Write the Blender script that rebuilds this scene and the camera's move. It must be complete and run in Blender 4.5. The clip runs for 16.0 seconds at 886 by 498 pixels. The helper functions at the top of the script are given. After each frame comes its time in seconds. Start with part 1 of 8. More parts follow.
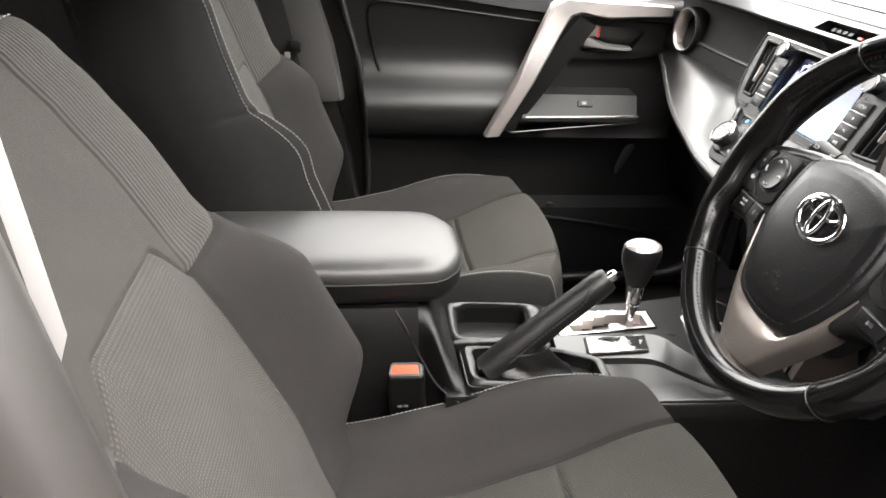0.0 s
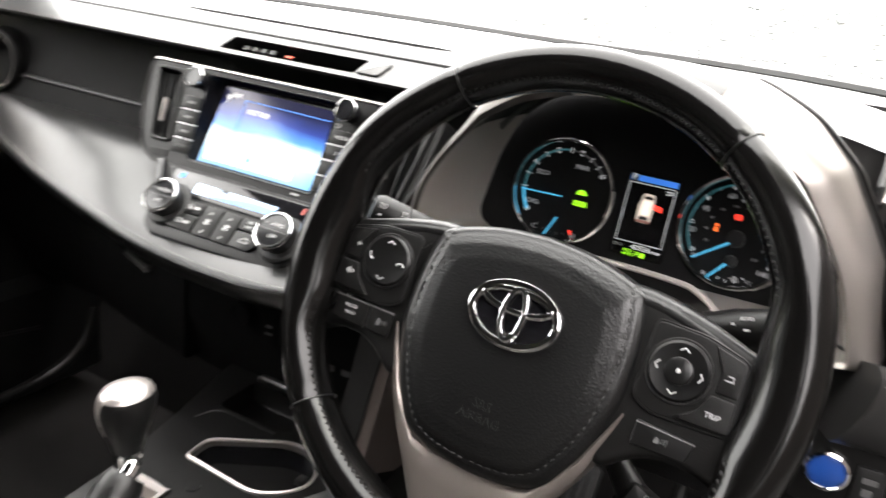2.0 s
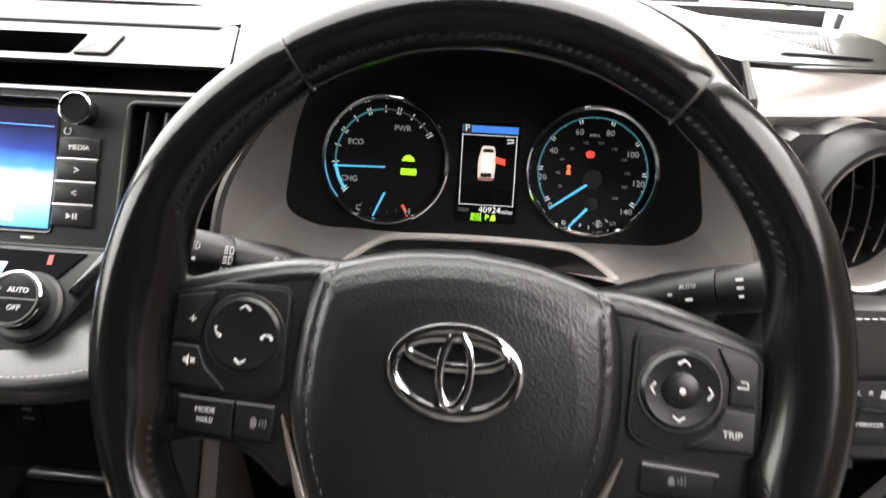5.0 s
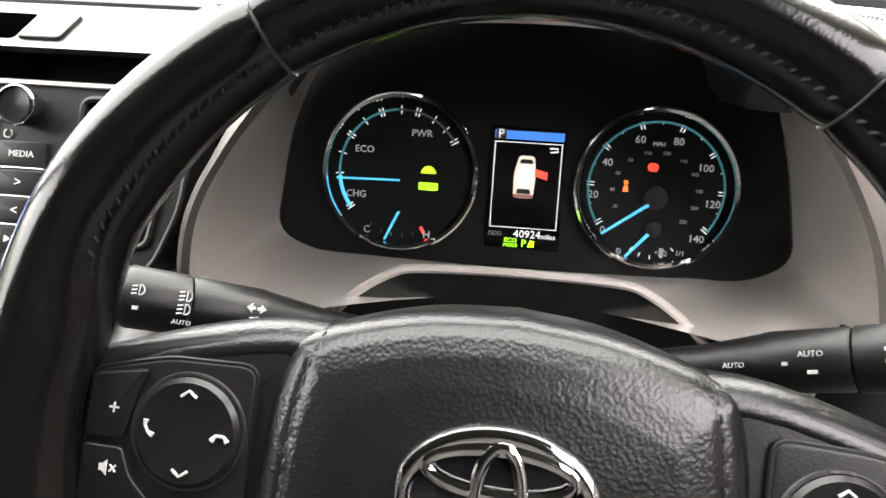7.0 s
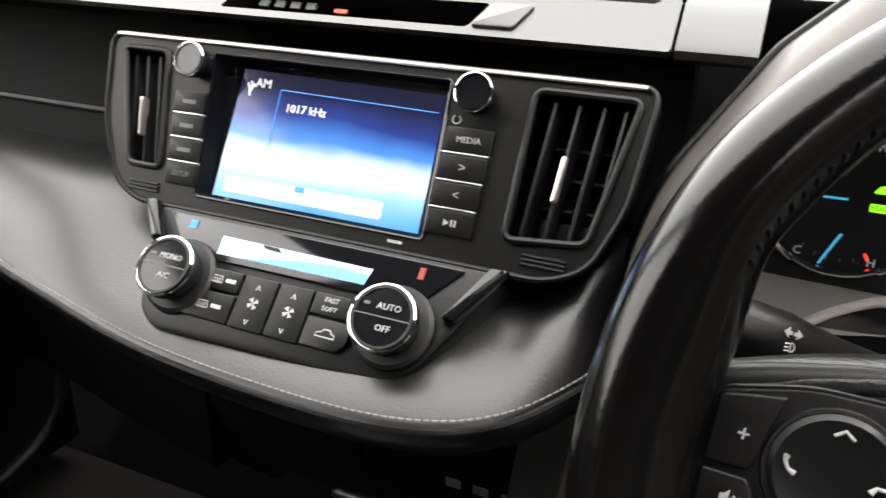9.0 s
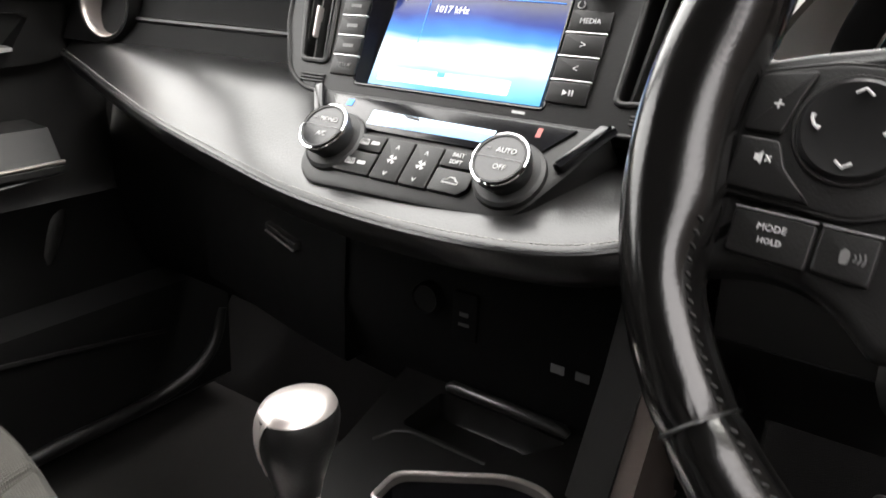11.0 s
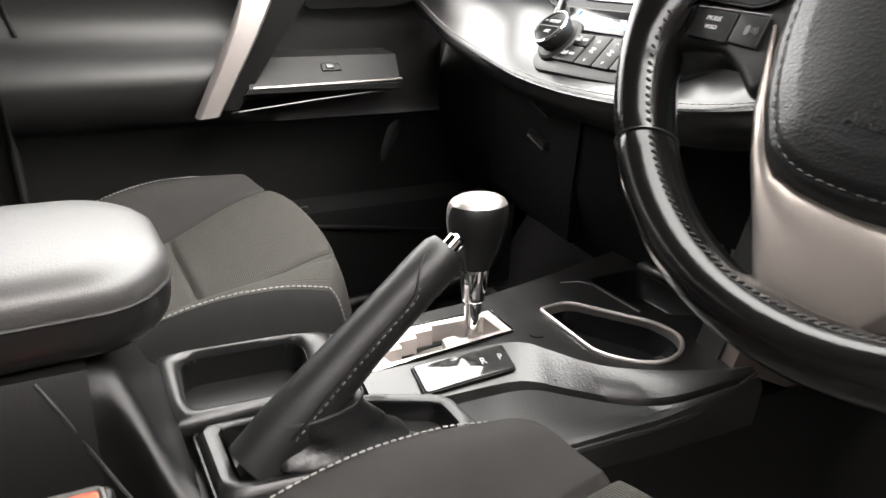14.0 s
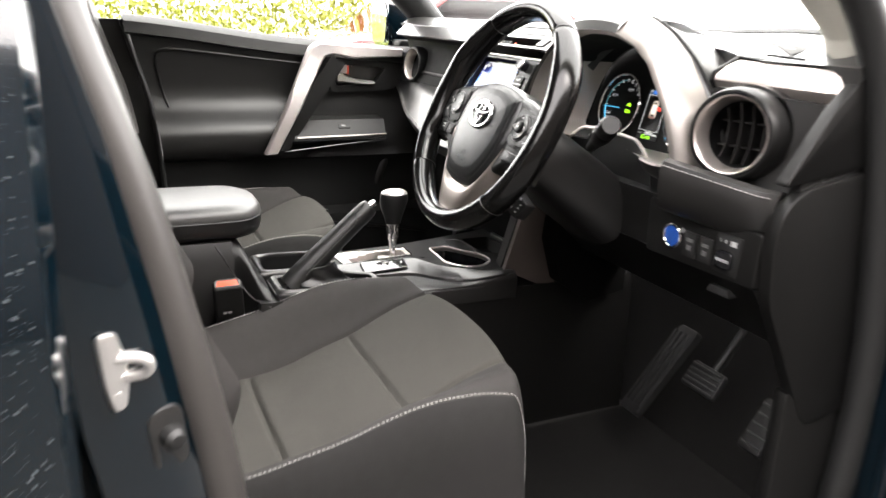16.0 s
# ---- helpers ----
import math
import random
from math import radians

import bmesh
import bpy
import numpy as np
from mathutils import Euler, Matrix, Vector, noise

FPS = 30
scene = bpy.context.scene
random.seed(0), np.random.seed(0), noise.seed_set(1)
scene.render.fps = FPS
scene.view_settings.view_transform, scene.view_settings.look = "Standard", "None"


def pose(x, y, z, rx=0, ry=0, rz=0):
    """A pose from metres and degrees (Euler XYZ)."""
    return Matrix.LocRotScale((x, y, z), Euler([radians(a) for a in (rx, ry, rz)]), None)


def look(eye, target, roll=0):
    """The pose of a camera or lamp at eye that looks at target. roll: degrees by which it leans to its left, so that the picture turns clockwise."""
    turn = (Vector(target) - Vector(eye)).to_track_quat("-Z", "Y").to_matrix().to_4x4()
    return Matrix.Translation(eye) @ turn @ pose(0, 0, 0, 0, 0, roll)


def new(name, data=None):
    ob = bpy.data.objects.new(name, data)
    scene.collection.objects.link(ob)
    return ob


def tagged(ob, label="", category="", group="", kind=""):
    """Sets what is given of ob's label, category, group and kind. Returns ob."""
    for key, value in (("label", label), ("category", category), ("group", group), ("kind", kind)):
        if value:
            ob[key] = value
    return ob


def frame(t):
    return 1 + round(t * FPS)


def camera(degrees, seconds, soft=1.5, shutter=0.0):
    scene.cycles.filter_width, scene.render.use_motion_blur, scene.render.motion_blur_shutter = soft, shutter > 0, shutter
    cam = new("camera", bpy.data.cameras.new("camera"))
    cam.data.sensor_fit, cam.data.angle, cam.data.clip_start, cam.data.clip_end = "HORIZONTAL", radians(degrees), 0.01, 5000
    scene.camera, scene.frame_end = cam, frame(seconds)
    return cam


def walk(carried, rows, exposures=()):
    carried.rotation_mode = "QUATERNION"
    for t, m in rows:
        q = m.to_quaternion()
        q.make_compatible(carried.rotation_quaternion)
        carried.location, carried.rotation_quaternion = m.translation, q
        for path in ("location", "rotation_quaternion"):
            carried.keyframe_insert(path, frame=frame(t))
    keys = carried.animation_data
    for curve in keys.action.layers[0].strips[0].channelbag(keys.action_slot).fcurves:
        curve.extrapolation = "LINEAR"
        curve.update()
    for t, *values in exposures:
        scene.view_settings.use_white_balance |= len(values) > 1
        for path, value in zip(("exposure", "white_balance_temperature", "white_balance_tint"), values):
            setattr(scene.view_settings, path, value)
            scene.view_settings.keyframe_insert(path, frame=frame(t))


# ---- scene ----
cam = camera(60.32, 16.0, shutter=0.5)
PATH = [
    (0, 1.013, -0.4278, 1.2602, 64.49, -2.58, 83.46),
    (0.5, 0.9958, -0.4372, 1.2741, 64.84, -3.98, 78.16),
    (1, 0.7869, -0.4239, 1.2437, 65.86, -6.2, 62.31),
    (1.5, 0.6381, -0.4151, 1.2186, 67.57, -6.47, 46.37),
    (2, 0.5774, -0.4322, 1.2107, 69.58, -6.13, 29.03),
    (2.5, 0.5094, -0.4358, 1.188, 70.44, -4.66, 18.1),
    (3, 0.4668, -0.461, 1.1893, 70.1, -3.63, 10.36),
    (3.5, 0.4549, -0.4656, 1.1951, 69.97, -2.4, 6.9),
    (4, 0.4443, -0.4329, 1.1919, 68.99, -1.8, 5.68),
    (4.5, 0.4396, -0.3804, 1.1932, 67.25, -1.65, 5.46),
    (5, 0.4345, -0.3098, 1.204, 65.86, -1.67, 5.38),
    (5.2, 0.4296, -0.2841, 1.2116, 65.53, -2.01, 5.23),
    (7.5, 0.4085, -0.1766, 1.166, 66.28, -1.42, 8.53),
    (8, 0.3436, -0.162, 1.1691, 64.52, -0.71, 13.52),
    (8.5, 0.3059, -0.174, 1.1651, 64.29, -0.7, 19.86),
    (9, 0.271, -0.2025, 1.1586, 65.96, -1.32, 23.43),
    (9.2, 0.2709, -0.2082, 1.15, 67.11, -1.37, 25.11),
    (11.5, 0.3829, -0.3151, 1.0342, 70.27, -2, 38.28),
    (12, 0.4261, -0.3362, 1.0186, 69.96, -1.89, 42.45),
    (12.5, 0.4747, -0.3519, 0.9976, 69.84, -1.38, 47.5),
    (13, 0.5235, -0.3619, 0.9891, 69.8, -1.01, 53.09),
    (13.5, 0.5629, -0.3546, 0.9899, 69.62, -1.11, 58.04),
    (14.5, 0.7242, -0.3254, 1.0178, 69.73, -1.71, 65.47),
    (15, 0.9476, -0.3794, 1.0894, 70.8, -1.97, 66.27),
    (15.5, 1.193, -0.4369, 1.1171, 72.07, -2.12, 66.41),
    (16, 1.4617, -0.5378, 1.1473, 72.72, -2.13, 65.9),
]
EXPOSURES = [(0.0, 1.48), (1.0, 1.3), (1.5, 1.3), (2.5, 1.05), (4.5, 1.3), (7.5, 1.68), (8.3, 1.03), (9.0, 0.7), (11.5, 1.45), (12.5, 1.78), (13.5, 1.58), (14.5, 1.55), (15.1, 1.75), (15.5, 1.75), (16.0, 1.45)]
walk(cam, [(t, pose(x, y, z, rx, ry, rz)) for t, x, y, z, rx, ry, rz in PATH], EXPOSURES)

# ---------------------------------------------------------------- light
world = bpy.data.worlds.new("overcast_sky")
scene.world = world
world.use_nodes = True
wn = world.node_tree.nodes
sky = wn.new("ShaderNodeTexSky")
sky.sky_type = "NISHITA"
sky.sun_disc = False
sky.sun_elevation, sky.sun_rotation = radians(48), radians(60)
sky.air_density, sky.dust_density, sky.ozone_density = 1.0, 4.0, 1.0
grey_sky = wn.new("ShaderNodeMixRGB")
grey_sky.inputs[0].default_value = 0.75
grey_sky.inputs[2].default_value = (44.0, 41.6, 40.8, 1)
world.node_tree.links.new(sky.outputs[0], grey_sky.inputs[1])
world.node_tree.links.new(grey_sky.outputs[0], wn["Background"].inputs[0])
wn["Background"].inputs[1].default_value = 0.15
sun = new("sun", bpy.data.lights.new("sun", "SUN"))
sun.data.energy, sun.data.angle, sun.data.color = 0.6, radians(25), (1.0, 0.96, 0.9)
sun.matrix_basis = look((6, 3, 8), (0, 0, 0))

# ---------------------------------------------------------------- materials


def material(name, colour, rough=0.5, metal=0.0, bump="", scale=400.0, strength=0.2, vary=0.12, coat=0.0, spec=0.5, emit=0.0):
    m = bpy.data.materials.new(name)
    m.use_nodes = True
    n, l = m.node_tree.nodes, m.node_tree.links
    b = n["Principled BSDF"]
    b.inputs["Roughness"].default_value, b.inputs["Metallic"].default_value = rough, metal
    b.inputs["Coat Weight"].default_value = coat
    b.inputs["Specular IOR Level"].default_value = spec
    co = n.new("ShaderNodeTexCoord")
    big = n.new("ShaderNodeTexNoise")
    big.inputs["Scale"].default_value, big.inputs["Detail"].default_value = 14.0, 5.0
    l.new(co.outputs["Object"], big.inputs["Vector"])
    ramp = n.new("ShaderNodeMapRange")
    ramp.inputs["To Min"].default_value, ramp.inputs["To Max"].default_value = 1 - vary, 1 + vary
    l.new(big.outputs["Fac"], ramp.inputs["Value"])
    mul = n.new("ShaderNodeMixRGB")
    mul.blend_type = "MULTIPLY"
    mul.inputs[0].default_value = 1
    mul.inputs[1].default_value = (*colour, 1)
    l.new(ramp.outputs[0], mul.inputs[2])
    col = mul.outputs[0]
    rr = n.new("ShaderNodeMapRange")
    rr.inputs["To Min"].default_value, rr.inputs["To Max"].default_value = max(rough - 0.015 - 0.05 * (rough > 0.5), 0.02), min(rough + 0.015 + 0.05 * (rough > 0.5), 1)
    fine = n.new("ShaderNodeTexNoise")
    fine.inputs["Scale"].default_value, fine.inputs["Detail"].default_value = 60.0, 4.0
    l.new(co.outputs["Object"], fine.inputs["Vector"])
    l.new(fine.outputs["Fac"], rr.inputs["Value"])
    l.new(rr.outputs[0], b.inputs["Roughness"])
    height = None
    if bump == "noise":
        t = n.new("ShaderNodeTexNoise")
        t.inputs["Scale"].default_value, t.inputs["Detail"].default_value = scale, 3
        l.new(co.outputs["Object"], t.inputs["Vector"])
        height = t.outputs["Fac"]
    if bump == "leather":
        t = n.new("ShaderNodeTexVoronoi")
        t.inputs["Scale"].default_value = scale
        t.feature = "SMOOTH_F1"
        l.new(co.outputs["Object"], t.inputs["Vector"])
        height = t.outputs["Distance"]
    if bump in ("weave", "rib", "brushed"):
        w = []
        for axis in ("X", "Y", "Z"):
            t = n.new("ShaderNodeTexWave")
            t.bands_direction = axis
            t.inputs["Scale"].default_value = scale / 6.2832
            t.inputs["Distortion"].default_value = 0.3
            l.new(co.outputs["UV"], t.inputs["Vector"])
            w.append(t.outputs["Fac"])
        if bump == "rib":
            height = w[0]
        elif bump == "weave":
            p = n.new("ShaderNodeMath")
            p.operation = "MULTIPLY"
            l.new(w[0], p.inputs[0])
            l.new(w[1], p.inputs[1])
            height = p.outputs[0]
        else:
            height = w[2]
        if bump != "brushed":
            shade = n.new("ShaderNodeMapRange")
            shade.inputs["To Min"].default_value, shade.inputs["To Max"].default_value = 0.74, 1.38
            l.new(height, shade.inputs["Value"])
            mul2 = n.new("ShaderNodeMixRGB")
            mul2.blend_type = "MULTIPLY"
            mul2.inputs[0].default_value = 1
            l.new(col, mul2.inputs[1])
            l.new(shade.outputs[0], mul2.inputs[2])
            col = mul2.outputs[0]
    if height:
        bp = n.new("ShaderNodeBump")
        bp.inputs["Strength"].default_value, bp.inputs["Distance"].default_value = strength, 0.001
        l.new(height, bp.inputs["Height"])
        l.new(bp.outputs[0], b.inputs["Normal"])
    l.new(col, b.inputs["Base Color"])
    if emit:
        b.inputs["Emission Color"].default_value = (*colour, 1)
        b.inputs["Emission Strength"].default_value = emit
    return m


BLACK = material("black_grained_plastic", (0.0040, 0.0039, 0.0038), 0.40, bump="noise", scale=900, strength=0.16, spec=0.32)
SOFT = material("dash_soft_plastic", (0.020, 0.0195, 0.019), 0.33, bump="leather", scale=700, strength=0.06, spec=0.7)
GLOSS = material("piano_black", (0.006, 0.006, 0.007), 0.12, vary=0.02)
SWITCH = material("satin_black_switch", (0.0045, 0.0045, 0.0046), 0.30, spec=0.4, vary=0.02)
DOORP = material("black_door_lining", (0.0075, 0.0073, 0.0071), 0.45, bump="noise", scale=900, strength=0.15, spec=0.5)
# Darker copy of the door lining: shade below the armrest, put into the colour.
LOWDOOR = material("shaded_door_lining", (0.0032, 0.0032, 0.0032), 0.46, bump="noise", scale=900, strength=0.15, spec=0.28)
MATT = material("matt_black_trim", (0.0085, 0.0083, 0.0081), 0.55, bump="noise", scale=900, strength=0.12, spec=0.4)
RUBBER = material("dark_rubber", (0.005, 0.005, 0.005), 0.55)
GREYP = material("grey_grained_plastic", (0.011, 0.0107, 0.0104), 0.31, bump="leather", scale=640, strength=0.20, spec=0.8)
# Black plastic with the shade under the dashboard put into its colour.
FASCIA = material("shaded_black_fascia", (0.0016, 0.0016, 0.0016), 0.7, bump="noise", scale=900, strength=0.1, spec=0.14)
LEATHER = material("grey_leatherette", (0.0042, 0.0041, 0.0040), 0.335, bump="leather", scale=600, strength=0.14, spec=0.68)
SHINE = material("shiny_dash_skin", (0.020, 0.0195, 0.019), 0.30, bump="leather", scale=700, strength=0.04, spec=0.9, coat=0.5)
WHEEL_L = material("worn_black_leather", (0.0028, 0.0027, 0.0026), 0.17, bump="leather", scale=900, strength=0.05, vary=0.25, spec=0.40)
PAD = material("black_pad_skin", (0.0034, 0.0035, 0.0036), 0.32, bump="leather", scale=720, strength=0.19, spec=0.5)
KNEE = material("grey_knee_skin", (0.013, 0.0125, 0.012), 0.42, bump="leather", scale=700, strength=0.14, spec=0.6)
GRIP = material("grained_grip_leather", (0.0065, 0.0064, 0.0062), 0.42, bump="leather", scale=800, strength=0.14)
# The bolster's charcoal cloth, darkened for the shaded sides of the cushion.
SIDECLOTH = material("shaded_cushion_side", (0.0105, 0.0100, 0.0097), 0.85, bump="noise", scale=1800, strength=0.3, spec=0.25)
BOOT = material("creased_boot_leather", (0.005, 0.005, 0.005), 0.36, bump="leather", scale=500, strength=0.15, spec=0.45)
COLUMN = material("column_cover_plastic", (0.0085, 0.0083, 0.0081), 0.42, bump="noise", scale=900, strength=0.12)
PILLARP = material("grey_pillar_plastic", (0.045, 0.043, 0.041), 0.5, bump="noise", scale=900, strength=0.12)
SHROUD = material("console_trim_plastic", (0.0052, 0.0051, 0.0050), 0.33, bump="noise", scale=700, strength=0.25, spec=0.6)
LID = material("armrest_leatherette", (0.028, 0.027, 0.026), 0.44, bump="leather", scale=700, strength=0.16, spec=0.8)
SATIN = material("satin_silver", (0.68, 0.63, 0.605), 0.30, metal=0.85, vary=0.06)
DARKSATIN = material("dark_satin_silver", (0.24, 0.225, 0.215), 0.30, metal=0.75)
FUNNEL = material("dark_satin_funnel", (0.55, 0.515, 0.485), 0.34, metal=0.55)
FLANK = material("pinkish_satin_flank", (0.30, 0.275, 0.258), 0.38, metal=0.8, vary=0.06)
BRONZE = material("bronze_grey_satin", (0.13, 0.108, 0.098), 0.38, metal=0.5)
CHROME = material("chrome", (0.8, 0.8, 0.8), 0.07, metal=1.0, vary=0.02)
FABRIC = material("ribbed_grey_fabric", (0.047, 0.0452, 0.0405), 0.9, bump="weave", scale=760, strength=0.7, spec=0.2)
DOTS = material("dotted_grey_fabric", (0.062, 0.059, 0.055), 0.9, bump="weave", scale=560, strength=0.7, spec=0.2)
FINE = material("fine_weave_grey_fabric", (0.052, 0.049, 0.045), 0.9, bump="weave", scale=1500, strength=0.5, spec=0.2)
RIBUP = material("corded_grey_fabric", (0.055, 0.052, 0.049), 0.9, bump="rib", scale=430, strength=1.0, spec=0.2)
PLAIN = material("plain_charcoal_fabric", (0.0225, 0.0208, 0.020), 0.85, bump="noise", scale=1800, strength=0.3, spec=0.25)
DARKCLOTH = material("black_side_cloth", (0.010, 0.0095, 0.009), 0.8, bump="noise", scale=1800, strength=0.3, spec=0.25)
SMOKED = material("smoked_gear_window", (0.04, 0.04, 0.04), 0.05, vary=0.02, spec=0.9, coat=1.0)
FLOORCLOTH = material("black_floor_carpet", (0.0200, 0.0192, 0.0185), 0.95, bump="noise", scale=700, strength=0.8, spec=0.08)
# Darker copy of the floor carpet, with the footwell's shade in its colour.
CARPET = material("shaded_black_carpet", (0.0050, 0.0048, 0.0046), 0.95, bump="noise", scale=700, strength=0.8, spec=0.1)
THREAD = material("white_thread", (0.24, 0.235, 0.225), 0.8)
DTHREAD = material("grey_thread", (0.014, 0.014, 0.014), 0.6)
GREYTHREAD = material("mid_grey_thread", (0.05, 0.049, 0.047), 0.6)
RIMTHREAD = material("black_waxed_thread", (0.009, 0.0088, 0.0085), 0.7, spec=0.3)
# Darker copy of the flank satin, for the side turned from the light.
FLANK_SHADED = material("shaded_satin_flank", (0.085, 0.078, 0.072), 0.40, metal=0.5)
TRIMSATIN = material("pinkish_satin_trim", (0.44, 0.40, 0.375), 0.33, metal=0.85, vary=0.06)
SPOKE = material("warm_satin_silver", (0.33, 0.292, 0.268), 0.33, metal=0.85, vary=0.06)
HEADCLOTH = material("grey_headliner_cloth", (0.11, 0.108, 0.10), 0.9, bump="noise", scale=1500, strength=0.2, spec=0.1)
CREAM = material("cream_trim", (0.50, 0.49, 0.43), 0.75, bump="noise", scale=1200, strength=0.1)
PAINT = material("dark_teal_paint", (0.0007, 0.0035, 0.006), 0.08, coat=0.8, vary=0.1)
SEAL = material("grey_weatherstrip", (0.030, 0.0275, 0.0255), 0.42, spec=0.6)
STEEL = material("zinc_steel", (0.75, 0.74, 0.72), 0.3, metal=0.9)
RED = material("red_plastic", (0.72, 0.09, 0.05), 0.28)
BLUE = material("blue_button", (0.012, 0.06, 0.28), 0.3)
WHITE = material("white_print", (0.38, 0.38, 0.38), 0.5, emit=0.06)
DIMPRINT = material("grey_print", (0.09, 0.09, 0.09), 0.5)
EMBOSS = material("embossed_skin", (0.010, 0.010, 0.010), 0.35)
DIALPRINT = material("dial_print", (0.4, 0.4, 0.41), 0.5, emit=0.22)
SKYLIT = material("sky_blue_lit", (0.12, 0.30, 0.62), 0.5, emit=0.35)
DULLDROP = material("dull_water_drops", (0.07, 0.08, 0.085), 0.05, vary=0.02)
WLIT = material("white_lit", (0.7, 0.7, 0.7), 0.5, emit=0.4)
CYAN = material("cyan_lit", (0.06, 0.34, 0.55), 0.5, emit=0.6)
TEAL = material("teal_lit", (0.05, 0.2, 0.23), 0.5, emit=0.2)
GREEN = material("green_lit", (0.35, 0.95, 0.02), 0.5, emit=0.7)
ORANGELIT = material("orange_red_lit", (1.0, 0.16, 0.03), 0.5, emit=0.7)
REDLIT = material("red_lit", (1.0, 0.05, 0.03), 0.5, emit=0.7)
BLUELIT = material("blue_lit", (0.05, 0.22, 0.75), 0.5, emit=0.35)
PALELIT = material("pale_blue_lit", (0.45, 0.62, 0.85), 0.5, emit=0.35)
SLVPRINT = material("silver_button_line", (0.6, 0.6, 0.6), 0.3, metal=0.7)
DIAL = material("dial_black", (0.006, 0.006, 0.0065), 0.6, vary=0.02, spec=0.2)
WELL = material("well_black", (0.0035, 0.0035, 0.0035), 0.35, spec=0.3)


def screen_material(name):
    m = bpy.data.materials.new(name)
    m.use_nodes = True
    n, l = m.node_tree.nodes, m.node_tree.links
    b = n["Principled BSDF"]
    b.inputs["Base Color"].default_value = (0.004, 0.004, 0.006, 1)
    b.inputs["Roughness"].default_value = 0.12
    co = n.new("ShaderNodeTexCoord")
    sep = n.new("ShaderNodeSeparateXYZ")
    l.new(co.outputs["UV"], sep.inputs[0])
    noise_t = n.new("ShaderNodeTexNoise")
    noise_t.inputs["Scale"].default_value = 2.2
    l.new(co.outputs["UV"], noise_t.inputs["Vector"])
    add = n.new("ShaderNodeMath")
    add.operation = "MULTIPLY_ADD"
    add.inputs[1].default_value = 0.22
    l.new(noise_t.outputs["Fac"], add.inputs[0])
    l.new(sep.outputs["Y"], add.inputs[2])
    ramp = n.new("ShaderNodeValToRGB")
    e = ramp.color_ramp.elements
    e[0].position, e[0].color = 0.12, (0.12, 0.40, 0.75, 1)
    e[1].position, e[1].color = 0.98, (0.012, 0.012, 0.035, 1)
    for p, c in ((0.30, (0.35, 0.65, 0.95, 1)), (0.40, (0.85, 0.95, 1.0, 1)), (0.52, (0.72, 0.88, 1.0, 1)), (0.62, (0.08, 0.28, 0.8, 1)), (0.8, (0.025, 0.05, 0.25, 1))):
        k = e.new(p)
        k.color = c
    l.new(add.outputs[0], ramp.inputs[0])
    l.new(ramp.outputs[0], b.inputs["Emission Color"])
    b.inputs["Emission Strength"].default_value = 0.9
    return m


SCREEN = screen_material("lit_radio_screen")


def glass_material(name, tint):
    m = bpy.data.materials.new(name)
    m.use_nodes = True
    n, l = m.node_tree.nodes, m.node_tree.links
    n.remove(n["Principled BSDF"])
    tr, gl, mix = n.new("ShaderNodeBsdfTransparent"), n.new("ShaderNodeBsdfGlossy"), n.new("ShaderNodeMixShader")
    lw = n.new("ShaderNodeLayerWeight")
    lw.inputs[0].default_value = 0.5
    pw = n.new("ShaderNodeMath")
    pw.operation = "POWER"
    pw.inputs[1].default_value = 4.0
    l.new(lw.outputs["Facing"], pw.inputs[0])
    fr = n.new("ShaderNodeMapRange")
    fr.inputs["To Min"].default_value, fr.inputs["To Max"].default_value = 0.03, 0.7
    l.new(pw.outputs[0], fr.inputs["Value"])
    tr.inputs[0].default_value = (*tint, 1)
    gl.inputs["Roughness"].default_value = 0.03
    l.new(fr.outputs[0], mix.inputs[0])
    l.new(tr.outputs[0], mix.inputs[1])
    l.new(gl.outputs[0], mix.inputs[2])
    l.new(mix.outputs[0], n["Material Output"].inputs[0])
    return m


GLASS = glass_material("window_glass", (0.92, 0.95, 0.93))
DROP = material("water_drops", (0.45, 0.47, 0.47), 0.03, vary=0.02)

# ---------------------------------------------------------------- mesh helpers
BUILT_LOCAL = set()


def thing(name, at, label, category, group="", kind="", m=None):
    """An Empty at the base of a thing. With m its parts are built in the thing's own frame."""
    ob = new(name)
    ob.empty_display_size = 0.02
    if m is None:
        ob.matrix_basis = Matrix.Translation(at)
    else:
        ob.matrix_basis = m
        BUILT_LOCAL.add(ob.name)
    return tagged(ob, label, category, group, kind)


def part(name, bm, mat, parent=None, label="", smooth=38):
    me = bpy.data.meshes.new(name)
    bmesh.ops.recalc_face_normals(bm, faces=bm.faces[:])
    bm.to_mesh(me)
    bm.free()
    me.materials.append(mat)
    if smooth:
        me.shade_smooth()
        me.set_sharp_from_angle(angle=radians(smooth))
    ob = new(name, me)
    if parent is not None:
        ob.parent = parent
        if parent.type == "EMPTY" and parent.name not in BUILT_LOCAL:
            ob.matrix_parent_inverse = parent.matrix_basis.inverted()
    return tagged(ob, label)


def single(name, bm, mat, label, category, group="", kind="", smooth=38):
    return tagged(part(name, bm, mat, None, "", smooth), label, category, group, kind)


def basis(o, u, v):
    u, v = Vector(u).normalized(), Vector(v)
    v = (v - u * v.dot(u)).normalized()
    w = u.cross(v)
    return Matrix.Translation(o) @ Matrix((u, v, w)).transposed().to_4x4()


ID = Matrix.Identity(4)


def join(*bms):
    out = bms[0]
    for b in bms[1:]:
        vs = [out.verts.new(v.co) for v in b.verts]
        b.verts.index_update()
        for f in b.faces:
            try:
                out.faces.new([vs[v.index] for v in f.verts])
            except ValueError:
                pass
        b.free()
    return out


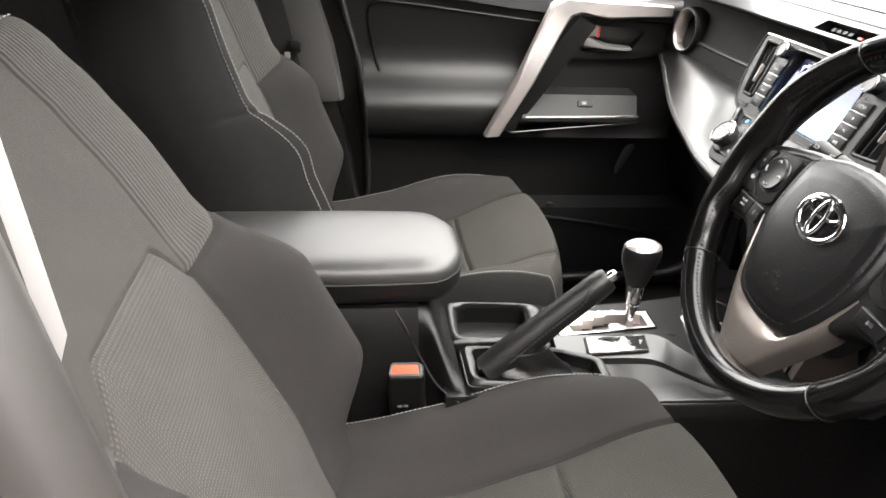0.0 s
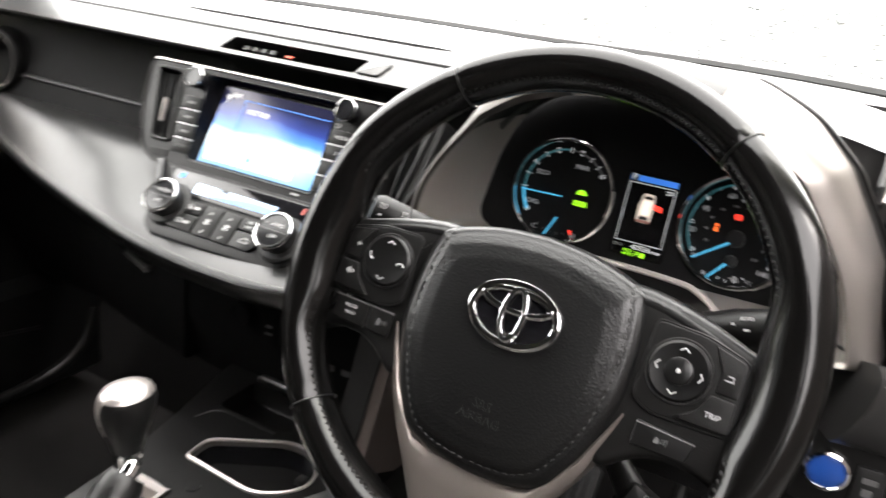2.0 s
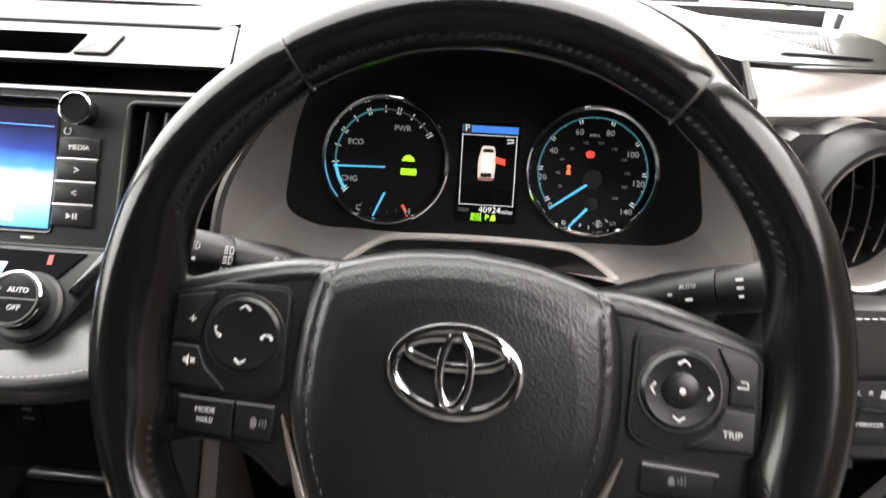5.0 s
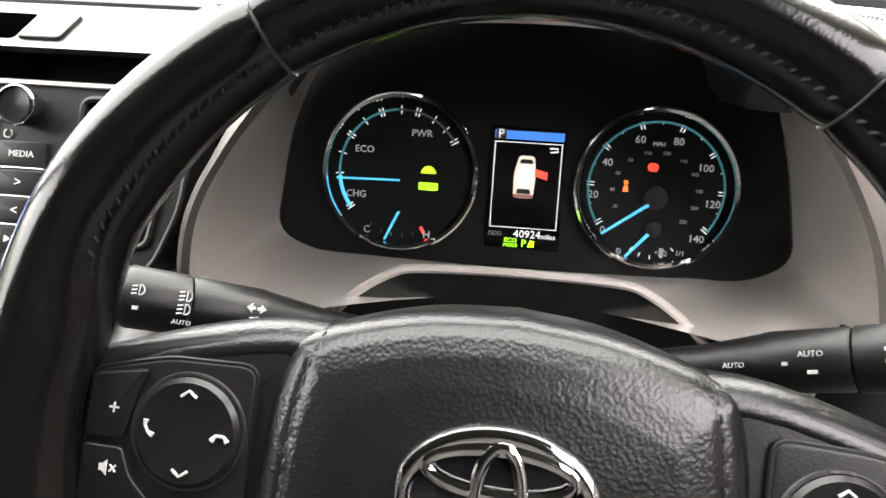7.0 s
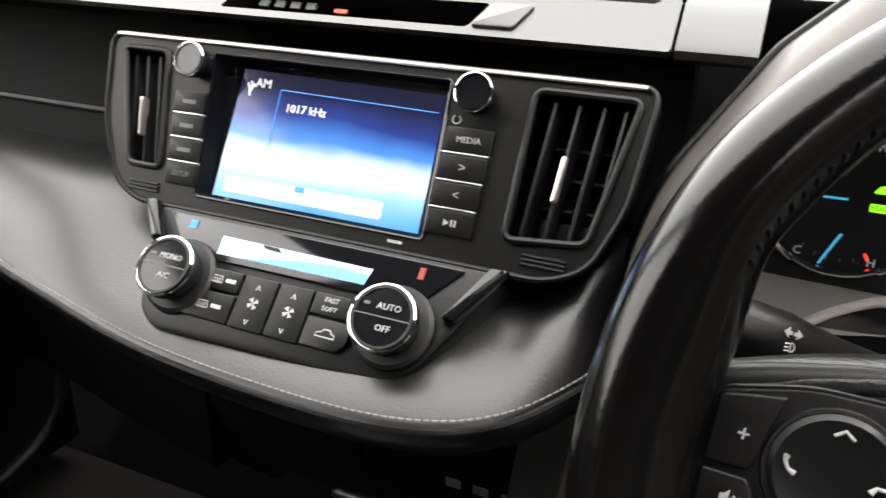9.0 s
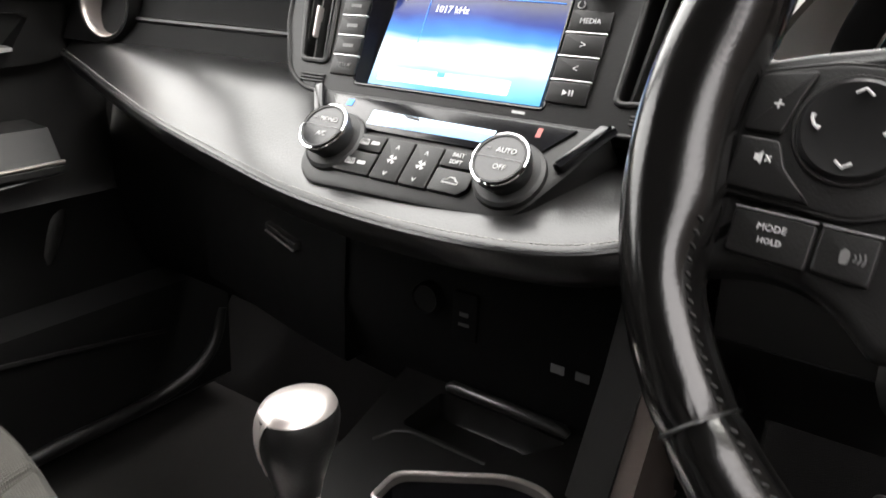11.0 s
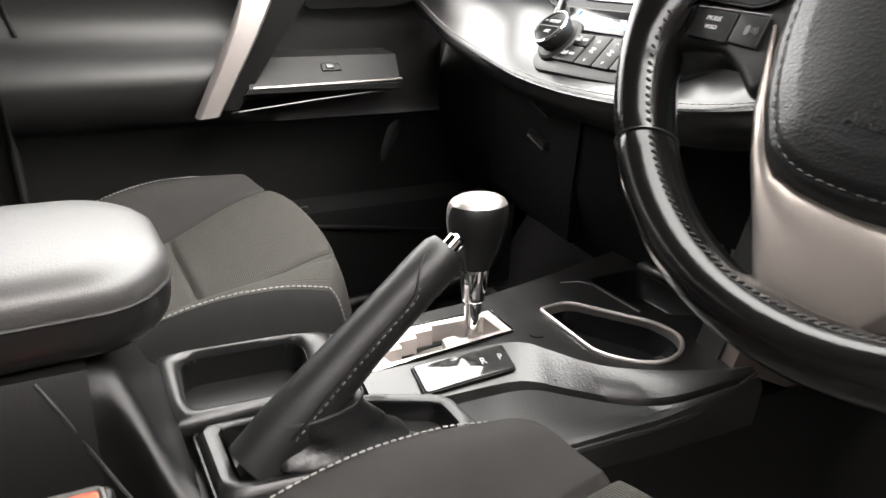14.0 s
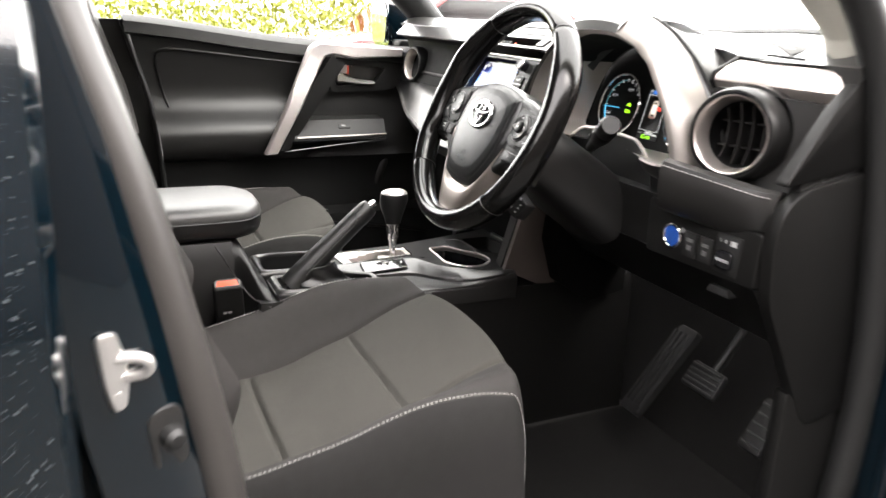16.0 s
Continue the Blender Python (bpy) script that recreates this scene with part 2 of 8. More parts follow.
def loft(rings, around=True, caps=True):
    bm = bmesh.new()
    vs = [[bm.verts.new(p) for p in r] for r in rings]
    n = len(rings[0])
    for a, b in zip(vs, vs[1:]):
        for i in range(n if around else n - 1):
            j = (i + 1) % n
            bm.faces.new((a[i], a[j], b[j], b[i]))
    if around and caps:
        bm.faces.new(vs[0][::-1])
        bm.faces.new(vs[-1])
    return bm


def box(x0, x1, y0, y1, z0, z1, r=0.004, seg=2, m=ID):
    bm = bmesh.new()
    bmesh.ops.create_cube(bm, size=1)
    for v in bm.verts:
        v.co = Vector(((x0 + x1) / 2 + v.co.x * (x1 - x0), (y0 + y1) / 2 + v.co.y * (y1 - y0), (z0 + z1) / 2 + v.co.z * (z1 - z0)))
    if r:
        r = min(r, 0.45 * min(abs(x1 - x0), abs(y1 - y0), abs(z1 - z0)))
        bmesh.ops.bevel(bm, geom=bm.edges[:], offset=r, segments=seg, affect="EDGES", profile=0.5)
    bmesh.ops.transform(bm, matrix=m, verts=bm.verts)
    return bm


def rounded(pts, r, n=4):
    """A polygon in two dimensions with its corners rounded."""
    out = []
    k = len(pts)
    for i in range(k):
        p, a, b = Vector(pts[i]), Vector(pts[i - 1]), Vector(pts[(i + 1) % k])
        ra = min(r[i] if isinstance(r, (list, tuple)) else r, 0.45 * (a - p).length, 0.45 * (b - p).length)
        if ra < 1e-5:
            out.append(tuple(p))
            continue
        s, e = p + (a - p).normalized() * ra, p + (b - p).normalized() * ra
        for j in range(n + 1):
            t = j / n
            out.append(tuple(s * (1 - t) ** 2 + p * 2 * t * (1 - t) + e * t ** 2))
    return out


def prism(pts, d0, d1, m=ID, r=0.0, seg=2):
    """A polygon of the frame m's first two axes, drawn out from d0 to d1 along its third, its d1 edge rounded by r."""
    pts = [Vector(p) for p in pts]
    area = sum(a.x * b.y - b.x * a.y for a, b in zip(pts, pts[1:] + pts[:1]))
    if area < 0:
        pts.reverse()
    n = len(pts)

    def inset(q):
        out = []
        for i in range(n):
            a, p, b = pts[i - 1], pts[i], pts[(i + 1) % n]
            d1_, d2_ = (p - a).normalized(), (b - p).normalized()
            n1, n2 = Vector((-d1_.y, d1_.x)), Vector((-d2_.y, d2_.x))
            s = n1 + n2
            s = s / max(s.length_squared / 2, 0.5)
            out.append(p + s * q)
        return out
    sgn = 1 if d1 > d0 else -1
    rings = [[m @ Vector((p.x, p.y, d0)) for p in pts]]
    if r:
        for j in range(seg + 1):
            a = math.pi / 2 * j / seg
            rings.append([m @ Vector((p.x, p.y, d1 - sgn * r * (1 - math.sin(a)))) for p in inset(r * (1 - math.cos(a)))])
    else:
        rings.append([m @ Vector((p.x, p.y, d1)) for p in pts])
    return loft(rings)


def plate(outer, holes, m, thick):
    """A flat plate with holes through it, its face at 0 of the frame's third axis, its back at -thick."""
    bm = bmesh.new()
    edges = []
    for loop in (outer, *holes):
        top = [bm.verts.new(m @ Vector((p[0], p[1], 0))) for p in loop]
        low = [bm.verts.new(m @ Vector((p[0], p[1], -thick))) for p in loop]
        k = len(loop)
        for i in range(k):
            j = (i + 1) % k
            bm.faces.new((top[i], top[j], low[j], low[i]))
            edges.append(bm.edges.get((top[i], top[j])))
    bmesh.ops.triangle_fill(bm, use_beauty=True, edges=edges)
    return bm


def collar(outer, hole, m, thick, n=56, prof=((0, 0), (1, 0))):
    """A ring between two outlines round the hole's middle; prof: share of the way in and height."""
    c = Vector((sum(p[0] for p in hole) / len(hole), sum(p[1] for p in hole) / len(hole)))

    def cut(poly, a):
        d = Vector((math.cos(a), math.sin(a)))
        best = 0
        for p, q in zip(poly, poly[1:] + poly[:1]):
            p, q = Vector(p) - c, Vector(q) - c
            e = q - p
            den = d.x * e.y - d.y * e.x
            if abs(den) < 1e-12:
                continue
            t = (p.x * e.y - p.y * e.x) / den
            s = (p.x * d.y - p.y * d.x) / den
            if t > 0 and -1e-6 <= s <= 1 + 1e-6:
                best = max(best, t)
        return c + d * best
    angles = lin(0, 2 * math.pi * (n - 1) / n, n)
    o, h = [cut(outer, a) for a in angles], [cut(hole, a) for a in angles]
    rings = [[m @ Vector((*p, -thick)) for p in o]]
    rings += [[m @ Vector((*p.lerp(q, k), w)) for p, q in zip(o, h)] for k, w in prof]
    rings.append([m @ Vector((*p, -thick)) for p in h])
    return loft(rings, caps=False)


def well(poly, depth, m, taper=0.85, lip=0.0):
    """An open cup sunk from the frame's plane."""
    c = Vector((sum(p[0] for p in poly) / len(poly), sum(p[1] for p in poly) / len(poly)))
    rings = []
    for d, s in ((lip, 1.0), (-depth * 0.9, 1 - (1 - taper) * 0.9), (-depth, taper * 0.94)):
        rings.append([m @ Vector((*(c + (Vector(p) - c) * s), d)) for p in poly])
    bm = loft(rings, caps=False)
    bm.verts.ensure_lookup_table()
    n = len(poly)
    bm.faces.new([bm.verts[2 * n + i] for i in range(n)])
    return bm


def tube(path, r, n=8, closed=False, flat=1.0):
    path = [Vector(p) for p in path]
    k = len(path)
    rings = []
    up = None
    for i, p in enumerate(path):
        a = path[i - 1] if (i or closed) else p
        b = path[(i + 1) % k] if (i < k - 1 or closed) else p
        t = (b - a).normalized()
        if up is None:
            up = Vector((0, 0, 1)) if abs(t.z) < 0.9 else Vector((1, 0, 0))
        s = t.cross(up).normalized()
        up = s.cross(t).normalized()
        rr = r[i] if isinstance(r, (list, tuple)) else r
        rings.append([p + (s * math.cos(2 * math.pi * j / n) + up * flat * math.sin(2 * math.pi * j / n)) * rr for j in range(n)])
    if closed:
        rings.append(rings[0])
        bm = loft(rings, caps=False)
        bmesh.ops.remove_doubles(bm, verts=bm.verts, dist=1e-6)
        return bm
    return loft(rings)


def lathe(profile, m=ID, n=32, cap=True):
    rings = [[m @ Vector((r * math.cos(2 * math.pi * j / n), r * math.sin(2 * math.pi * j / n), h)) for j in range(n)] for r, h in profile]
    return loft(rings, caps=cap)


def spline(pts, n):
    """A smooth line through pts, n steps between two of them."""
    p = [Vector(q) for q in pts]
    p = [2 * p[0] - p[1]] + p + [2 * p[-1] - p[-2]]
    out = []
    for i in range(1, len(p) - 2):
        for j in range(n):
            t = j / n
            a, b, c, d = p[i - 1], p[i], p[i + 1], p[i + 2]
            out.append(0.5 * (2 * b + (c - a) * t + (2 * a - 5 * b + 4 * c - d) * t * t + (3 * b - a - 3 * c + d) * t ** 3))
    return out + [p[-2]]


def stitches(path, length, gap, r, flat=0.6):
    """Short threads along a line."""
    path = [Vector(p) for p in path]
    seg, out, bm = 0, [], bmesh.new()
    d = [0]
    for a, b in zip(path, path[1:]):
        d.append(d[-1] + (b - a).length)

    def at(s):
        for i in range(len(path) - 1):
            if d[i + 1] >= s:
                return path[i].lerp(path[i + 1], (s - d[i]) / max(d[i + 1] - d[i], 1e-9))
        return path[-1]
    s = 0
    while s + length < d[-1]:
        a, b = at(s), at(s + length)
        t = (b - a).normalized()
        u = t.cross(Vector((0.31, 0.2, 0.93))).normalized()
        w = t.cross(u)
        rings = []
        for q, k in ((0, 0.45), (0.25, 1), (0.75, 1), (1, 0.45)):
            c = a.lerp(b, q)
            rings.append([c + (u * math.cos(x) + w * math.sin(x)) * r * k for x in (0, 1.257, 2.513, 3.77, 5.027)])
        vs = [[bm.verts.new(p) for p in ring] for ring in rings]
        for ra, rb in zip(vs, vs[1:]):
            for i in range(5):
                bm.faces.new((ra[i], ra[(i + 1) % 5], rb[(i + 1) % 5], rb[i]))
        bm.faces.new(vs[0][::-1])
        bm.faces.new(vs[-1])
        s += length + gap
    return bm


def lettering(s, size, m, mat, parent, name="lettering", align="CENTER", label="", thick=0.00025):
    cu = bpy.data.curves.new("text", "FONT")
    cu.body, cu.size, cu.extrude, cu.resolution_u = s, size, thick, 2
    cu.align_x, cu.align_y = align, "CENTER"
    tmp = bpy.data.objects.new("text", cu)
    me = bpy.data.meshes.new_from_object(tmp)
    bpy.data.objects.remove(tmp)
    bpy.data.curves.remove(cu)
    me.name = name
    me.materials.clear()
    me.materials.append(mat)
    me.transform(m)
    ob = new(name, me)
    ob.parent = parent
    if parent.type == "EMPTY" and parent.name not in BUILT_LOCAL:
        ob.matrix_parent_inverse = parent.matrix_basis.inverted()
    return tagged(ob, label)


def at(m, u, v, w=0.0, turn=0):
    return m @ pose(u, v, w, 0, 0, turn)


def surface(fn, us, vs, keep=None, skirt=None):
    bm = bmesh.new()
    g = {}
    uvl = bm.loops.layers.uv.new("UVMap")

    def vert(i, j):
        if (i, j) not in g:
            g[i, j] = bm.verts.new(fn(us[i], vs[j]))
        return g[i, j]
    for i in range(len(us) - 1):
        for j in range(len(vs) - 1):
            if keep is None or keep((us[i] + us[i + 1]) / 2, (vs[j] + vs[j + 1]) / 2):
                fc = bm.faces.new((vert(i, j), vert(i + 1, j), vert(i + 1, j + 1), vert(i, j + 1)))
                for lp, (a, b) in zip(fc.loops, ((i, j), (i + 1, j), (i + 1, j + 1), (i, j + 1))):
                    lp[uvl].uv = (us[a] * 0.25, vs[b] * 0.6)
    return bm


def apart(values, gap=0.002):
    """Sorted values with near repeats left out."""
    out = []
    for v in sorted(values):
        if not out or v - out[-1] > gap:
            out.append(v)
    return out


def lin(a, b, n):
    return [a + (b - a) * i / (n - 1) for i in range(n)]


def sstep(a, b, x):
    t = min(max((x - a) / (b - a), 0), 1)
    return t * t * (3 - 2 * t)


def curve_at(table, x):
    """Straight steps through a table of rows (x, values...)."""
    for a, b in zip(table, table[1:]):
        if x <= b[0]:
            t = min(max((x - a[0]) / (b[0] - a[0]), 0), 1)
            t = t * t * (3 - 2 * t) * 0.5 + t * 0.5
            return [p + (q - p) * t for p, q in zip(a[1:], b[1:])]
    return list(table[-1][1:])

# ---------------------------------------------------------------- outside
ASPHALT = material("wet_asphalt", (0.05, 0.049, 0.047), 0.5, bump="noise", scale=90, strength=0.5, vary=0.3, spec=0.35)
HEDGE = material("hedge_leaves", (0.24, 0.25, 0.035), 0.6, vary=0.5)
REDPAINT = material("red_car_paint", (0.11, 0.004, 0.006), 0.15, coat=0.7)
LAWN = material("grass", (0.16, 0.2, 0.04), 0.9, bump="noise", scale=60, strength=1.0, vary=0.4)


def flat(pts, z):
    bm = bmesh.new()
    bm.faces.new([bm.verts.new((x, y, z)) for x, y in pts])
    return bm


single("ground", flat([(-400, -400), (400, -400), (400, 400), (-400, 400)], -0.12), ASPHALT, "wet grey asphalt of a car park", "ground", kind="structure")
single("lawn", box(-60, -6.5, -40, 10, -0.14, -0.05, 0.02), LAWN, "bright grass verge beside the car park", "grass", kind="structure")


def hedge(x0, x1, y0, y1, h, label):
    """A clipped hedge of many small leaf clumps."""
    bm = bmesh.new()
    rnd = random.Random(5)
    area = (x1 - x0) * (y1 - y0)
    for i in range(26000):
        x, y = rnd.uniform(x0, x1), rnd.uniform(y0, y1)
        z = -0.12 + h * (rnd.random() ** 0.6) + rnd.uniform(-0.05, 0.12)
        s = rnd.uniform(0.02, 0.055)
        e = Euler((rnd.uniform(0, 6), rnd.uniform(0, 6), rnd.uniform(0, 6)))
        q = [Vector((x, y, z)) + e.to_matrix() @ Vector(p) * s for p in ((-1, 0, 0), (0, -0.6, 0.15), (1, 0, 0), (0, 0.6, 0.15))]
        bm.faces.new([bm.verts.new(p) for p in q])
    return single("hedge", bm, HEDGE, label, "hedge", kind="stuff", smooth=0)


hedge(-9.5, -8.0, -9, 3.2, 1.9, "clipped yellow-green hedge along the grass verge")


def parked_car(x, y, turn, label, mat):
    m = pose(x, y, -0.12, 0, 0, turn)
    car = thing("parked_car", (0, 0, 0), label, "car", m=m)
    side = [(-2.1, 0.35), (-2.15, 0.75), (-1.95, 0.95), (-1.1, 1.02), (-0.55, 1.45), (0.9, 1.48), (1.75, 1.05), (2.05, 0.95), (2.12, 0.5), (2.0, 0.3)]
    rings = []
    for yy, k in ((-0.88, 0.9), (-0.8, 1.0), (0.8, 1.0), (0.88, 0.9)):
        rings.append([Vector((a, yy * (1 if b < 1.0 else 0.82), 0.3 + (b - 0.3) * (1 if abs(yy) < 0.85 else 0.97))) for a, b in side])
    part("body", loft(rings), mat, car)
    for s in (-1, 1):
        part("side_window", prism([(-1.0, 1.05), (-0.5, 1.39), (0.85, 1.41), (1.4, 1.08)], 0, 0.02, basis((0, s * 0.735, 0), (1, 0, 0), (0, 0, 1))), GLOSS, car)
        for a in (-1.3, 1.35):
            w = part("tyre", lathe([(0.18, -0.1), (0.31, -0.1), (0.33, -0.05), (0.33, 0.05), (0.31, 0.1), (0.18, 0.1)], basis((a, s * 0.8, 0.33), (1, 0, 0), (0, 0, 1)), 24), RUBBER, car)
            part("rim", lathe([(0.03, 0.09), (0.19, 0.07), (0.2, 0.11), (0.1, 0.12), (0.03, 0.11)], basis((a, s * 0.8, 0.33), (1, 0, 0), (0, 0, s)), 20), STEEL, w)
    part("rear_window", prism([(-0.6, 1.08), (0.6, 1.08), (0.52, 1.4), (-0.52, 1.4)], 0, 0.02, basis((-1.12, 0, 0), (0, -1, 0), (0.55, 0, 1))), GLOSS, car)
    for s in (-1, 1):
        part("tail_lamp", box(-2.16, -2.0, s * 0.8 - 0.1, s * 0.8 + 0.06, 0.68, 0.85, 0.02), RED, car)
    return car


parked_car(3.75, 11.2, 2, "red hatchback parked beyond the windscreen on wet asphalt", REDPAINT)
parked_car(-7.0, 3.35, 97, "red car parked by the grass verge", REDPAINT)

# Two unseen walls, added to keep light off the cabin and darken paint reflections.
BLOCKER = material("dark_light_blocker", (0.04, 0.032, 0.028), 0.85, bump="noise", scale=40, strength=0.6, vary=0.3)
single("wall_east", box(4.6, 5.0, -14, 9, -0.13, 3.7, 0.02), BLOCKER, "unseen dark wall added to block light from beside the car", "wall", kind="structure")
single("wall_south", box(-12, 4.6, -9.4, -9.0, -0.13, 5.5, 0.02), BLOCKER, "unseen dark wall added to block light from behind the car", "wall", kind="structure")

# ---------------------------------------------------------------- shell of the car
FLOOR = 0.30
single("floor", box(-0.78, 0.80, -1.6, 0.75, FLOOR - 0.05, FLOOR, 0), FLOORCLOTH, "black carpeted cabin floor", "floor", kind="structure")
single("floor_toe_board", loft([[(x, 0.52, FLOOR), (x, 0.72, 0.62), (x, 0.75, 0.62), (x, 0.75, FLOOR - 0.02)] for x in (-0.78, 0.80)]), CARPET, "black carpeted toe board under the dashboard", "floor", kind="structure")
single("wall_front", box(-0.80, 0.82, 0.72, 0.76, FLOOR, 1.10, 0), RUBBER, "dark bulkhead behind the dashboard", "wall", kind="structure")
single("wall_rear", plate([(-0.80, FLOOR), (0.82, FLOOR), (0.82, 1.60), (-0.80, 1.60)], [[(-0.55, 1.16), (0.57, 1.16), (0.50, 1.46), (-0.48, 1.46)]], basis((0, -1.60, 0), (1, 0, 0), (0, 0, 1)), -0.06), PLAIN, "dark trim closing the cabin behind the seats", "wall", kind="structure")
single("ceiling", loft([[(x, -0.15, 1.52 + 0.03 * (1 - (x / 0.7) ** 2)), (x, -0.5, 1.57 + 0.03 * (1 - (x / 0.7) ** 2)), (x, -1.6, 1.55 + 0.03 * (1 - (x / 0.7) ** 2)),
                         (x, -1.6, 1.60 + 0.03 * (1 - (x / 0.7) ** 2)), (x, -0.5, 1.62 + 0.03 * (1 - (x / 0.7) ** 2)), (x, -0.15, 1.57 + 0.03 * (1 - (x / 0.7) ** 2))] for x in lin(-0.66, 0.68, 9)]),
       HEADCLOTH, "grey cloth headliner", "ceiling", kind="structure")


def pillar(pts, w0, w1, mat, name, label):
    """A pillar swept along pts with a rounded section."""
    path = spline(pts, 6)
    rings = []
    for i, p in enumerate(path):
        t = (path[min(i + 1, len(path) - 1)] - path[max(i - 1, 0)]).normalized()
        s = Vector((1, 0, 0)) - t * t.x
        s.normalize()
        u = t.cross(s)
        rings.append([p + s * w0 * math.cos(a) + u * w1 * math.sin(a) for a in lin(0, 2 * math.pi * 13 / 14, 14)])
    return single(name, loft(rings), mat, label, "pillar", kind="structure")


pillar([(0.765, 0.42, 1.06), (0.757, 0.375, 1.13), (0.752, 0.33, 1.19), (0.715, 0.10, 1.37), (0.67, -0.15, 1.53)], 0.045, 0.05, CREAM, "pillar_a_driver", "pale cream windscreen pillar trim")
pillar([(-0.76, 0.46, 1.06), (-0.74, 0.33, 1.19), (-0.70, 0.10, 1.37), (-0.66, -0.15, 1.53)], 0.04, 0.045, BLACK, "pillar_a_passenger", "dark windscreen pillar trim")
def pillar_trim(rows, mat, name, label):
    """Moulded pillar cover: rows of front edge y, height z and inner face x."""
    return single(name, loft([[(x - 0.07, y + 0.004, z), (x - 0.022, y, z), (x - 0.006, y - 0.008, z), (x, y - 0.030, z), (x + 0.002, y - 0.10, z), (x - 0.01, y - 0.20, z), (x - 0.07, y - 0.20, z)] for y, z, x in rows]), mat, label, "pillar", kind="structure")


pillar_trim([(-0.442, 0.806, -0.712), (-0.437, 0.809, -0.698), (-0.438, 0.822, -0.694), (-0.446, 0.87, -0.700), (-0.459, 0.935, -0.704), (-0.488, 1.025, -0.702), (-0.545, 1.20, -0.685), (-0.66, 1.55, -0.645)], PILLARP, "pillar_b_passenger", "dark grey centre pillar trim beside the passenger seat")
pillar_trim([(-0.375, 0.32, -0.70), (-0.392, 0.50, -0.705), (-0.420, 0.68, -0.710), (-0.446, 0.804, -0.714)], BLACK, "pillar_b_passenger_lower", "black lower centre pillar cover")
# body side behind the driver's door
pillar([(0.80, -0.50, 0.25), (0.815, -0.455, 0.62), (0.805, -0.50, 0.92), (0.775, -0.575, 1.2), (0.70, -0.66, 1.55)], 0.028, 0.022, SEAL, "door_seal_driver", "dark grey rubber door seal along the centre pillar")
single("pillar_b_driver", loft([[(x0, y, z) for x0, y in ((0.80, yb), (0.835, yb - 0.005), (0.85, yb - 0.03), (0.85, yb - 0.085), (0.78, yb - 0.12), (0.76, yb - 0.02))]
                                for yb, z in ((-0.475, 0.24), (-0.452, 0.60), (-0.475, 0.75), (-0.50, 0.90), (-0.53, 1.05), (-0.57, 1.2), (-0.66, 1.55))]),
       PAINT, "dark teal painted centre pillar of the open driver doorway", "pillar", kind="structure")
def lean(z):
    """How far the body side leans in at height z."""
    return 0.34 * max(0, z - 0.95) + 0.08 * max(0, 0.95 - z) ** 2


single("door_rear_driver", loft([[(0.80, -0.60, z), (0.905 - lean(z), -0.572, z), (0.925 - lean(z), -0.58, z), (0.935 - lean(z), -0.66, z), (0.94 - lean(z), -1.5, z), (0.80, -1.5, z)]
                                 for z in lin(0.15, 0.85, 6) + lin(0.88, 1.5, 18)]), PAINT, "wet dark teal rear door seen edge on", "door", kind="structure")
single("sill_driver", loft([[(0.80, y, 0.16), (0.80, y, 0.33), (0.83, y, 0.345), (0.90, y, 0.30), (0.91, y, 0.16)] for y in lin(-0.55, 0.62, 6)]), PAINT, "painted door sill under the open doorway", "sill", kind="structure")
single("trim_sill_driver", loft([[(0.70, y, FLOOR + 0.002), (0.72, y, 0.335), (0.79, y, 0.35), (0.805, y, 0.345), (0.805, y, FLOOR)] for y in lin(-0.5, 0.55, 5)]), BLACK, "black plastic scuff plate on the sill", "trim", kind="structure")
# front door aperture
pillar([(0.815, 0.40, 0.28), (0.82, 0.425, 0.62), (0.815, 0.395, 0.9), (0.80, 0.335, 1.13), (0.775, 0.20, 1.28), (0.70, -0.1, 1.5)], 0.022, 0.022, RUBBER, "door_seal_front", "black rubber seal round the front of the doorway")
single("wall_side_driver", box(0.83, 0.88, 0.43, 0.80, 0.15, 1.12, 0.01), PAINT, "dark painted body side ahead of the doorway", "wall", kind="structure")
single("wall_side_passenger", loft([[(-0.86, y, 0.15), (-0.86, y, 0.55), (-0.80, y, 0.55), (-0.80, y, 0.15)] for y in (-1.6, 0.78)]), PAINT, "painted body side under the passenger door", "wall", kind="structure")
single("wall_side_rear", box(-0.86, -0.80, -1.6, -0.52, 0.30, 1.10, 0.01), PLAIN, "dark rear side trim behind the passenger seat", "wall", kind="structure")
single("wall_side_rear_upper", plate([(-1.6, 1.10), (-0.52, 1.10), (-0.62, 1.60), (-1.6, 1.60)], [[(-1.50, 1.16), (-0.72, 1.15), (-0.78, 1.46), (-1.42, 1.46)]], basis((-0.80, 0, 0), (0, 1, 0), (0.14, 0, 1)), 0.05), PLAIN, "dark rear side trim round the privacy window", "wall", kind="structure")
single("wall_side_front", box(-0.86, -0.80, 0.36, 0.80, 0.15, 1.06, 0.01), BLACK, "dark side trim ahead of the passenger door", "wall", kind="structure")

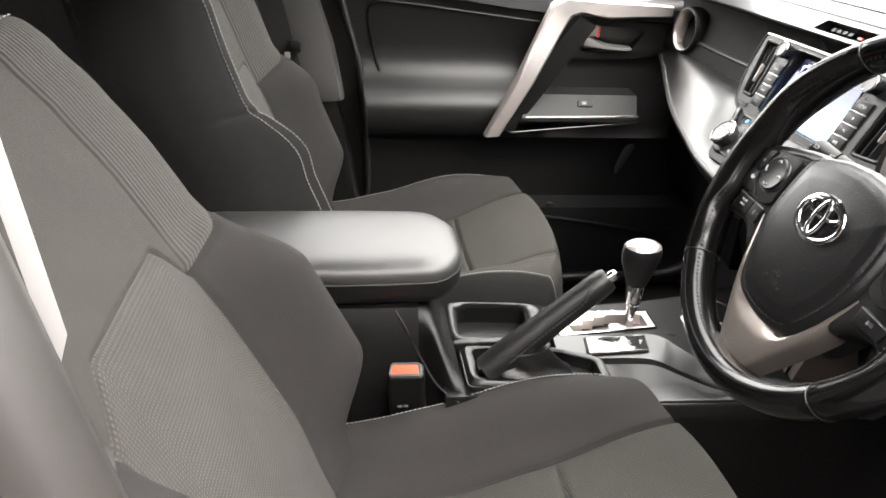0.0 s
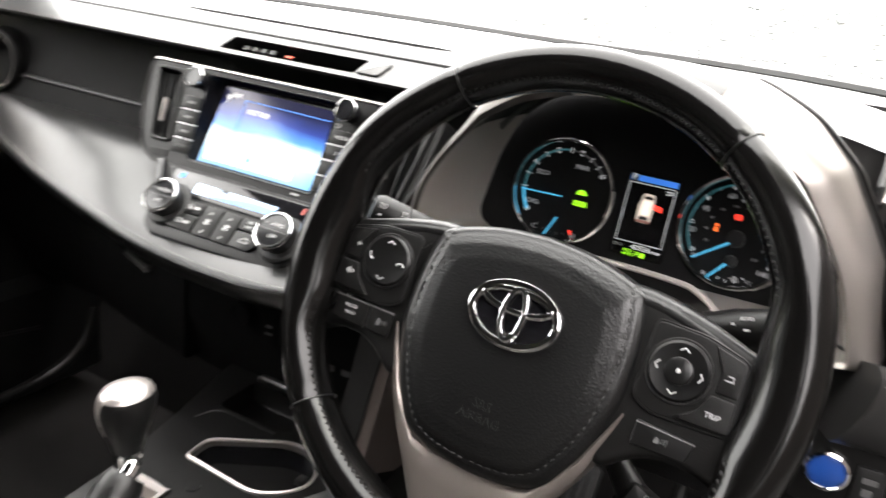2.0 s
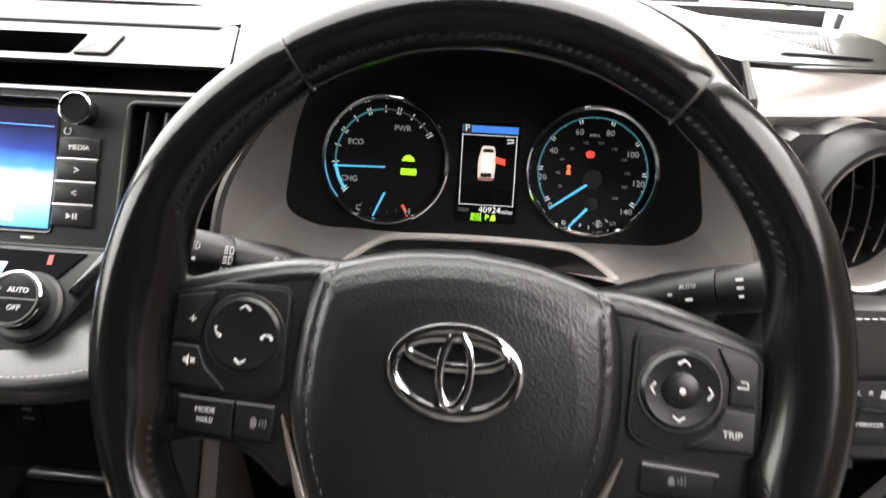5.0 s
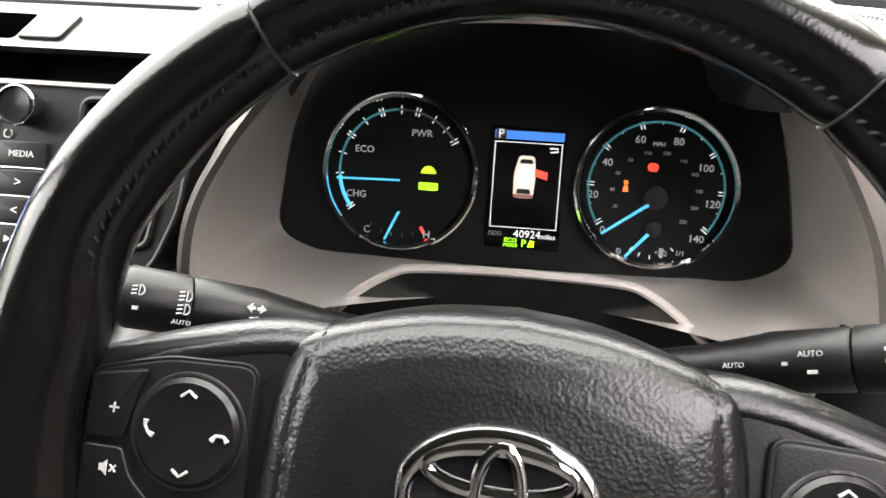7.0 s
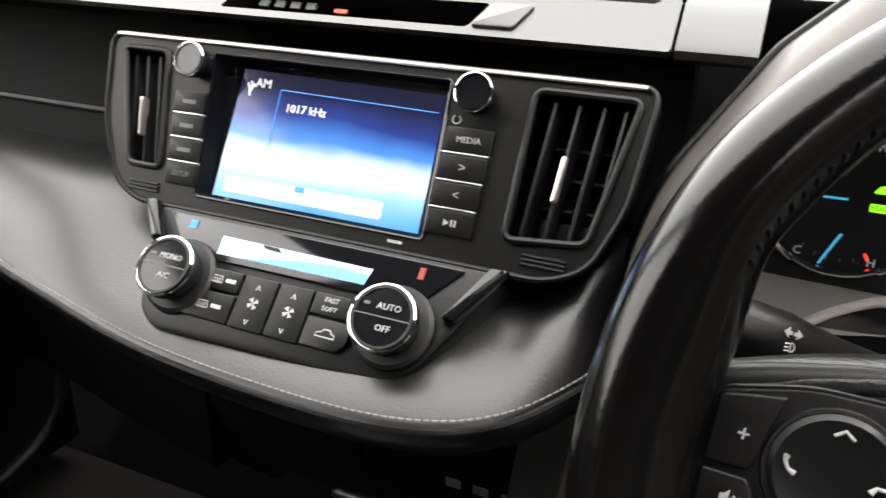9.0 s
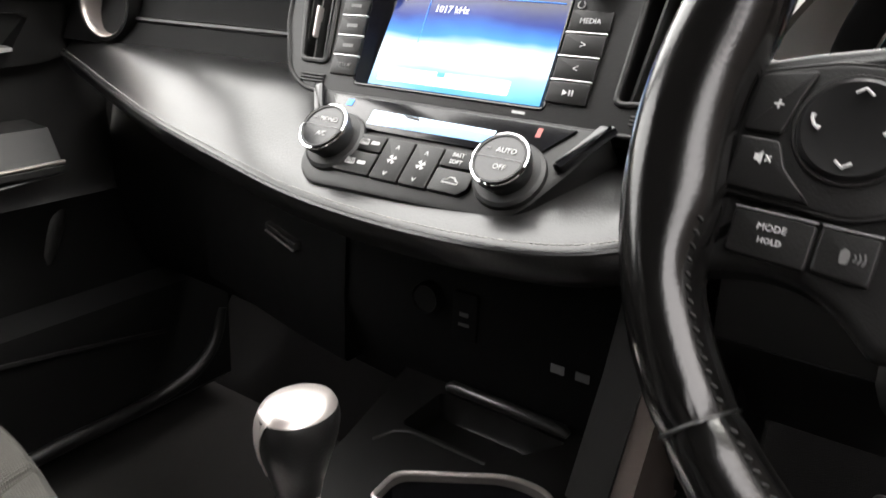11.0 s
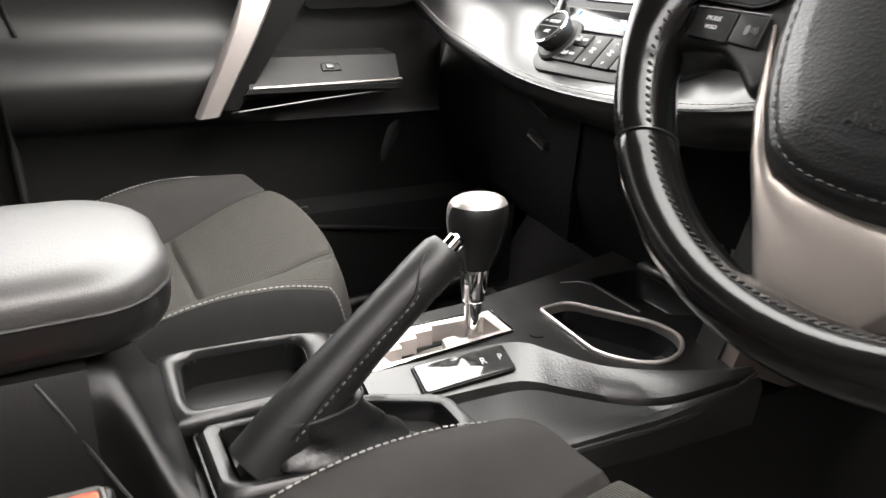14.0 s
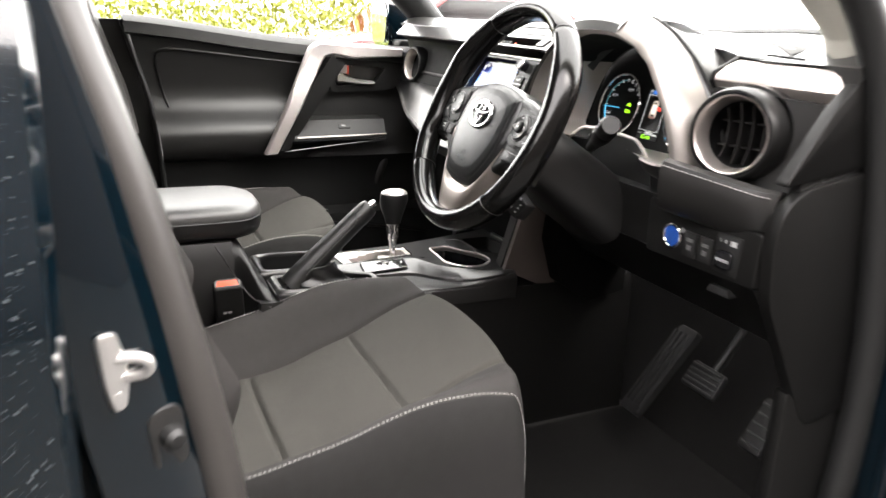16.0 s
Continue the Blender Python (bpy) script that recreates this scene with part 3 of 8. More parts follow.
# the opened driver's door, swung out ahead of the doorway
DD = basis((0.87, 0.47, 0), (1, 0.16, 0), (0, 0, 1))
dd = thing("driver_door", (0.87, 0.47, 0.2), "opened driver door with black lining, swung out beside the doorway", "car door")
part("skin", prism(rounded([(0, 0.20), (1.02, 0.20), (1.05, 0.75), (1.03, 1.06), (0, 1.04)], 0.04), -0.11, -0.07, DD, 0.01), PAINT, dd)
part("lining", prism(rounded([(0.02, 0.22), (0.99, 0.22), (1.02, 0.75), (1.0, 1.05), (0.02, 1.03)], 0.05), -0.07, 0.0, DD, 0.02, 3), BLACK, dd, "black grained lining")
part("speaker_grille", lathe([(0.085, 0.0), (0.083, 0.006), (0.001, 0.008)], at(DD, 0.16, 0.40, 0.0), 32), GREYP, dd)
part("armrest", prism(rounded([(0.25, 0.72), (0.90, 0.74), (0.92, 0.80), (0.25, 0.80)], 0.02), 0.0, 0.06, DD, 0.015, 3), BLACK, dd)
part("window_frame", tube([at(DD, u, v, -0.04).translation for u, v in ((0.02, 1.03), (0.55, 1.45), (1.0, 1.50), (1.04, 1.05))], 0.022, 8), RUBBER, dd)

# windows
ws = loft([[(x, 0.66 - 0.5 * x * x, 1.125), (x * 0.9, -0.14, 1.535)] for x in lin(-0.74, 0.76, 15)], around=False)
wsob = tagged(part("windscreen", ws, GLASS, None), "curved windscreen glass spotted with rain", "windscreen", kind="structure")
wsob.visible_shadow = False
sw = loft([[(-0.755, y, 1.05 - 0.1 * (y + 0.1)), (-0.685, y - 0.1, 1.50)] for y in lin(-0.5, 0.30, 6)], around=False)
swob = tagged(part("window_passenger", sw, GLASS, None), "passenger side window glass spotted with rain", "window", kind="structure")
swob.visible_shadow = False


PRIVACY = glass_material("privacy_glass", (0.22, 0.24, 0.24))
for nm, pts, lb in (("window_rear", [(-0.57, -1.63, 1.14), (0.59, -1.63, 1.14), (0.52, -1.63, 1.48), (-0.50, -1.63, 1.48)], "dark tinted tailgate window"),
                    ("window_rear_passenger", [(-0.80, -1.52, 1.14), (-0.80, -0.70, 1.13), (-0.745, -0.76, 1.48), (-0.745, -1.44, 1.48)], "dark tinted rear side window")):
    gb = bmesh.new()
    gb.faces.new([gb.verts.new(p) for p in pts])
    tagged(part(nm, gb, PRIVACY, None, smooth=0), lb, "window", kind="structure").visible_shadow = False


def screen_at(x, t):
    return Vector((x, 0.66 - 0.5 * x * x, 1.125)).lerp(Vector((x * 0.9, -0.14, 1.535)), t)


single("trim_windscreen_seal", loft([[screen_at(x, t0) + Vector((0, -0.002, -0.003)), screen_at(x, t0 + w) + Vector((0, -0.002, -0.003)), screen_at(x, t0 + w) + Vector((0, -0.006, -0.008)), screen_at(x, t0) + Vector((0, -0.006, -0.008))] for x, t0, w in [(x, 0.016 + 0.030 * sstep(0.1, 0.6, x), 0.005) for x in lin(-0.70, 0.715, 30)]]), RUBBER, "black seal along the foot of the windscreen", "seal", kind="structure")


def drops(name, place, n, r0, r1, seed, label, mat=None):
    bm = bmesh.new()
    rnd = random.Random(seed)
    for i in range(n):
        c, nrm = place(rnd)
        r = r0 + (r1 - r0) * rnd.random() ** 3
        u = nrm.orthogonal().normalized()
        v = nrm.cross(u)
        top = bm.verts.new(c + nrm * r * 0.45)
        ring = [bm.verts.new(c + (u * math.cos(a) + v * math.sin(a) * rnd.uniform(0.8, 1.3)) * r) for a in (0, 1.05, 2.1, 3.14, 4.19, 5.24)]
        for k in range(6):
            bm.faces.new((top, ring[k], ring[(k + 1) % 6]))
    ob = single(name, bm, mat or DROP, label, "raindrops", kind="stuff")
    ob.visible_shadow = False
    return ob


def on_screen(rnd):
    x, t = rnd.uniform(0.1, 0.72), rnd.random() ** 1.5 * 0.3
    a, b = Vector((x, 0.66 - 0.5 * x * x, 1.125)), Vector((x * 0.9, -0.14, 1.535))
    return a.lerp(b, t) + Vector((0, 0.012, 0.022)) * 0.3, Vector((0, 0.45, 0.89))


def on_side(rnd):
    y, t = rnd.uniform(-0.45, 0.3), rnd.random() * 0.5
    a, b = Vector((-0.76, y, 1.05 - 0.1 * (y + 0.1))), Vector((-0.69, y - 0.1, 1.50))
    return a.lerp(b, t), Vector((-1, 0, 0.15))


drops("windscreen_raindrops", on_screen, 3200, 0.0008, 0.0030, 3, "clear raindrops on the windscreen")
drops("side_window_raindrops", on_side, 700, 0.001, 0.003, 4, "clear raindrops on the passenger window")


def on_rear_door(rnd):
    z = rnd.uniform(0.3, 1.2)
    y = rnd.uniform(-0.80, -0.585)
    return Vector((0.925 - lean(z) + 0.125 * min(-0.58 - y, 0.08), y, z)), Vector((1, 0, 0.1))


drops("rear_door_raindrops", on_rear_door, 2600, 0.0004, 0.0014, 9, "clear raindrops beading on the teal door", DULLDROP)

# ---------------------------------------------------------------- dashboard
dash = thing("dashboard", (0, 0.4, 0.85), "black soft-plastic dashboard with grey stitched leatherette shelf", "dashboard")


def base_y(x):
    return 0.655 - 0.5 * x * x


def lip_y(x):
    y = 0.312
    y += 0.045 * sstep(0.20, 0.235, x) * (1 - sstep(0.52, 0.555, x))
    return y - 0.009 * sstep(0.60, 0.64, x) + 0.014 * sstep(0.64, 0.80, x)


top_rings = []
for x in [-0.74, -0.7] + lin(-0.64, 0.18, 14) + lin(0.20, 0.24, 4) + lin(0.28, 0.56, 6) + lin(0.575, 0.62, 4) + lin(0.66, 0.80, 5):
    b, f = base_y(x), lip_y(x)
    b = max(b, f + 0.05)
    low = 0.011 * sstep(0.56, 0.63, x)
    g_ = sstep(0.54, 0.565, x)
    top_rings.append([(x, b + 0.03, 1.121 - 0.6 * low), (x, b, 1.119 - 0.8 * low), (x, f + 0.9 * (b - f), 1.1235 - low), (x, f + 0.6 * (b - f), 1.1305 - low), (x, f + min(0.05, 0.4 * (b - f)), 1.128 - low), (x, f + 0.008, 1.1135 - low), (x, f, 1.111 - low), (x, f + 0.004, 1.105 - low),
                      (x, f + 0.03 - 0.026 * g_, 1.085 - low), (x, f + 0.06 - 0.054 * g_, 1.06), (x, b + 0.03, 1.06)])
part("upper_panel", loft(top_rings), SHINE, dash, "black soft-touch top shining under the windscreen")
# defroster slots and speaker grille on the top


def top_z(x, y):
    """Height of the dashboard's top."""
    f = lip_y(x)
    b = max(base_y(x), f + 0.05)
    low = 0.011 * sstep(0.56, 0.63, x)
    rows_ = [(f + 0.008, 1.1135 - low), (f + min(0.05, 0.4 * (b - f)), 1.128 - low), (f + 0.6 * (b - f), 1.1305 - low), (f + 0.9 * (b - f), 1.1235 - low)]
    for (a, za), (c, zc) in zip(rows_, rows_[1:]):
        if y <= c:
            return za + (zc - za) * (y - a) / max(c - a, 1e-6)
    return rows_[-1][1]


def on_top(pts, h):
    return [Vector((x, y, top_z(x, y) + h)) for x, y in pts]


slot = [(0.645 + 0.07 * t, 0.324 - 0.002 * t) for t in lin(0, 1, 12)]
part("defroster_slot", tube(on_top(slot, 0.0005), [0.0008] + [0.0022] * 10 + [0.0008], 6, flat=0.5), WELL, dash)
for x0, x1, y in ((-0.24, 0.17, 0.345), (-0.62, -0.30, 0.42)):
    part("defroster_slot", tube(on_top([(x, y) for x in lin(x0, x1, 12)], 0.0005), [0.0006] + [0.0022] * 10 + [0.0006], 6, flat=0.5), WELL, dash)
slats = []
for i in range(34):
    t = i / 33
    slats.append(tube(on_top([(0.604 + 0.082 * t + 0.010 * k, 0.372 - 0.045 * t + (0.075 + 0.03 * t) * k) for k in lin(0, 1, 6)], 0.0006), 0.0007, 4))
part("speaker_grille", join(*slats), GREYP, dash, "fine slatted speaker grille")
# sloping strip over the screen with its tray
part("dash_corner", loft([[(x, 0.335, 1.118), (x, 0.314, 1.1145), (x, 0.300, 1.1035), (x, 0.287, 1.0900), (x, 0.2835, 1.0840), (x, 0.286, 1.0785), (x, 0.305, 1.0730), (x, 0.34, 1.073)] for x in lin(0.2145, 0.262, 6)]), SHINE, dash, "black soft corner of the top beside the hood")
part("lip_gap", tube([(x, 0.3115, 1.1075) for x in lin(-0.64, 0.195, 16)] + [(0.207, 0.314, 1.106), (0.212, 0.325, 1.104)], 0.0034, 8), WELL, dash)
SU = basis((0, 0.282, 1.083), (1, 0, 0), (0, 0.030, 0.028))
strip_h = 0.041
tray_hole = rounded([(-0.125, 0.006), (0.078, 0.006), (0.0895, 0.027), (-0.112, 0.027)], 0.004)
part("upper_strip", plate(rounded([(-0.70, 0.0), (0.212, 0.0), (0.212, strip_h), (-0.70, strip_h)], 0.003), [tray_hole], SU, 0.006), SHINE, dash, "sloping black strip with an open tray slot")
part("tray_well", well(tray_hole, 0.05, SU, 0.95), WELL, dash)
part("hazard_button", prism(rounded([(0.080, 0.006), (0.1105, 0.006), (0.1215, 0.0265), (0.0915, 0.0265)], 0.004), 0.0, 0.003, SU, 0.002), SHINE, dash)
for i in range(4):
    part("warning_lamp", box(-0.10 + i * 0.014, -0.092 + i * 0.014, 0.018, 0.024, -0.012, -0.01, 0, m=SU), DIMPRINT, dash)
part("warning_lamp_lit", box(-0.033, -0.023, 0.017, 0.0205, -0.012, -0.01, 0, m=SU), RED, dash)
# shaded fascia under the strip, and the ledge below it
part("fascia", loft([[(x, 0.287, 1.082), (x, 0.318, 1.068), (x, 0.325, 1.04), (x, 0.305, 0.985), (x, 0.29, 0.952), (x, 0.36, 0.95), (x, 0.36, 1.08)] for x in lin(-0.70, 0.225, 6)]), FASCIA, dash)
part("fascia_ledge", tube([(x, 0.305, 0.985) for x in lin(-0.56, -0.2, 6)], 0.004), BLACK, dash)

EDGE = [(-0.70, 0.292, 0.936), (-0.6, 0.264, 0.924), (-0.5, 0.232, 0.914), (-0.35, 0.186, 0.902), (-0.2, 0.154, 0.890), (-0.1, 0.136, 0.883), (0.0, 0.128, 0.881), (0.1, 0.125, 0.886), (0.16, 0.148, 0.890), (0.2, 0.20, 0.898), (0.222, 0.26, 0.905)]
edge_line = spline(EDGE, 8)
shelf_rings = []
for p in edge_line:
    ry, rz = 0.295, 0.956
    if p.y > ry - 0.03:
        ry, rz = p.y + 0.03, max(rz, p.z + 0.015)
    r = []
    for t in lin(0, 1, 9):
        r.append((p.x, ry + (p.y - ry) * t, rz + (p.z - rz) * t + (0.020 - 0.019 * sstep(-0.24, -0.13, p.x) * (1 - sstep(0.15, 0.19, p.x))) * math.sin(math.pi * t) * min(1, (ry - p.y) * 9)))
    r += [(p.x, p.y - 0.004, p.z - 0.004), (p.x, p.y - 0.004, p.z - 0.012), (p.x, p.y + 0.006, p.z - 0.028), (p.x, p.y + 0.035, p.z - 0.040), (p.x, max(p.y + 0.06, 0.26), p.z - 0.045), (p.x, ry + 0.02, p.z - 0.03)]
    shelf_rings.append(r)
part("shelf", loft(shelf_rings), LEATHER, dash, "grey leatherette shelf swelling towards the cabin")
part("shelf_stitching", stitches([p + Vector((0, -0.003, 0.0020)) for p in edge_line], 0.0042, 0.0009, 0.00062), THREAD, dash, "pale twin stitching along the edge")
part("shelf_piping", tube([p + Vector((0, -0.006, -0.004)) for p in edge_line], 0.0022, 6), LEATHER, dash)
# lower fascia and glove box
def fascia_y(x):
    """How far the lower fascia draws back towards the passenger door."""
    return 0.085 * sstep(-0.08, -0.62, x)


part("lower_fascia", loft([[(x, 0.285 + fascia_y(x), 0.87), (x, 0.268 + fascia_y(x), 0.80), (x, 0.262 + fascia_y(x), 0.72), (x, 0.292 + fascia_y(x), 0.63), (x, 0.36 + 0.5 * fascia_y(x), 0.585), (x, 0.45, 0.60), (x, 0.45, 0.87)] for x in lin(-0.72, 0.24, 25)]), FASCIA, dash, "matt black lower fascia, coloured darker for the shade there")
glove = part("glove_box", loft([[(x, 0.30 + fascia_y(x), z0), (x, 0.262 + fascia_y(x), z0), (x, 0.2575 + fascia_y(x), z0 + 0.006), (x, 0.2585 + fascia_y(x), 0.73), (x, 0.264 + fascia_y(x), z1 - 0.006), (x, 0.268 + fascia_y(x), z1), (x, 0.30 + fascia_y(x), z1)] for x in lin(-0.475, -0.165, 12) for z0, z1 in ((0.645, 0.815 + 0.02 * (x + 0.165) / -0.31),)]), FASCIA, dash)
LT = basis((-0.276, 0.262 + fascia_y(-0.276), 0.765), (1, -0.25, -0.04), (0, 0, 1))
part("latch", prism(rounded([(-0.034, -0.004), (0.034, -0.010), (0.034, 0.001), (-0.034, 0.006)], 0.003), -0.006, 0.009, LT, 0.004), GREYP, glove)
part("latch_edge", tube([at(LT, -0.032, -0.004, 0.0085).translation, at(LT, 0.032, -0.0095, 0.0085).translation], 0.0014, 6), DARKSATIN, glove)
part("latch_recess", tube([at(LT, -0.048, 0.042, 0.002).translation, at(LT, 0.022, 0.034, 0.002).translation], 0.0012, 6), GREYP, glove)
part("power_socket", lathe([(0.002, 0.004), (0.013, 0.004), (0.0145, 0.0055), (0.0155, 0.004), (0.0155, -0.01)], at(basis((-0.052, 0.259, 0.757), (1, 0, 0), (0, 0, 1)), 0, 0), 24), FASCIA, dash)
usbp = part("usb_port", prism(rounded([(-0.024, 0.722), (0.004, 0.722), (0.004, 0.772), (-0.024, 0.772)], 0.004), 0.0, 0.005, basis((0, 0.2655, 0), (1, 0, 0), (0, 0, 1)), 0.002), FASCIA, dash)
part("print_bar", join(box(-0.016, -0.004, 0.2598, 0.2606, 0.738, 0.741, 0), box(-0.015, -0.005, 0.2598, 0.2606, 0.748, 0.752, 0)), DIMPRINT, usbp)
part("print_bar", join(*[box(0.085 + i * 0.024, 0.098 + i * 0.024, 0.2575, 0.2585, 0.724, 0.732, 0) for i in range(3)]), DIMPRINT, dash)

# ---------------------------------------------------------------- centre screen unit
ST = basis((0, 0.263, 1.06), (1, 0, 0), (0, math.sin(radians(25)), math.cos(radians(25))))
unit = thing("infotainment_unit", (0, 0.24, 0.95), "black infotainment unit with lit radio screen between tall air vents", "car stereo")
ventl = rounded([(-0.197, -0.006), (-0.154, -0.006), (-0.143, -0.095), (-0.1735, -0.095)], 0.006)
ventr = rounded([(0.1375, -0.0045), (0.2040, -0.0045), (0.1865, -0.0955), (0.1340, -0.1005)], 0.007)
scr = rounded([(-0.112, -0.004), (0.080, -0.004), (0.080, -0.111), (-0.106, -0.111)], 0.004)
outl = rounded([(-0.212, 0.004), (0.213, 0.004), (0.206, -0.070), (0.190, -0.110), (0.165, -0.122), (-0.160, -0.122), (-0.185, -0.108), (-0.205, -0.06)], 0.012)
part("bezel", plate(outl, [ventl, ventr, scr], ST, 0.035), BLACK, unit)
part("bezel_rim", tube([at(ST, u, v, 0.0).translation for u, v in outl], 0.0022, 8, True), BLACK, unit)
# The highlight on the black bezel's top edge, laid on as a bright strip.
part("bezel_highlight", tube([at(ST, u, 0.0035, 0.002).translation for u in lin(-0.205, 0.205, 12)], 0.0016, 6), SATIN, unit, "thin bright strip for the highlight on the bezel's top edge")
for vent in (ventl, ventr):
    part("vent_frame", tube([at(ST, u, v, 0.0006).translation for u, v in vent], 0.0026, 8, True), BLACK, unit, "rounded black vent frame")
part("screen_frame", tube([at(ST, u, v, 0.0002).translation for u, v in scr], 0.0012, 6, True), GLOSS, unit)
part("screen_well", well(scr, 0.016, ST, 0.97), GLOSS, unit)
sc = bmesh.new()
q = [sc.verts.new(at(ST, u, v, w).translation) for u, v, w in ((-0.0955, -0.1075, -0.005), (0.0735, -0.1075, -0.005), (0.0735, -0.0125, -0.011), (-0.0915, -0.0105, -0.011))]
f = sc.faces.new(q)
uvl = sc.loops.layers.uv.new("UVMap")
for lp, uv in zip(f.loops, ((0, 0), (1, 0), (1, 1), (0, 1))):
    lp[uvl].uv = uv
screen = part("screen", sc, SCREEN, unit, "glowing blue radio display", smooth=0)
SF = basis(at(ST, -0.006, -0.061, -0.0072).translation, (1, 0, 0), at(ST, 0, -0.014, -0.012).translation - at(ST, 0, -0.108, -0.006).translation)
lettering("AM", 0.0095, at(SF, -0.066, 0.041), WLIT, screen)
part("aerial_symbol", join(tube([at(SF, -0.0795, 0.0405).translation, at(SF, -0.0765, 0.033).translation, at(SF, -0.0735, 0.0405).translation], 0.0007, 5), tube([at(SF, -0.0765, 0.042).translation, at(SF, -0.0765, 0.031).translation], 0.0007, 5)), WLIT, screen)
lettering("1017 kHz", 0.0088, at(SF, -0.026, 0.025), WLIT, screen)
part("panel_line", join(tube([at(SF, u, v).translation for u, v in ((-0.05, 0.038), (0.076, 0.036))], 0.0004, 4), tube([at(SF, u, v).translation for u, v in ((-0.05, 0.038), (-0.05, -0.006))], 0.0004, 4)), BLUELIT, screen)
for i in range(18):
    part("tuning_bar", box(-0.055 + i * 0.0052, -0.0535 + i * 0.0052, -0.016, -0.008 - 0.003 * (i % 3), 0.0, 0.0004, 0, m=SF), WLIT, screen)
part("skip_arrows", join(*[prism([(0.05 + k, -0.014), (0.05 + k, -0.021), (0.058 + k, -0.0175)], 0, 0.0004, SF) for k in (0.0, 0.008, -0.016)]), WLIT, screen)
part("button_shape", prism(rounded([(-0.08, -0.042), (0.05, -0.042), (0.05, -0.03), (-0.08, -0.03)], 0.002), 0, 0.0003, SF), WLIT, screen)
part("button_shape", prism(rounded([(-0.02, -0.034), (-0.012, -0.034), (-0.012, -0.030), (-0.02, -0.030)], 0.0005), 0.0003, 0.0006, SF), BLUELIT, screen)


def dial_knob(name, m, r, h, mat_side, parent):
    k = part(name, lathe([(r * 0.86, 0), (r * 0.9, h * 0.3), (r, h * 0.55), (r, h * 0.85), (r * 0.93, h), (r * 0.86, h * 1.0), (r * 0.84, h * 0.93), (0.001, h * 0.9)], m, 36), mat_side, parent)
    part("ring", tube([m @ Vector((r * 0.96 * math.cos(a), r * 0.96 * math.sin(a), h * 0.9)) for a in lin(0, 2 * math.pi * 35 / 36, 36)], r * 0.075, 8, True), CHROME, k, "chrome ring")
    return k


for u in (-0.1215, 0.1015):
    dial_knob("volume_knob" if u > 0 else "tuning_knob", at(ST, u, -0.0135, 0.001), 0.0125, 0.017, GLOSS, unit)
for side, u0, u1, rows_ in ((-1, -0.1395, -0.1105, ("bar", "bar", "bar", "SETUP")), (1, 0.083, 0.116, ("MEDIA", ">", "<", "play"))):
    for i, s in enumerate(rows_):
        v = -0.0425 - i * 0.0181
        du = i * 0.0014 * (1 if side < 0 else -0.6)
        bt = part("button", prism(rounded([(u0 + du, v - 0.0082), (u1 + du, v - 0.0082), (u1 + du, v + 0.0082), (u0 + du, v + 0.0082)], 0.0015), -0.001, 0.003, ST, 0.001), BLACK, unit)
        if i:
            part("edge_line", box(u0 + du, u1 + du, v + 0.0086, v + 0.0098, 0.001, 0.0034, 0.0004, m=ST), SLVPRINT, bt, "silver line")
        c = ((u0 + u1) / 2 + du)
        if s == "bar":
            part("print_bar", box(c - 0.006, c + 0.006, v - 0.0015, v + 0.0015, 0.003, 0.0033, 0, m=ST), DIMPRINT, bt)
        elif s == "play":
            part("play_symbol", join(prism([(c - 0.004, v - 0.0022), (c - 0.004, v + 0.0022), (c, v)], 0.003, 0.0034, ST), box(c + 0.001, c + 0.0022, v - 0.0022, v + 0.0022, 0.003, 0.0034, 0, m=ST), box(c + 0.0034, c + 0.0046, v - 0.0022, v + 0.0022, 0.003, 0.0034, 0, m=ST)), WHITE, bt)
        else:
            lettering(s, 0.0058 if len(s) > 1 else 0.0085, at(ST, c, v, 0.0032), WHITE if side > 0 else DIMPRINT, bt)
part("power_symbol", tube([at(ST, 0.088 + 0.0028 * math.cos(a), -0.0295 + 0.0028 * math.sin(a), 0.001).translation for a in lin(2.1, 7.3, 12)], 0.0005, 5), WHITE, unit)
part("print_bar", box(0.055, 0.066, -0.1165, -0.1145, 0.0002, 0.0006, 0, m=ST), WHITE, unit)
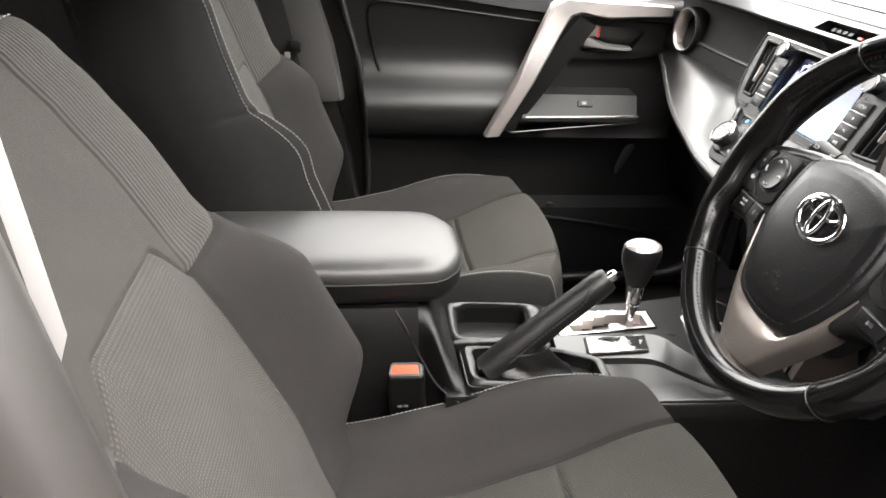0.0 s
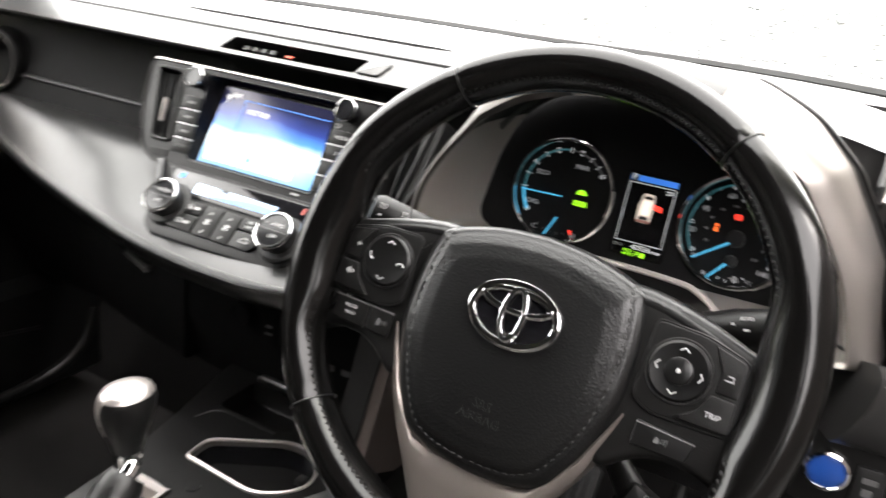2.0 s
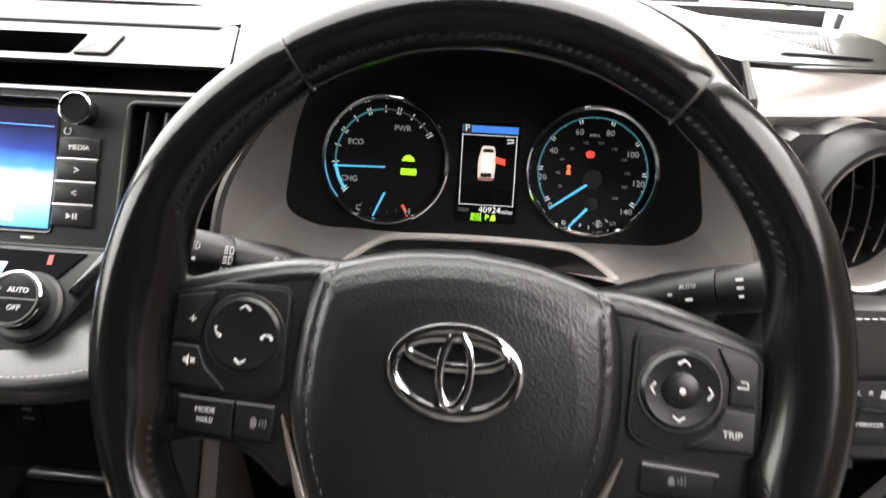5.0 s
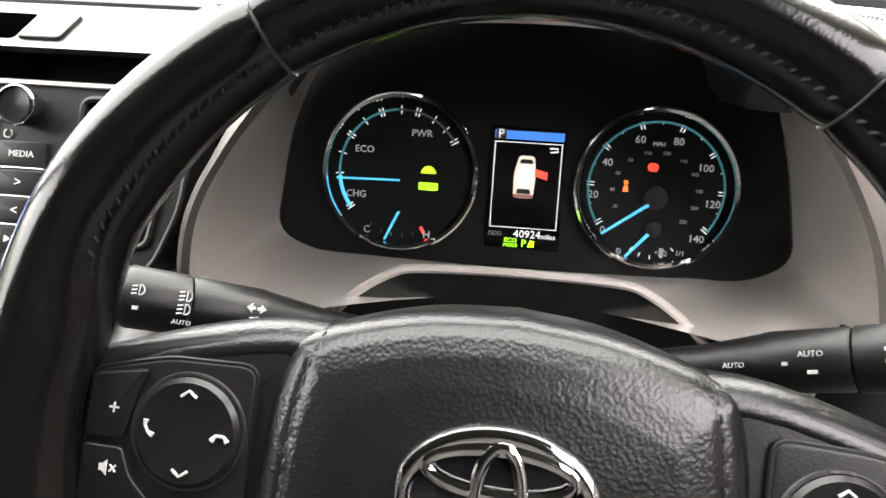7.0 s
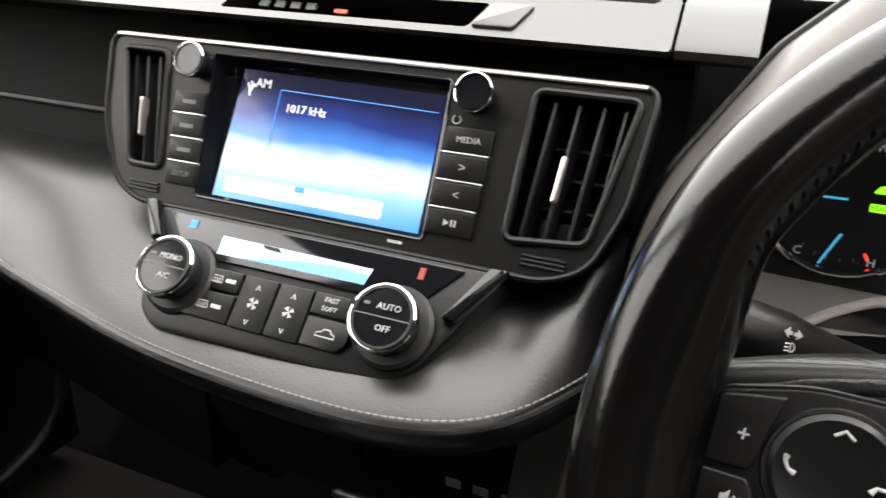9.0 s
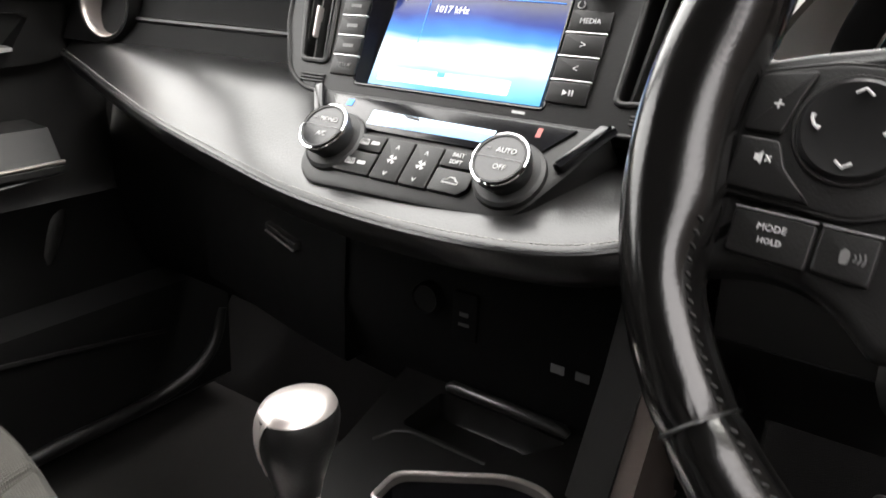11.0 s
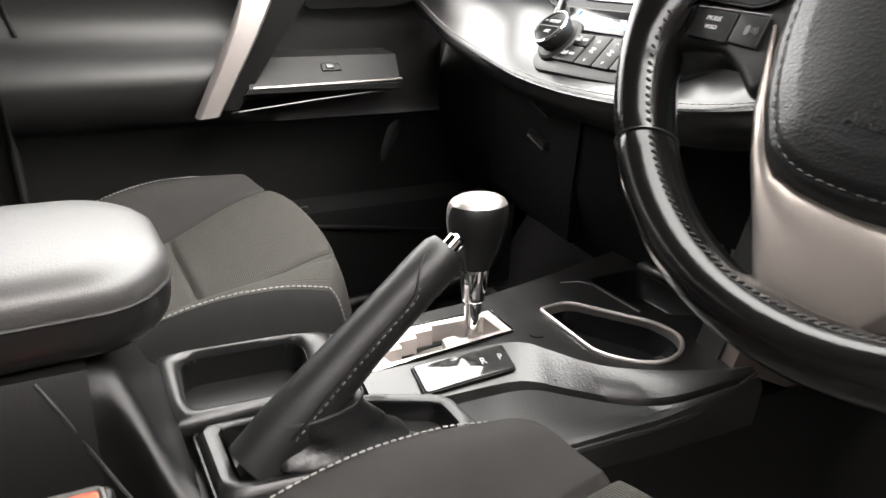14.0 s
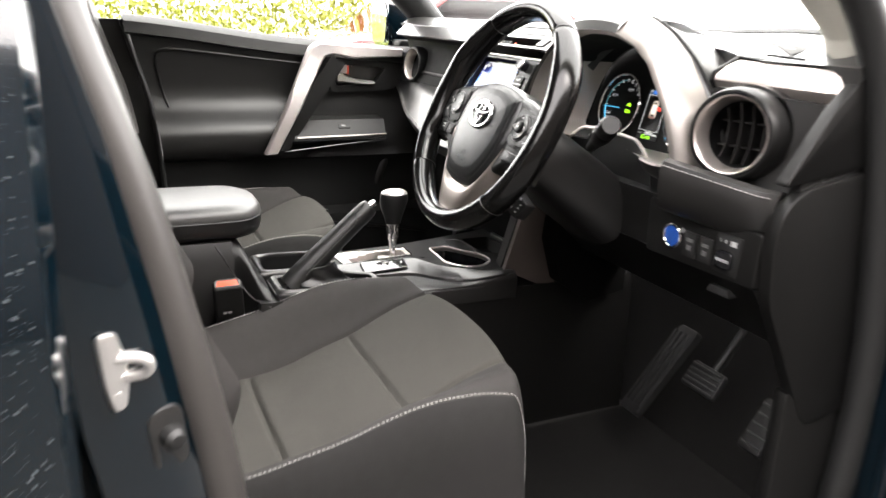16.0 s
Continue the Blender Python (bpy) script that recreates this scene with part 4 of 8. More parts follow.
for name, poly, us, tilt in (("left", ventl, (-0.190, -0.178, -0.166), 0.014), ("right", ventr, (0.150, 0.1655, 0.181, 0.1945), -0.008)):
    part("vent_well", well(poly, 0.05, ST, 0.96), WELL, unit)
    for i, u in enumerate(us):
        part("slat", prism(rounded([(u - 0.0012, -0.01), (u + 0.0012, -0.01), (u + 0.0012 + tilt * (1 if name == "left" else 0.9), -0.097), (u - 0.0012 + tilt * (1 if name == "left" else 0.9), -0.097)], 0.0005), -0.028, -0.004, ST, 0.0006), RUBBER, unit)
    for v in (-0.035, -0.055, -0.075, -0.09):
        part("slat", box(poly[0][0] + 0.012 if name == "left" else 0.139, -0.152 if name == "left" else 0.19, v - 0.001, v + 0.001, -0.048, -0.03, 0.0005, m=ST), RUBBER, unit)
    for i in range(3 if name == "right" else 0):
        part("louvre", prism([(0.1475 + 0.0125 * i, -0.096), (0.158 + 0.0125 * i, -0.096), (0.159 + 0.0125 * i, -0.083), (0.1485 + 0.0125 * i, -0.083)], -0.040, -0.030, ST, 0.001), GREYP, unit)
    c = us[1] + tilt * 0.5
    part("vent_tab", prism(rounded([(c - 0.0019 - tilt * 0.15, -0.043), (c + 0.0019 - tilt * 0.15, -0.043), (c + 0.0019 + tilt * 0.15, -0.073), (c - 0.0019 + tilt * 0.15, -0.073)], 0.0018), -0.006, 0.001, ST, 0.002), SATIN, unit, "satin vent tab")
    tc = -0.155 if name == "left" else 0.162
    part("thumb_wheel", join(*[tube([at(ST, tc - 0.014, -0.1105 + k * 0.0028, 0.001).translation, at(ST, tc + 0.014, -0.1105 + k * 0.0028, 0.001).translation], 0.0011, 6) for k in (-1, 0, 1)]), RUBBER, unit)

# ---------------------------------------------------------------- climate panel
b45 = radians(45)
CL = basis((0, 0.1690, 0.9180), (1, 0, 0), (0, math.sin(b45), math.cos(b45)))
clim = thing("climate_panel", (0, 0.17, 0.9), "black climate control panel with two chrome-ringed knobs", "climate control")
part("panel", prism(rounded([(-0.135, 0.050), (0.142, 0.050), (0.128, 0.018), (0.104, -0.024), (0.088, -0.036), (-0.092, -0.040), (-0.110, -0.028), (-0.118, 0.01)], 0.010), -0.04, 0.0, CL, 0.004), BLACK, clim)
part("wing_trim", prism(rounded([(0.112, 0.012), (0.120, 0.010), (0.146, 0.050), (0.134, 0.050)], 0.002), 0.0, 0.008, CL, 0.003), GLOSS, clim)
part("wing_trim", prism(rounded([(-0.118, 0.02), (-0.11, 0.024), (-0.128, 0.052), (-0.138, 0.050)], 0.002), 0.0, 0.008, CL, 0.003), GLOSS, clim)
disp = part("display_glass", prism(rounded([(-0.088, 0.0165), (0.092, 0.0165), (0.118, 0.046), (-0.115, 0.046)], 0.003), 0, 0.0025, CL, 0.001), GLOSS, clim, "glossy black display strip")
part("display_segment", prism([(-0.0625, 0.0215), (0.0535, 0.0225), (0.0565, 0.0340), (-0.0625, 0.0350)], 0.0025, 0.0029, CL), PALELIT, disp)
part("display_wedge", prism([(-0.040, 0.0219), (0.0533, 0.0227), (0.0552, 0.0295), (0.030, 0.0310), (0.000, 0.0285)], 0.0029, 0.0032, CL), SKYLIT, disp, "blue wedge of the display")
part("display_shadow", prism([(-0.030, 0.0344), (-0.016, 0.0343), (-0.012, 0.0312), (-0.026, 0.0320)], 0.0029, 0.0032, CL), WELL, disp)
part("red_mark", box(0.088, 0.092, 0.034, 0.042, 0.0025, 0.0029, 0, m=CL), material("dim_red_print", (0.25, 0.025, 0.02), 0.4), disp)
part("blue_mark", box(-0.094, -0.088, 0.036, 0.042, 0.0025, 0.0029, 0, m=CL), BLUELIT, disp)
for u, words in ((-0.0832, ("MONO", "A/C")), (0.0825, ("AUTO", "OFF"))):
    part("knob_base", lathe([(0.028, 0), (0.0275, 0.004), (0.025, 0.006), (0.001, 0.006)], at(CL, u, 0), 40), RUBBER, clim)
    k = dial_knob("temperature_knob", at(CL, u, 0, 0.004), 0.0215, 0.020, RUBBER, clim)
    part("knob_face", lathe([(0.0182, 0), (0.0182, 0.0016), (0.001, 0.0018)], at(CL, u, 0, 0.0215), 32), GLOSS, k)
    part("divider", box(u - 0.0185, u + 0.0185, -0.0004, 0.0004, 0.0232, 0.0236, 0, m=CL), DIMPRINT, k)
    lettering(words[0], 0.0058, at(CL, u + 0.003, 0.0065, 0.0236), WHITE, k)
    lettering(words[1], 0.0058, at(CL, u + 0.003, -0.0070, 0.0236), WHITE, k)
    part("print_bar", box(u - 0.014, u - 0.010, 0.006, 0.008, 0.0234, 0.0237, 0, m=CL), DIMPRINT, k)
cols = ((-0.0705, -0.0335), (-0.0318, -0.0050), (-0.0033, 0.0222), (0.0239, 0.0567))
for i, (u0, u1) in enumerate(cols):
    for v0, v1 in (((-0.0036, 0.0113), (-0.0252, -0.0054)) if i in (0, 3) else ((-0.0258, 0.0113),)):
        a0, a1 = u0, u1
        if i == 0 and v0 > -0.01:
            a0 = -0.0630
        if i == 3 and v0 > -0.01:
            a1 = 0.0505
        poly = [(a0, v0), (a1, v0), (a1, v1), (a0, v1)]
        if i == 3 and v0 < -0.01:
            poly = [(a0, v0), (a1 - 0.006, v0), (a1, v0 + 0.006), (a1, v1), (a0, v1)]
        bt = part("button", prism(rounded(poly, 0.0016), 0, 0.0042, CL, 0.0012), BLACK, clim)
        c, cv = (a0 + a1) / 2, (v0 + v1) / 2
        if i in (1, 2):
            lettering("^", 0.0085, at(CL, c, cv + 0.0095, 0.0044), WHITE, bt)
            lettering("^", 0.0085, at(CL, c, cv - 0.0115, 0.0044, 180), WHITE, bt)
            part("fan_symbol", join(*[prism([(c, cv), (c + 0.0042 * math.cos(a), cv + 0.0042 * math.sin(a)), (c + 0.0042 * math.cos(a + 0.8), cv + 0.0042 * math.sin(a + 0.8))], 0.0042, 0.0045, CL) for a in lin(0.2, 4.91, 4)]), WHITE, bt)
        elif i == 3 and v0 > -0.01:
            lettering("FAST", 0.0048, at(CL, c, cv + 0.003, 0.0044), WHITE, bt)
            lettering("SOFT", 0.0048, at(CL, c, cv - 0.003, 0.0044), WHITE, bt)
        else:
            if i == 0:
                part("demist_symbol", join(tube([at(CL, c + p - 0.004, cv + r_, 0.0044).translation for p, r_ in ((-0.0045, -0.0022), (-0.0035, 0.0022), (0.0035, 0.0022), (0.0045, -0.0022))], 0.00045, 5, True), *[tube([at(CL, c + k - 0.004, cv - 0.003, 0.0044).translation, at(CL, c + k - 0.004, cv + 0.001, 0.0044).translation], 0.0004, 4) for k in (-0.002, 0.0, 0.002)], box(c + 0.003, c + 0.011, cv - 0.0014, cv + 0.0014, 0.0042, 0.0045, 0, m=CL)), WHITE, bt)
                continue
            part("car_symbol", tube([at(CL, c + p, cv + r_, 0.0044).translation for p, r_ in ((-0.007, -0.002), (-0.006, 0.0005), (-0.003, 0.001), (-0.0015, 0.003), (0.003, 0.003), (0.0045, 0.001), (0.007, 0.0), (0.007, -0.002))], 0.0005, 5, True), WHITE, bt)

# ---------------------------------------------------------------- instrument cluster
CU = basis((0.42, 0.325, 1.0), (1, 0, 0), (0, math.sin(radians(15)), math.cos(radians(15))))
clu = thing("instrument_cluster", (0.42, 0.33, 0.95), "lit instrument cluster with two chrome-ringed dials and centre display", "instrument panel")
face = rounded([(-0.180, -0.048), (-0.150, -0.0615), (0.0, -0.0635), (0.158, -0.0605), (0.188, -0.045), (0.176, 0.03), (0.160, 0.078), (0.115, 0.104), (0.05, 0.112), (-0.05, 0.112), (-0.11, 0.104), (-0.150, 0.078), (-0.170, 0.03)], 0.03, 5)
part("face_plate", prism(face, -0.03, -0.004, CU), DIAL, clu)


def arc(cu, cv, r, a0, a1, n, w=0.0):
    return [at(CU, cu + r * math.cos(radians(a)), cv + r * math.sin(radians(a)), w).translation for a in lin(a0, a1, n)]


def tick(cu, cv, a, r0, r1, w, mat, parent, h=0.0006):
    m = at(CU, cu, cv, -0.0019, a)
    return box(r0, r1, -w / 2, w / 2, 0, h, 0, m=m)


dl = part("left_dial", lathe([(0.0505, -0.002), (0.001, -0.0021)], at(CU, -0.09, 0), 48), DIAL, clu)
dr = part("right_dial", lathe([(0.0505, -0.002), (0.001, -0.0021)], at(CU, 0.09, 0), 48), DIAL, clu)
for u, d in ((-0.09, dl), (0.09, dr)):
    part("bezel_ring", tube(arc(u, 0, 0.0545, -62, 242, 56, 0.004) + arc(u, 0, 0.0535, 243, 297, 6, 0.004), 0.0022, 6, True), CHROME, d, "thin chrome ring")
part("scale_arc", tube(arc(-0.09, 0, 0.0445, 205, 95, 30, -0.001), 0.0009, 5), TEAL, dl)
part("scale_arc", tube(arc(-0.09, 0, 0.0445, 95, 32, 18, -0.001), 0.0009, 5), DIMPRINT, dl)
part("scale_arc", tube(arc(-0.09, 0, 0.0445, 217, 186, 10, -0.001), 0.0014, 5), CYAN, dl)
part("ticks", join(*[tick(-0.09, 0, a, 0.0415, 0.0475, 0.0007, WLIT, dl) for a in (215, 218, 184, 165, 148, 145, 128, 112, 109, 92, 78, 75, 60, 46, 34, 31)]), WLIT, dl)
part("needle", prism([(-0.136, -0.0072), (-0.136, -0.0058), (-0.090, -0.0048), (-0.090, -0.0062)], 0.001, 0.0022, CU), CYAN, dl, "lit pale blue needle")
part("small_needle", prism([(-0.0905, -0.028), (-0.0885, -0.028), (-0.0985, -0.049), (-0.1, -0.049)], 0.001, 0.0022, CU), CYAN, dl)
for s, u, v, z in (("PWR", -0.076, 0.0285, 0.0070), ("ECO", -0.117, 0.0150, 0.0070), ("CHG", -0.122, -0.0175, 0.0070), ("C", -0.113, -0.043, 0.0075), ("H", -0.069, -0.044, 0.0075)):
    lettering(s, z, at(CU, u, v, -0.0015), DIALPRINT, dl)
part("temperature_ticks", join(*[tick(-0.09, -0.01, a, 0.034, 0.037, 0.0007, WLIT, dl) for a in (235, 250, 262, 275, 288)]), DIMPRINT, dl)
part("red_zone", tick(-0.09, -0.01, 300, 0.033, 0.038, 0.002, REDLIT, dl), REDLIT, dl)
part("car_lamp", prism(rounded([(-0.076, 0.0005), (-0.064, 0.0005), (-0.066, 0.004), (-0.069, 0.006), (-0.073, 0.005)], 0.001), -0.0019, -0.0013, CU), GREEN, dl, "green lamp")
rd = part("ready_lamp", prism(rounded([(-0.0765, -0.0115), (-0.0625, -0.0115), (-0.0625, -0.0062), (-0.0765, -0.0062)], 0.001), -0.0019, -0.0015, CU), GREEN, dl)
lettering("READY", 0.0042, at(CU, -0.0695, -0.0089, -0.0013), WELL, rd)
part("scale_arc", tube(arc(0.09, 0, 0.0465, 214, -36, 60, -0.001), 0.0008, 5), TEAL, dr)
part("ticks", join(*[tick(0.09, 0, 214 - 250 * i / 7 + d, 0.0425, 0.0475, 0.0007, WLIT, dr) for i in range(8) for d in (-1.4, 1.4)], *[tick(0.09, 0, 214 - 250 * i / 28, 0.0450, 0.0470, 0.0005, WLIT, dr) for i in range(29) if i % 4 == 2]), WLIT, dr)
for s, u, v in (("20", 0.0475, -0.0065), ("40", 0.0555, 0.0165), ("60", 0.0765, 0.0335), ("80", 0.1025, 0.0335), ("100", 0.1225, 0.0165), ("120", 0.1295, -0.008), ("140", 0.121, -0.033), ("0", 0.056, -0.031)):
    lettering(s, 0.0074, at(CU, u, v, -0.0015), DIALPRINT, dr)
lettering("MPH", 0.0042, at(CU, 0.0895, 0.0310, -0.0015), DIALPRINT, dr)
for i in range(11):
    a = radians(205 - 250 * i / 10)
    lettering(str(20 + 20 * i), 0.0036, at(CU, 0.09 + 0.0295 * math.cos(a), 0.0275 * math.sin(a) - 0.002, -0.0015), WHITE, dr)
lettering("R", 0.0085, at(CU, 0.069, -0.0465, -0.0015), DIALPRINT, dr)
part("fuel_symbol", join(box(0.0965, 0.0998, -0.0472, -0.0412, -0.0018, -0.0013, 0, m=CU), tube([at(CU, u, v, -0.0015).translation for u, v in ((0.1002, -0.0425), (0.1016, -0.0440), (0.1016, -0.0465), (0.1002, -0.0460))], 0.0004, 4), prism([(0.0935, -0.0443), (0.0953, -0.0431), (0.0953, -0.0455)], -0.0018, -0.0013, CU)), WHITE, dr)
lettering("1/1", 0.0050, at(CU, 0.1110, -0.0440, -0.0015), DIALPRINT, dr)
part("fuel_ticks", join(*[tick(0.0905, -0.028, a, 0.0185, 0.0215, 0.0007, WLIT, dr) for a in (228, 248, 270, 292, 318)]), WLIT, dr)
part("hub", lathe([(0.0085, -0.002), (0.008, 0.004), (0.001, 0.005)], at(CU, 0.09, -0.006), 24), RUBBER, dr)
part("hub", lathe([(0.006, -0.002), (0.0055, 0.003), (0.001, 0.004)], at(CU, 0.0905, -0.028), 20), RUBBER, dr)
part("needle", prism([(0.0545, -0.0325), (0.0552, -0.0338), (0.0905, -0.0085), (0.0895, -0.0065)], 0.003, 0.0042, CU), CYAN, dr, "lit pale blue needle")
part("small_needle", prism([(0.0715, -0.0488), (0.0725, -0.0498), (0.0915, -0.0285), (0.0895, -0.027)], 0.002, 0.0032, CU), CYAN, dr)
bl = part("brake_lamp", prism(rounded([(0.0835, 0.0122), (0.0905, 0.0122), (0.0905, 0.0178), (0.0835, 0.0178)], 0.0025), -0.0019, -0.0013, CU), REDLIT, dr, "red lamp")
lettering("(!)", 0.0042, at(CU, 0.087, 0.0149, -0.0011), WELL, bl)
part("belt_lamp", join(lathe([(0.0016, -0.0018), (0.001, -0.0012)], at(CU, 0.0695, 0.0035), 10), prism([(0.0676, -0.003), (0.0714, -0.003), (0.0706, 0.0015), (0.0684, 0.0015)], -0.0019, -0.0013, CU)), ORANGELIT, dr, "red lamp")
dp = part("centre_display", prism(rounded([(-0.0265, -0.049), (0.0265, -0.049), (0.0265, 0.037), (-0.0265, 0.037)], 0.002), -0.004, -0.002, CU), GLOSS, clu)
part("display_band", prism([(-0.024, 0.0285), (0.0245, 0.0285), (0.0245, 0.0345), (-0.024, 0.0345)], -0.002, -0.0016, CU), BLUELIT, dp)
pb = part("gear_letter_tile", prism(rounded([(-0.0235, 0.0282), (-0.016, 0.0282), (-0.016, 0.0355), (-0.0235, 0.0355)], 0.0008), -0.0019, -0.0014, CU), DIMPRINT, dp)
lettering("P", 0.0085, at(CU, -0.0197, 0.0318, -0.0012), WLIT, pb)
part("display_frame", tube([at(CU, u, v, -0.0017).translation for u, v in ((-0.0235, -0.034), (0.0235, -0.034), (0.0235, 0.0265), (-0.0235, 0.0265))], 0.0005, 4, True), WLIT, dp)
cr = part("car_picture", prism(rounded([(-0.0085, -0.0125), (0.0055, -0.0125), (0.0065, 0.005), (0.005, 0.0175), (-0.006, 0.0175), (-0.009, 0.004)], 0.003), -0.002, -0.0012, CU), material("car_picture_cream", (0.55, 0.47, 0.40), 0.5, emit=0.5), dp)
part("car_tail", prism(rounded([(-0.0083, -0.0123), (0.0053, -0.0123), (0.0056, -0.0098), (-0.0086, -0.0098)], 0.001), -0.0012, -0.0008, CU), material("car_picture_brown", (0.20, 0.09, 0.07), 0.5, emit=0.4), cr)
part("car_roof", prism(rounded([(-0.0058, -0.0045), (0.0032, -0.0045), (0.0036, 0.0105), (-0.0052, 0.0105)], 0.0015), -0.0012, -0.0008, CU), material("car_picture_roof", (0.72, 0.68, 0.60), 0.5, emit=0.6), cr)
part("car_window", join(prism(rounded([(-0.0065, -0.0095), (0.0035, -0.0095), (0.003, -0.006), (-0.006, -0.006)], 0.001), -0.0012, -0.0009, CU), prism(rounded([(-0.0055, 0.012), (0.0045, 0.012), (0.0035, 0.015), (-0.0045, 0.015)], 0.001), -0.0012, -0.0009, CU)), RUBBER, cr)
part("open_door_mark", prism([(0.0058, 0.0085), (0.0145, 0.0065), (0.0145, 0.0012), (0.0058, 0.0035)], -0.0018, -0.0011, CU), REDLIT, dp)
part("return_symbol", tube([at(CU, u, v, -0.0017).translation for u, v in ((0.015, 0.0235), (0.0205, 0.0235), (0.021, 0.0215), (0.0155, 0.0205))], 0.0006, 4), WLIT, dp)
lettering("40924", 0.0078, at(CU, 0.0035, -0.0385, -0.0016), WLIT, dp)
lettering("miles", 0.005, at(CU, 0.0185, -0.0393, -0.0016), WLIT, dp)
lettering("ODO", 0.0042, at(CU, -0.0195, -0.039, -0.0016), WHITE, dp)
lettering("ECO", 0.0045, at(CU, -0.008, -0.0433, -0.0016), GREEN, dp)
lettering("MODE", 0.0036, at(CU, -0.008, -0.0468, -0.0016), GREEN, dp)
lettering("P", 0.0075, at(CU, 0.0015, -0.0452, -0.0016), GREEN, dp)
part("parking_mark", prism([(0.004, -0.0475), (0.009, -0.0475), (0.009, -0.043), (0.006, -0.0425)], -0.002, -0.0015, CU), GREEN, dp)

# surround and hood
hood = thing("instrument_hood", (0.42, 0.3, 0.95), "black hood over satin grey instrument surround", "hood")
inner = [at(CU, u, v, 0.0).translation for u, v in face]
outer_tab = [(0.222, 0.20, 0.955), (0.26, 0.20, 0.948), (0.30, 0.20, 0.952), (0.325, 0.225, 0.944), (0.345, 0.243, 0.946), (0.42, 0.247, 0.947), (0.495, 0.243, 0.946), (0.515, 0.225, 0.944), (0.54, 0.20, 0.952), (0.58, 0.20, 0.946), (0.622, 0.20, 0.950), (0.613, 0.197, 0.990), (0.596, 0.195, 1.028), (0.577, 0.194, 1.058), (0.555, 0.193, 1.086), (0.520, 0.194, 1.108), (0.47, 0.196, 1.121), (0.42, 0.197, 1.125), (0.37, 0.196, 1.121), (0.325, 0.194, 1.108), (0.290, 0.193, 1.087), (0.266, 0.19, 1.059), (0.246, 0.19, 1.03), (0.229, 0.19, 0.995)]
cen = Vector((0.42, 0.25, 1.04))


def ang(p):
    return math.atan2(p.z - 1.03, p.x - 0.42)


outs = sorted([Vector(p) for p in outer_tab], key=ang)
angs = [ang(p) for p in outs]


def outer_at(a):
    n = len(outs)
    for i in range(n):
        a0, a1 = angs[i], angs[(i + 1) % n]
        if i == n - 1:
            a1 += 2 * math.pi
        aa = a if a >= a0 else a + 2 * math.pi
        if a0 <= aa <= a1:
            return outs[i].lerp(outs[(i + 1) % n], (aa - a0) / (a1 - a0))
    return outs[0]


inn = sorted(inner, key=ang)
dense = []
for i in range(len(inn)):
    a, b = inn[i], inn[(i + 1) % len(inn)]
    dense += [a, a.lerp(b, 0.5)]
ring_o = [outer_at(ang(p)) for p in dense]
for _ in range(4):
    ring_o = [(ring_o[i - 1] + 2 * ring_o[i] + ring_o[(i + 1) % len(ring_o)]) / 4 for i in range(len(ring_o))]
rings = []
for t, bow in ((0, 0), (0.3, 0.006), (0.6, 0.008), (0.85, 0.004), (1.0, 0)):
    rings.append([p.lerp(o, t) + (o - cen).normalized() * bow for p, o in zip(dense, ring_o)])
def is_top(i):
    q = dense[i % len(dense)]
    return q.z > 1.072


nd = len(dense)


def band(rows, keep):
    """The faces between rings whose column passes keep."""
    bm = bmesh.new()
    for a, b in zip(rows, rows[1:]):
        for i in range(nd):
            if keep(i):
                j = (i + 1) % nd
                bm.faces.new([bm.verts.new(p) for p in (a[i], a[j], b[j], b[i])])
    bmesh.ops.remove_doubles(bm, verts=bm.verts, dist=1e-6)
    return bm


part("surround", join(band(rings[:4], lambda i: not is_top(i)), band(rings[3:], lambda i: True)), FUNNEL, hood, "satin grey funnel round the dials")
part("visor_lining", band(rings[:4], is_top), DIAL, hood, "black underside of the hood")
out_dir = [(o - cen).normalized() for o in ring_o]
grow = [0.030 * sstep(1.055, 1.115, o.z) for o in ring_o]
bevel = [ring_o, [o + d * (0.004 + 0.12 * g) + Vector((0, -0.003, 0)) for o, d, g in zip(ring_o, out_dir, grow)], [o + d * (0.009 + 0.55 * g) + Vector((0, 0.004 + 0.1 * g, 0)) for o, d, g in zip(ring_o, out_dir, grow)],
         [o + d * (0.0105 + 0.92 * g) + Vector((0, 0.016 + 0.4 * g, 0)) for o, d, g in zip(ring_o, out_dir, grow)]]
back = [bevel[-1], [o + d * (0.012 + g) + Vector((0, 0.05, 0)) for o, d, g in zip(ring_o, out_dir, grow)], [o + d * (0.010 + g) + Vector((0, 0.12, -0.004)) for o, d, g in zip(ring_o, out_dir, grow)], [o + d * (0.002 + g) + Vector((0, 0.20, -0.022)) for o, d, g in zip(ring_o, out_dir, grow)]]
sag = [Vector((0, 0, -0.024 * sstep(0.985, 0.950, o.z))) for o in ring_o]
bevel = bevel[:2] + [[p + g * k for p, g in zip(r, sag)] for r, k in zip(bevel[2:], (0.45, 0.8))]
back = [bevel[-1]] + [[p + g for p, g in zip(r, sag)] for r in back[1:]]
def turn_of(i):
    """Angle of a column from the driver's side, 0 level, 90 at the top; mirrored on the other side."""
    a = math.degrees(math.atan2(ring_o[i].z - 1.03, abs(ring_o[i].x - 0.42)))
    return a


def on_flank(i):
    return all(-26 < turn_of(q % nd) < 60 for q in (i, i + 1))


def in_arch(i):
    """The columns cut away over the steering column."""
    return any(abs(ring_o[q % nd].x - 0.42) < 0.108 and ring_o[q % nd].z < 0.98 for q in (i, i + 1))


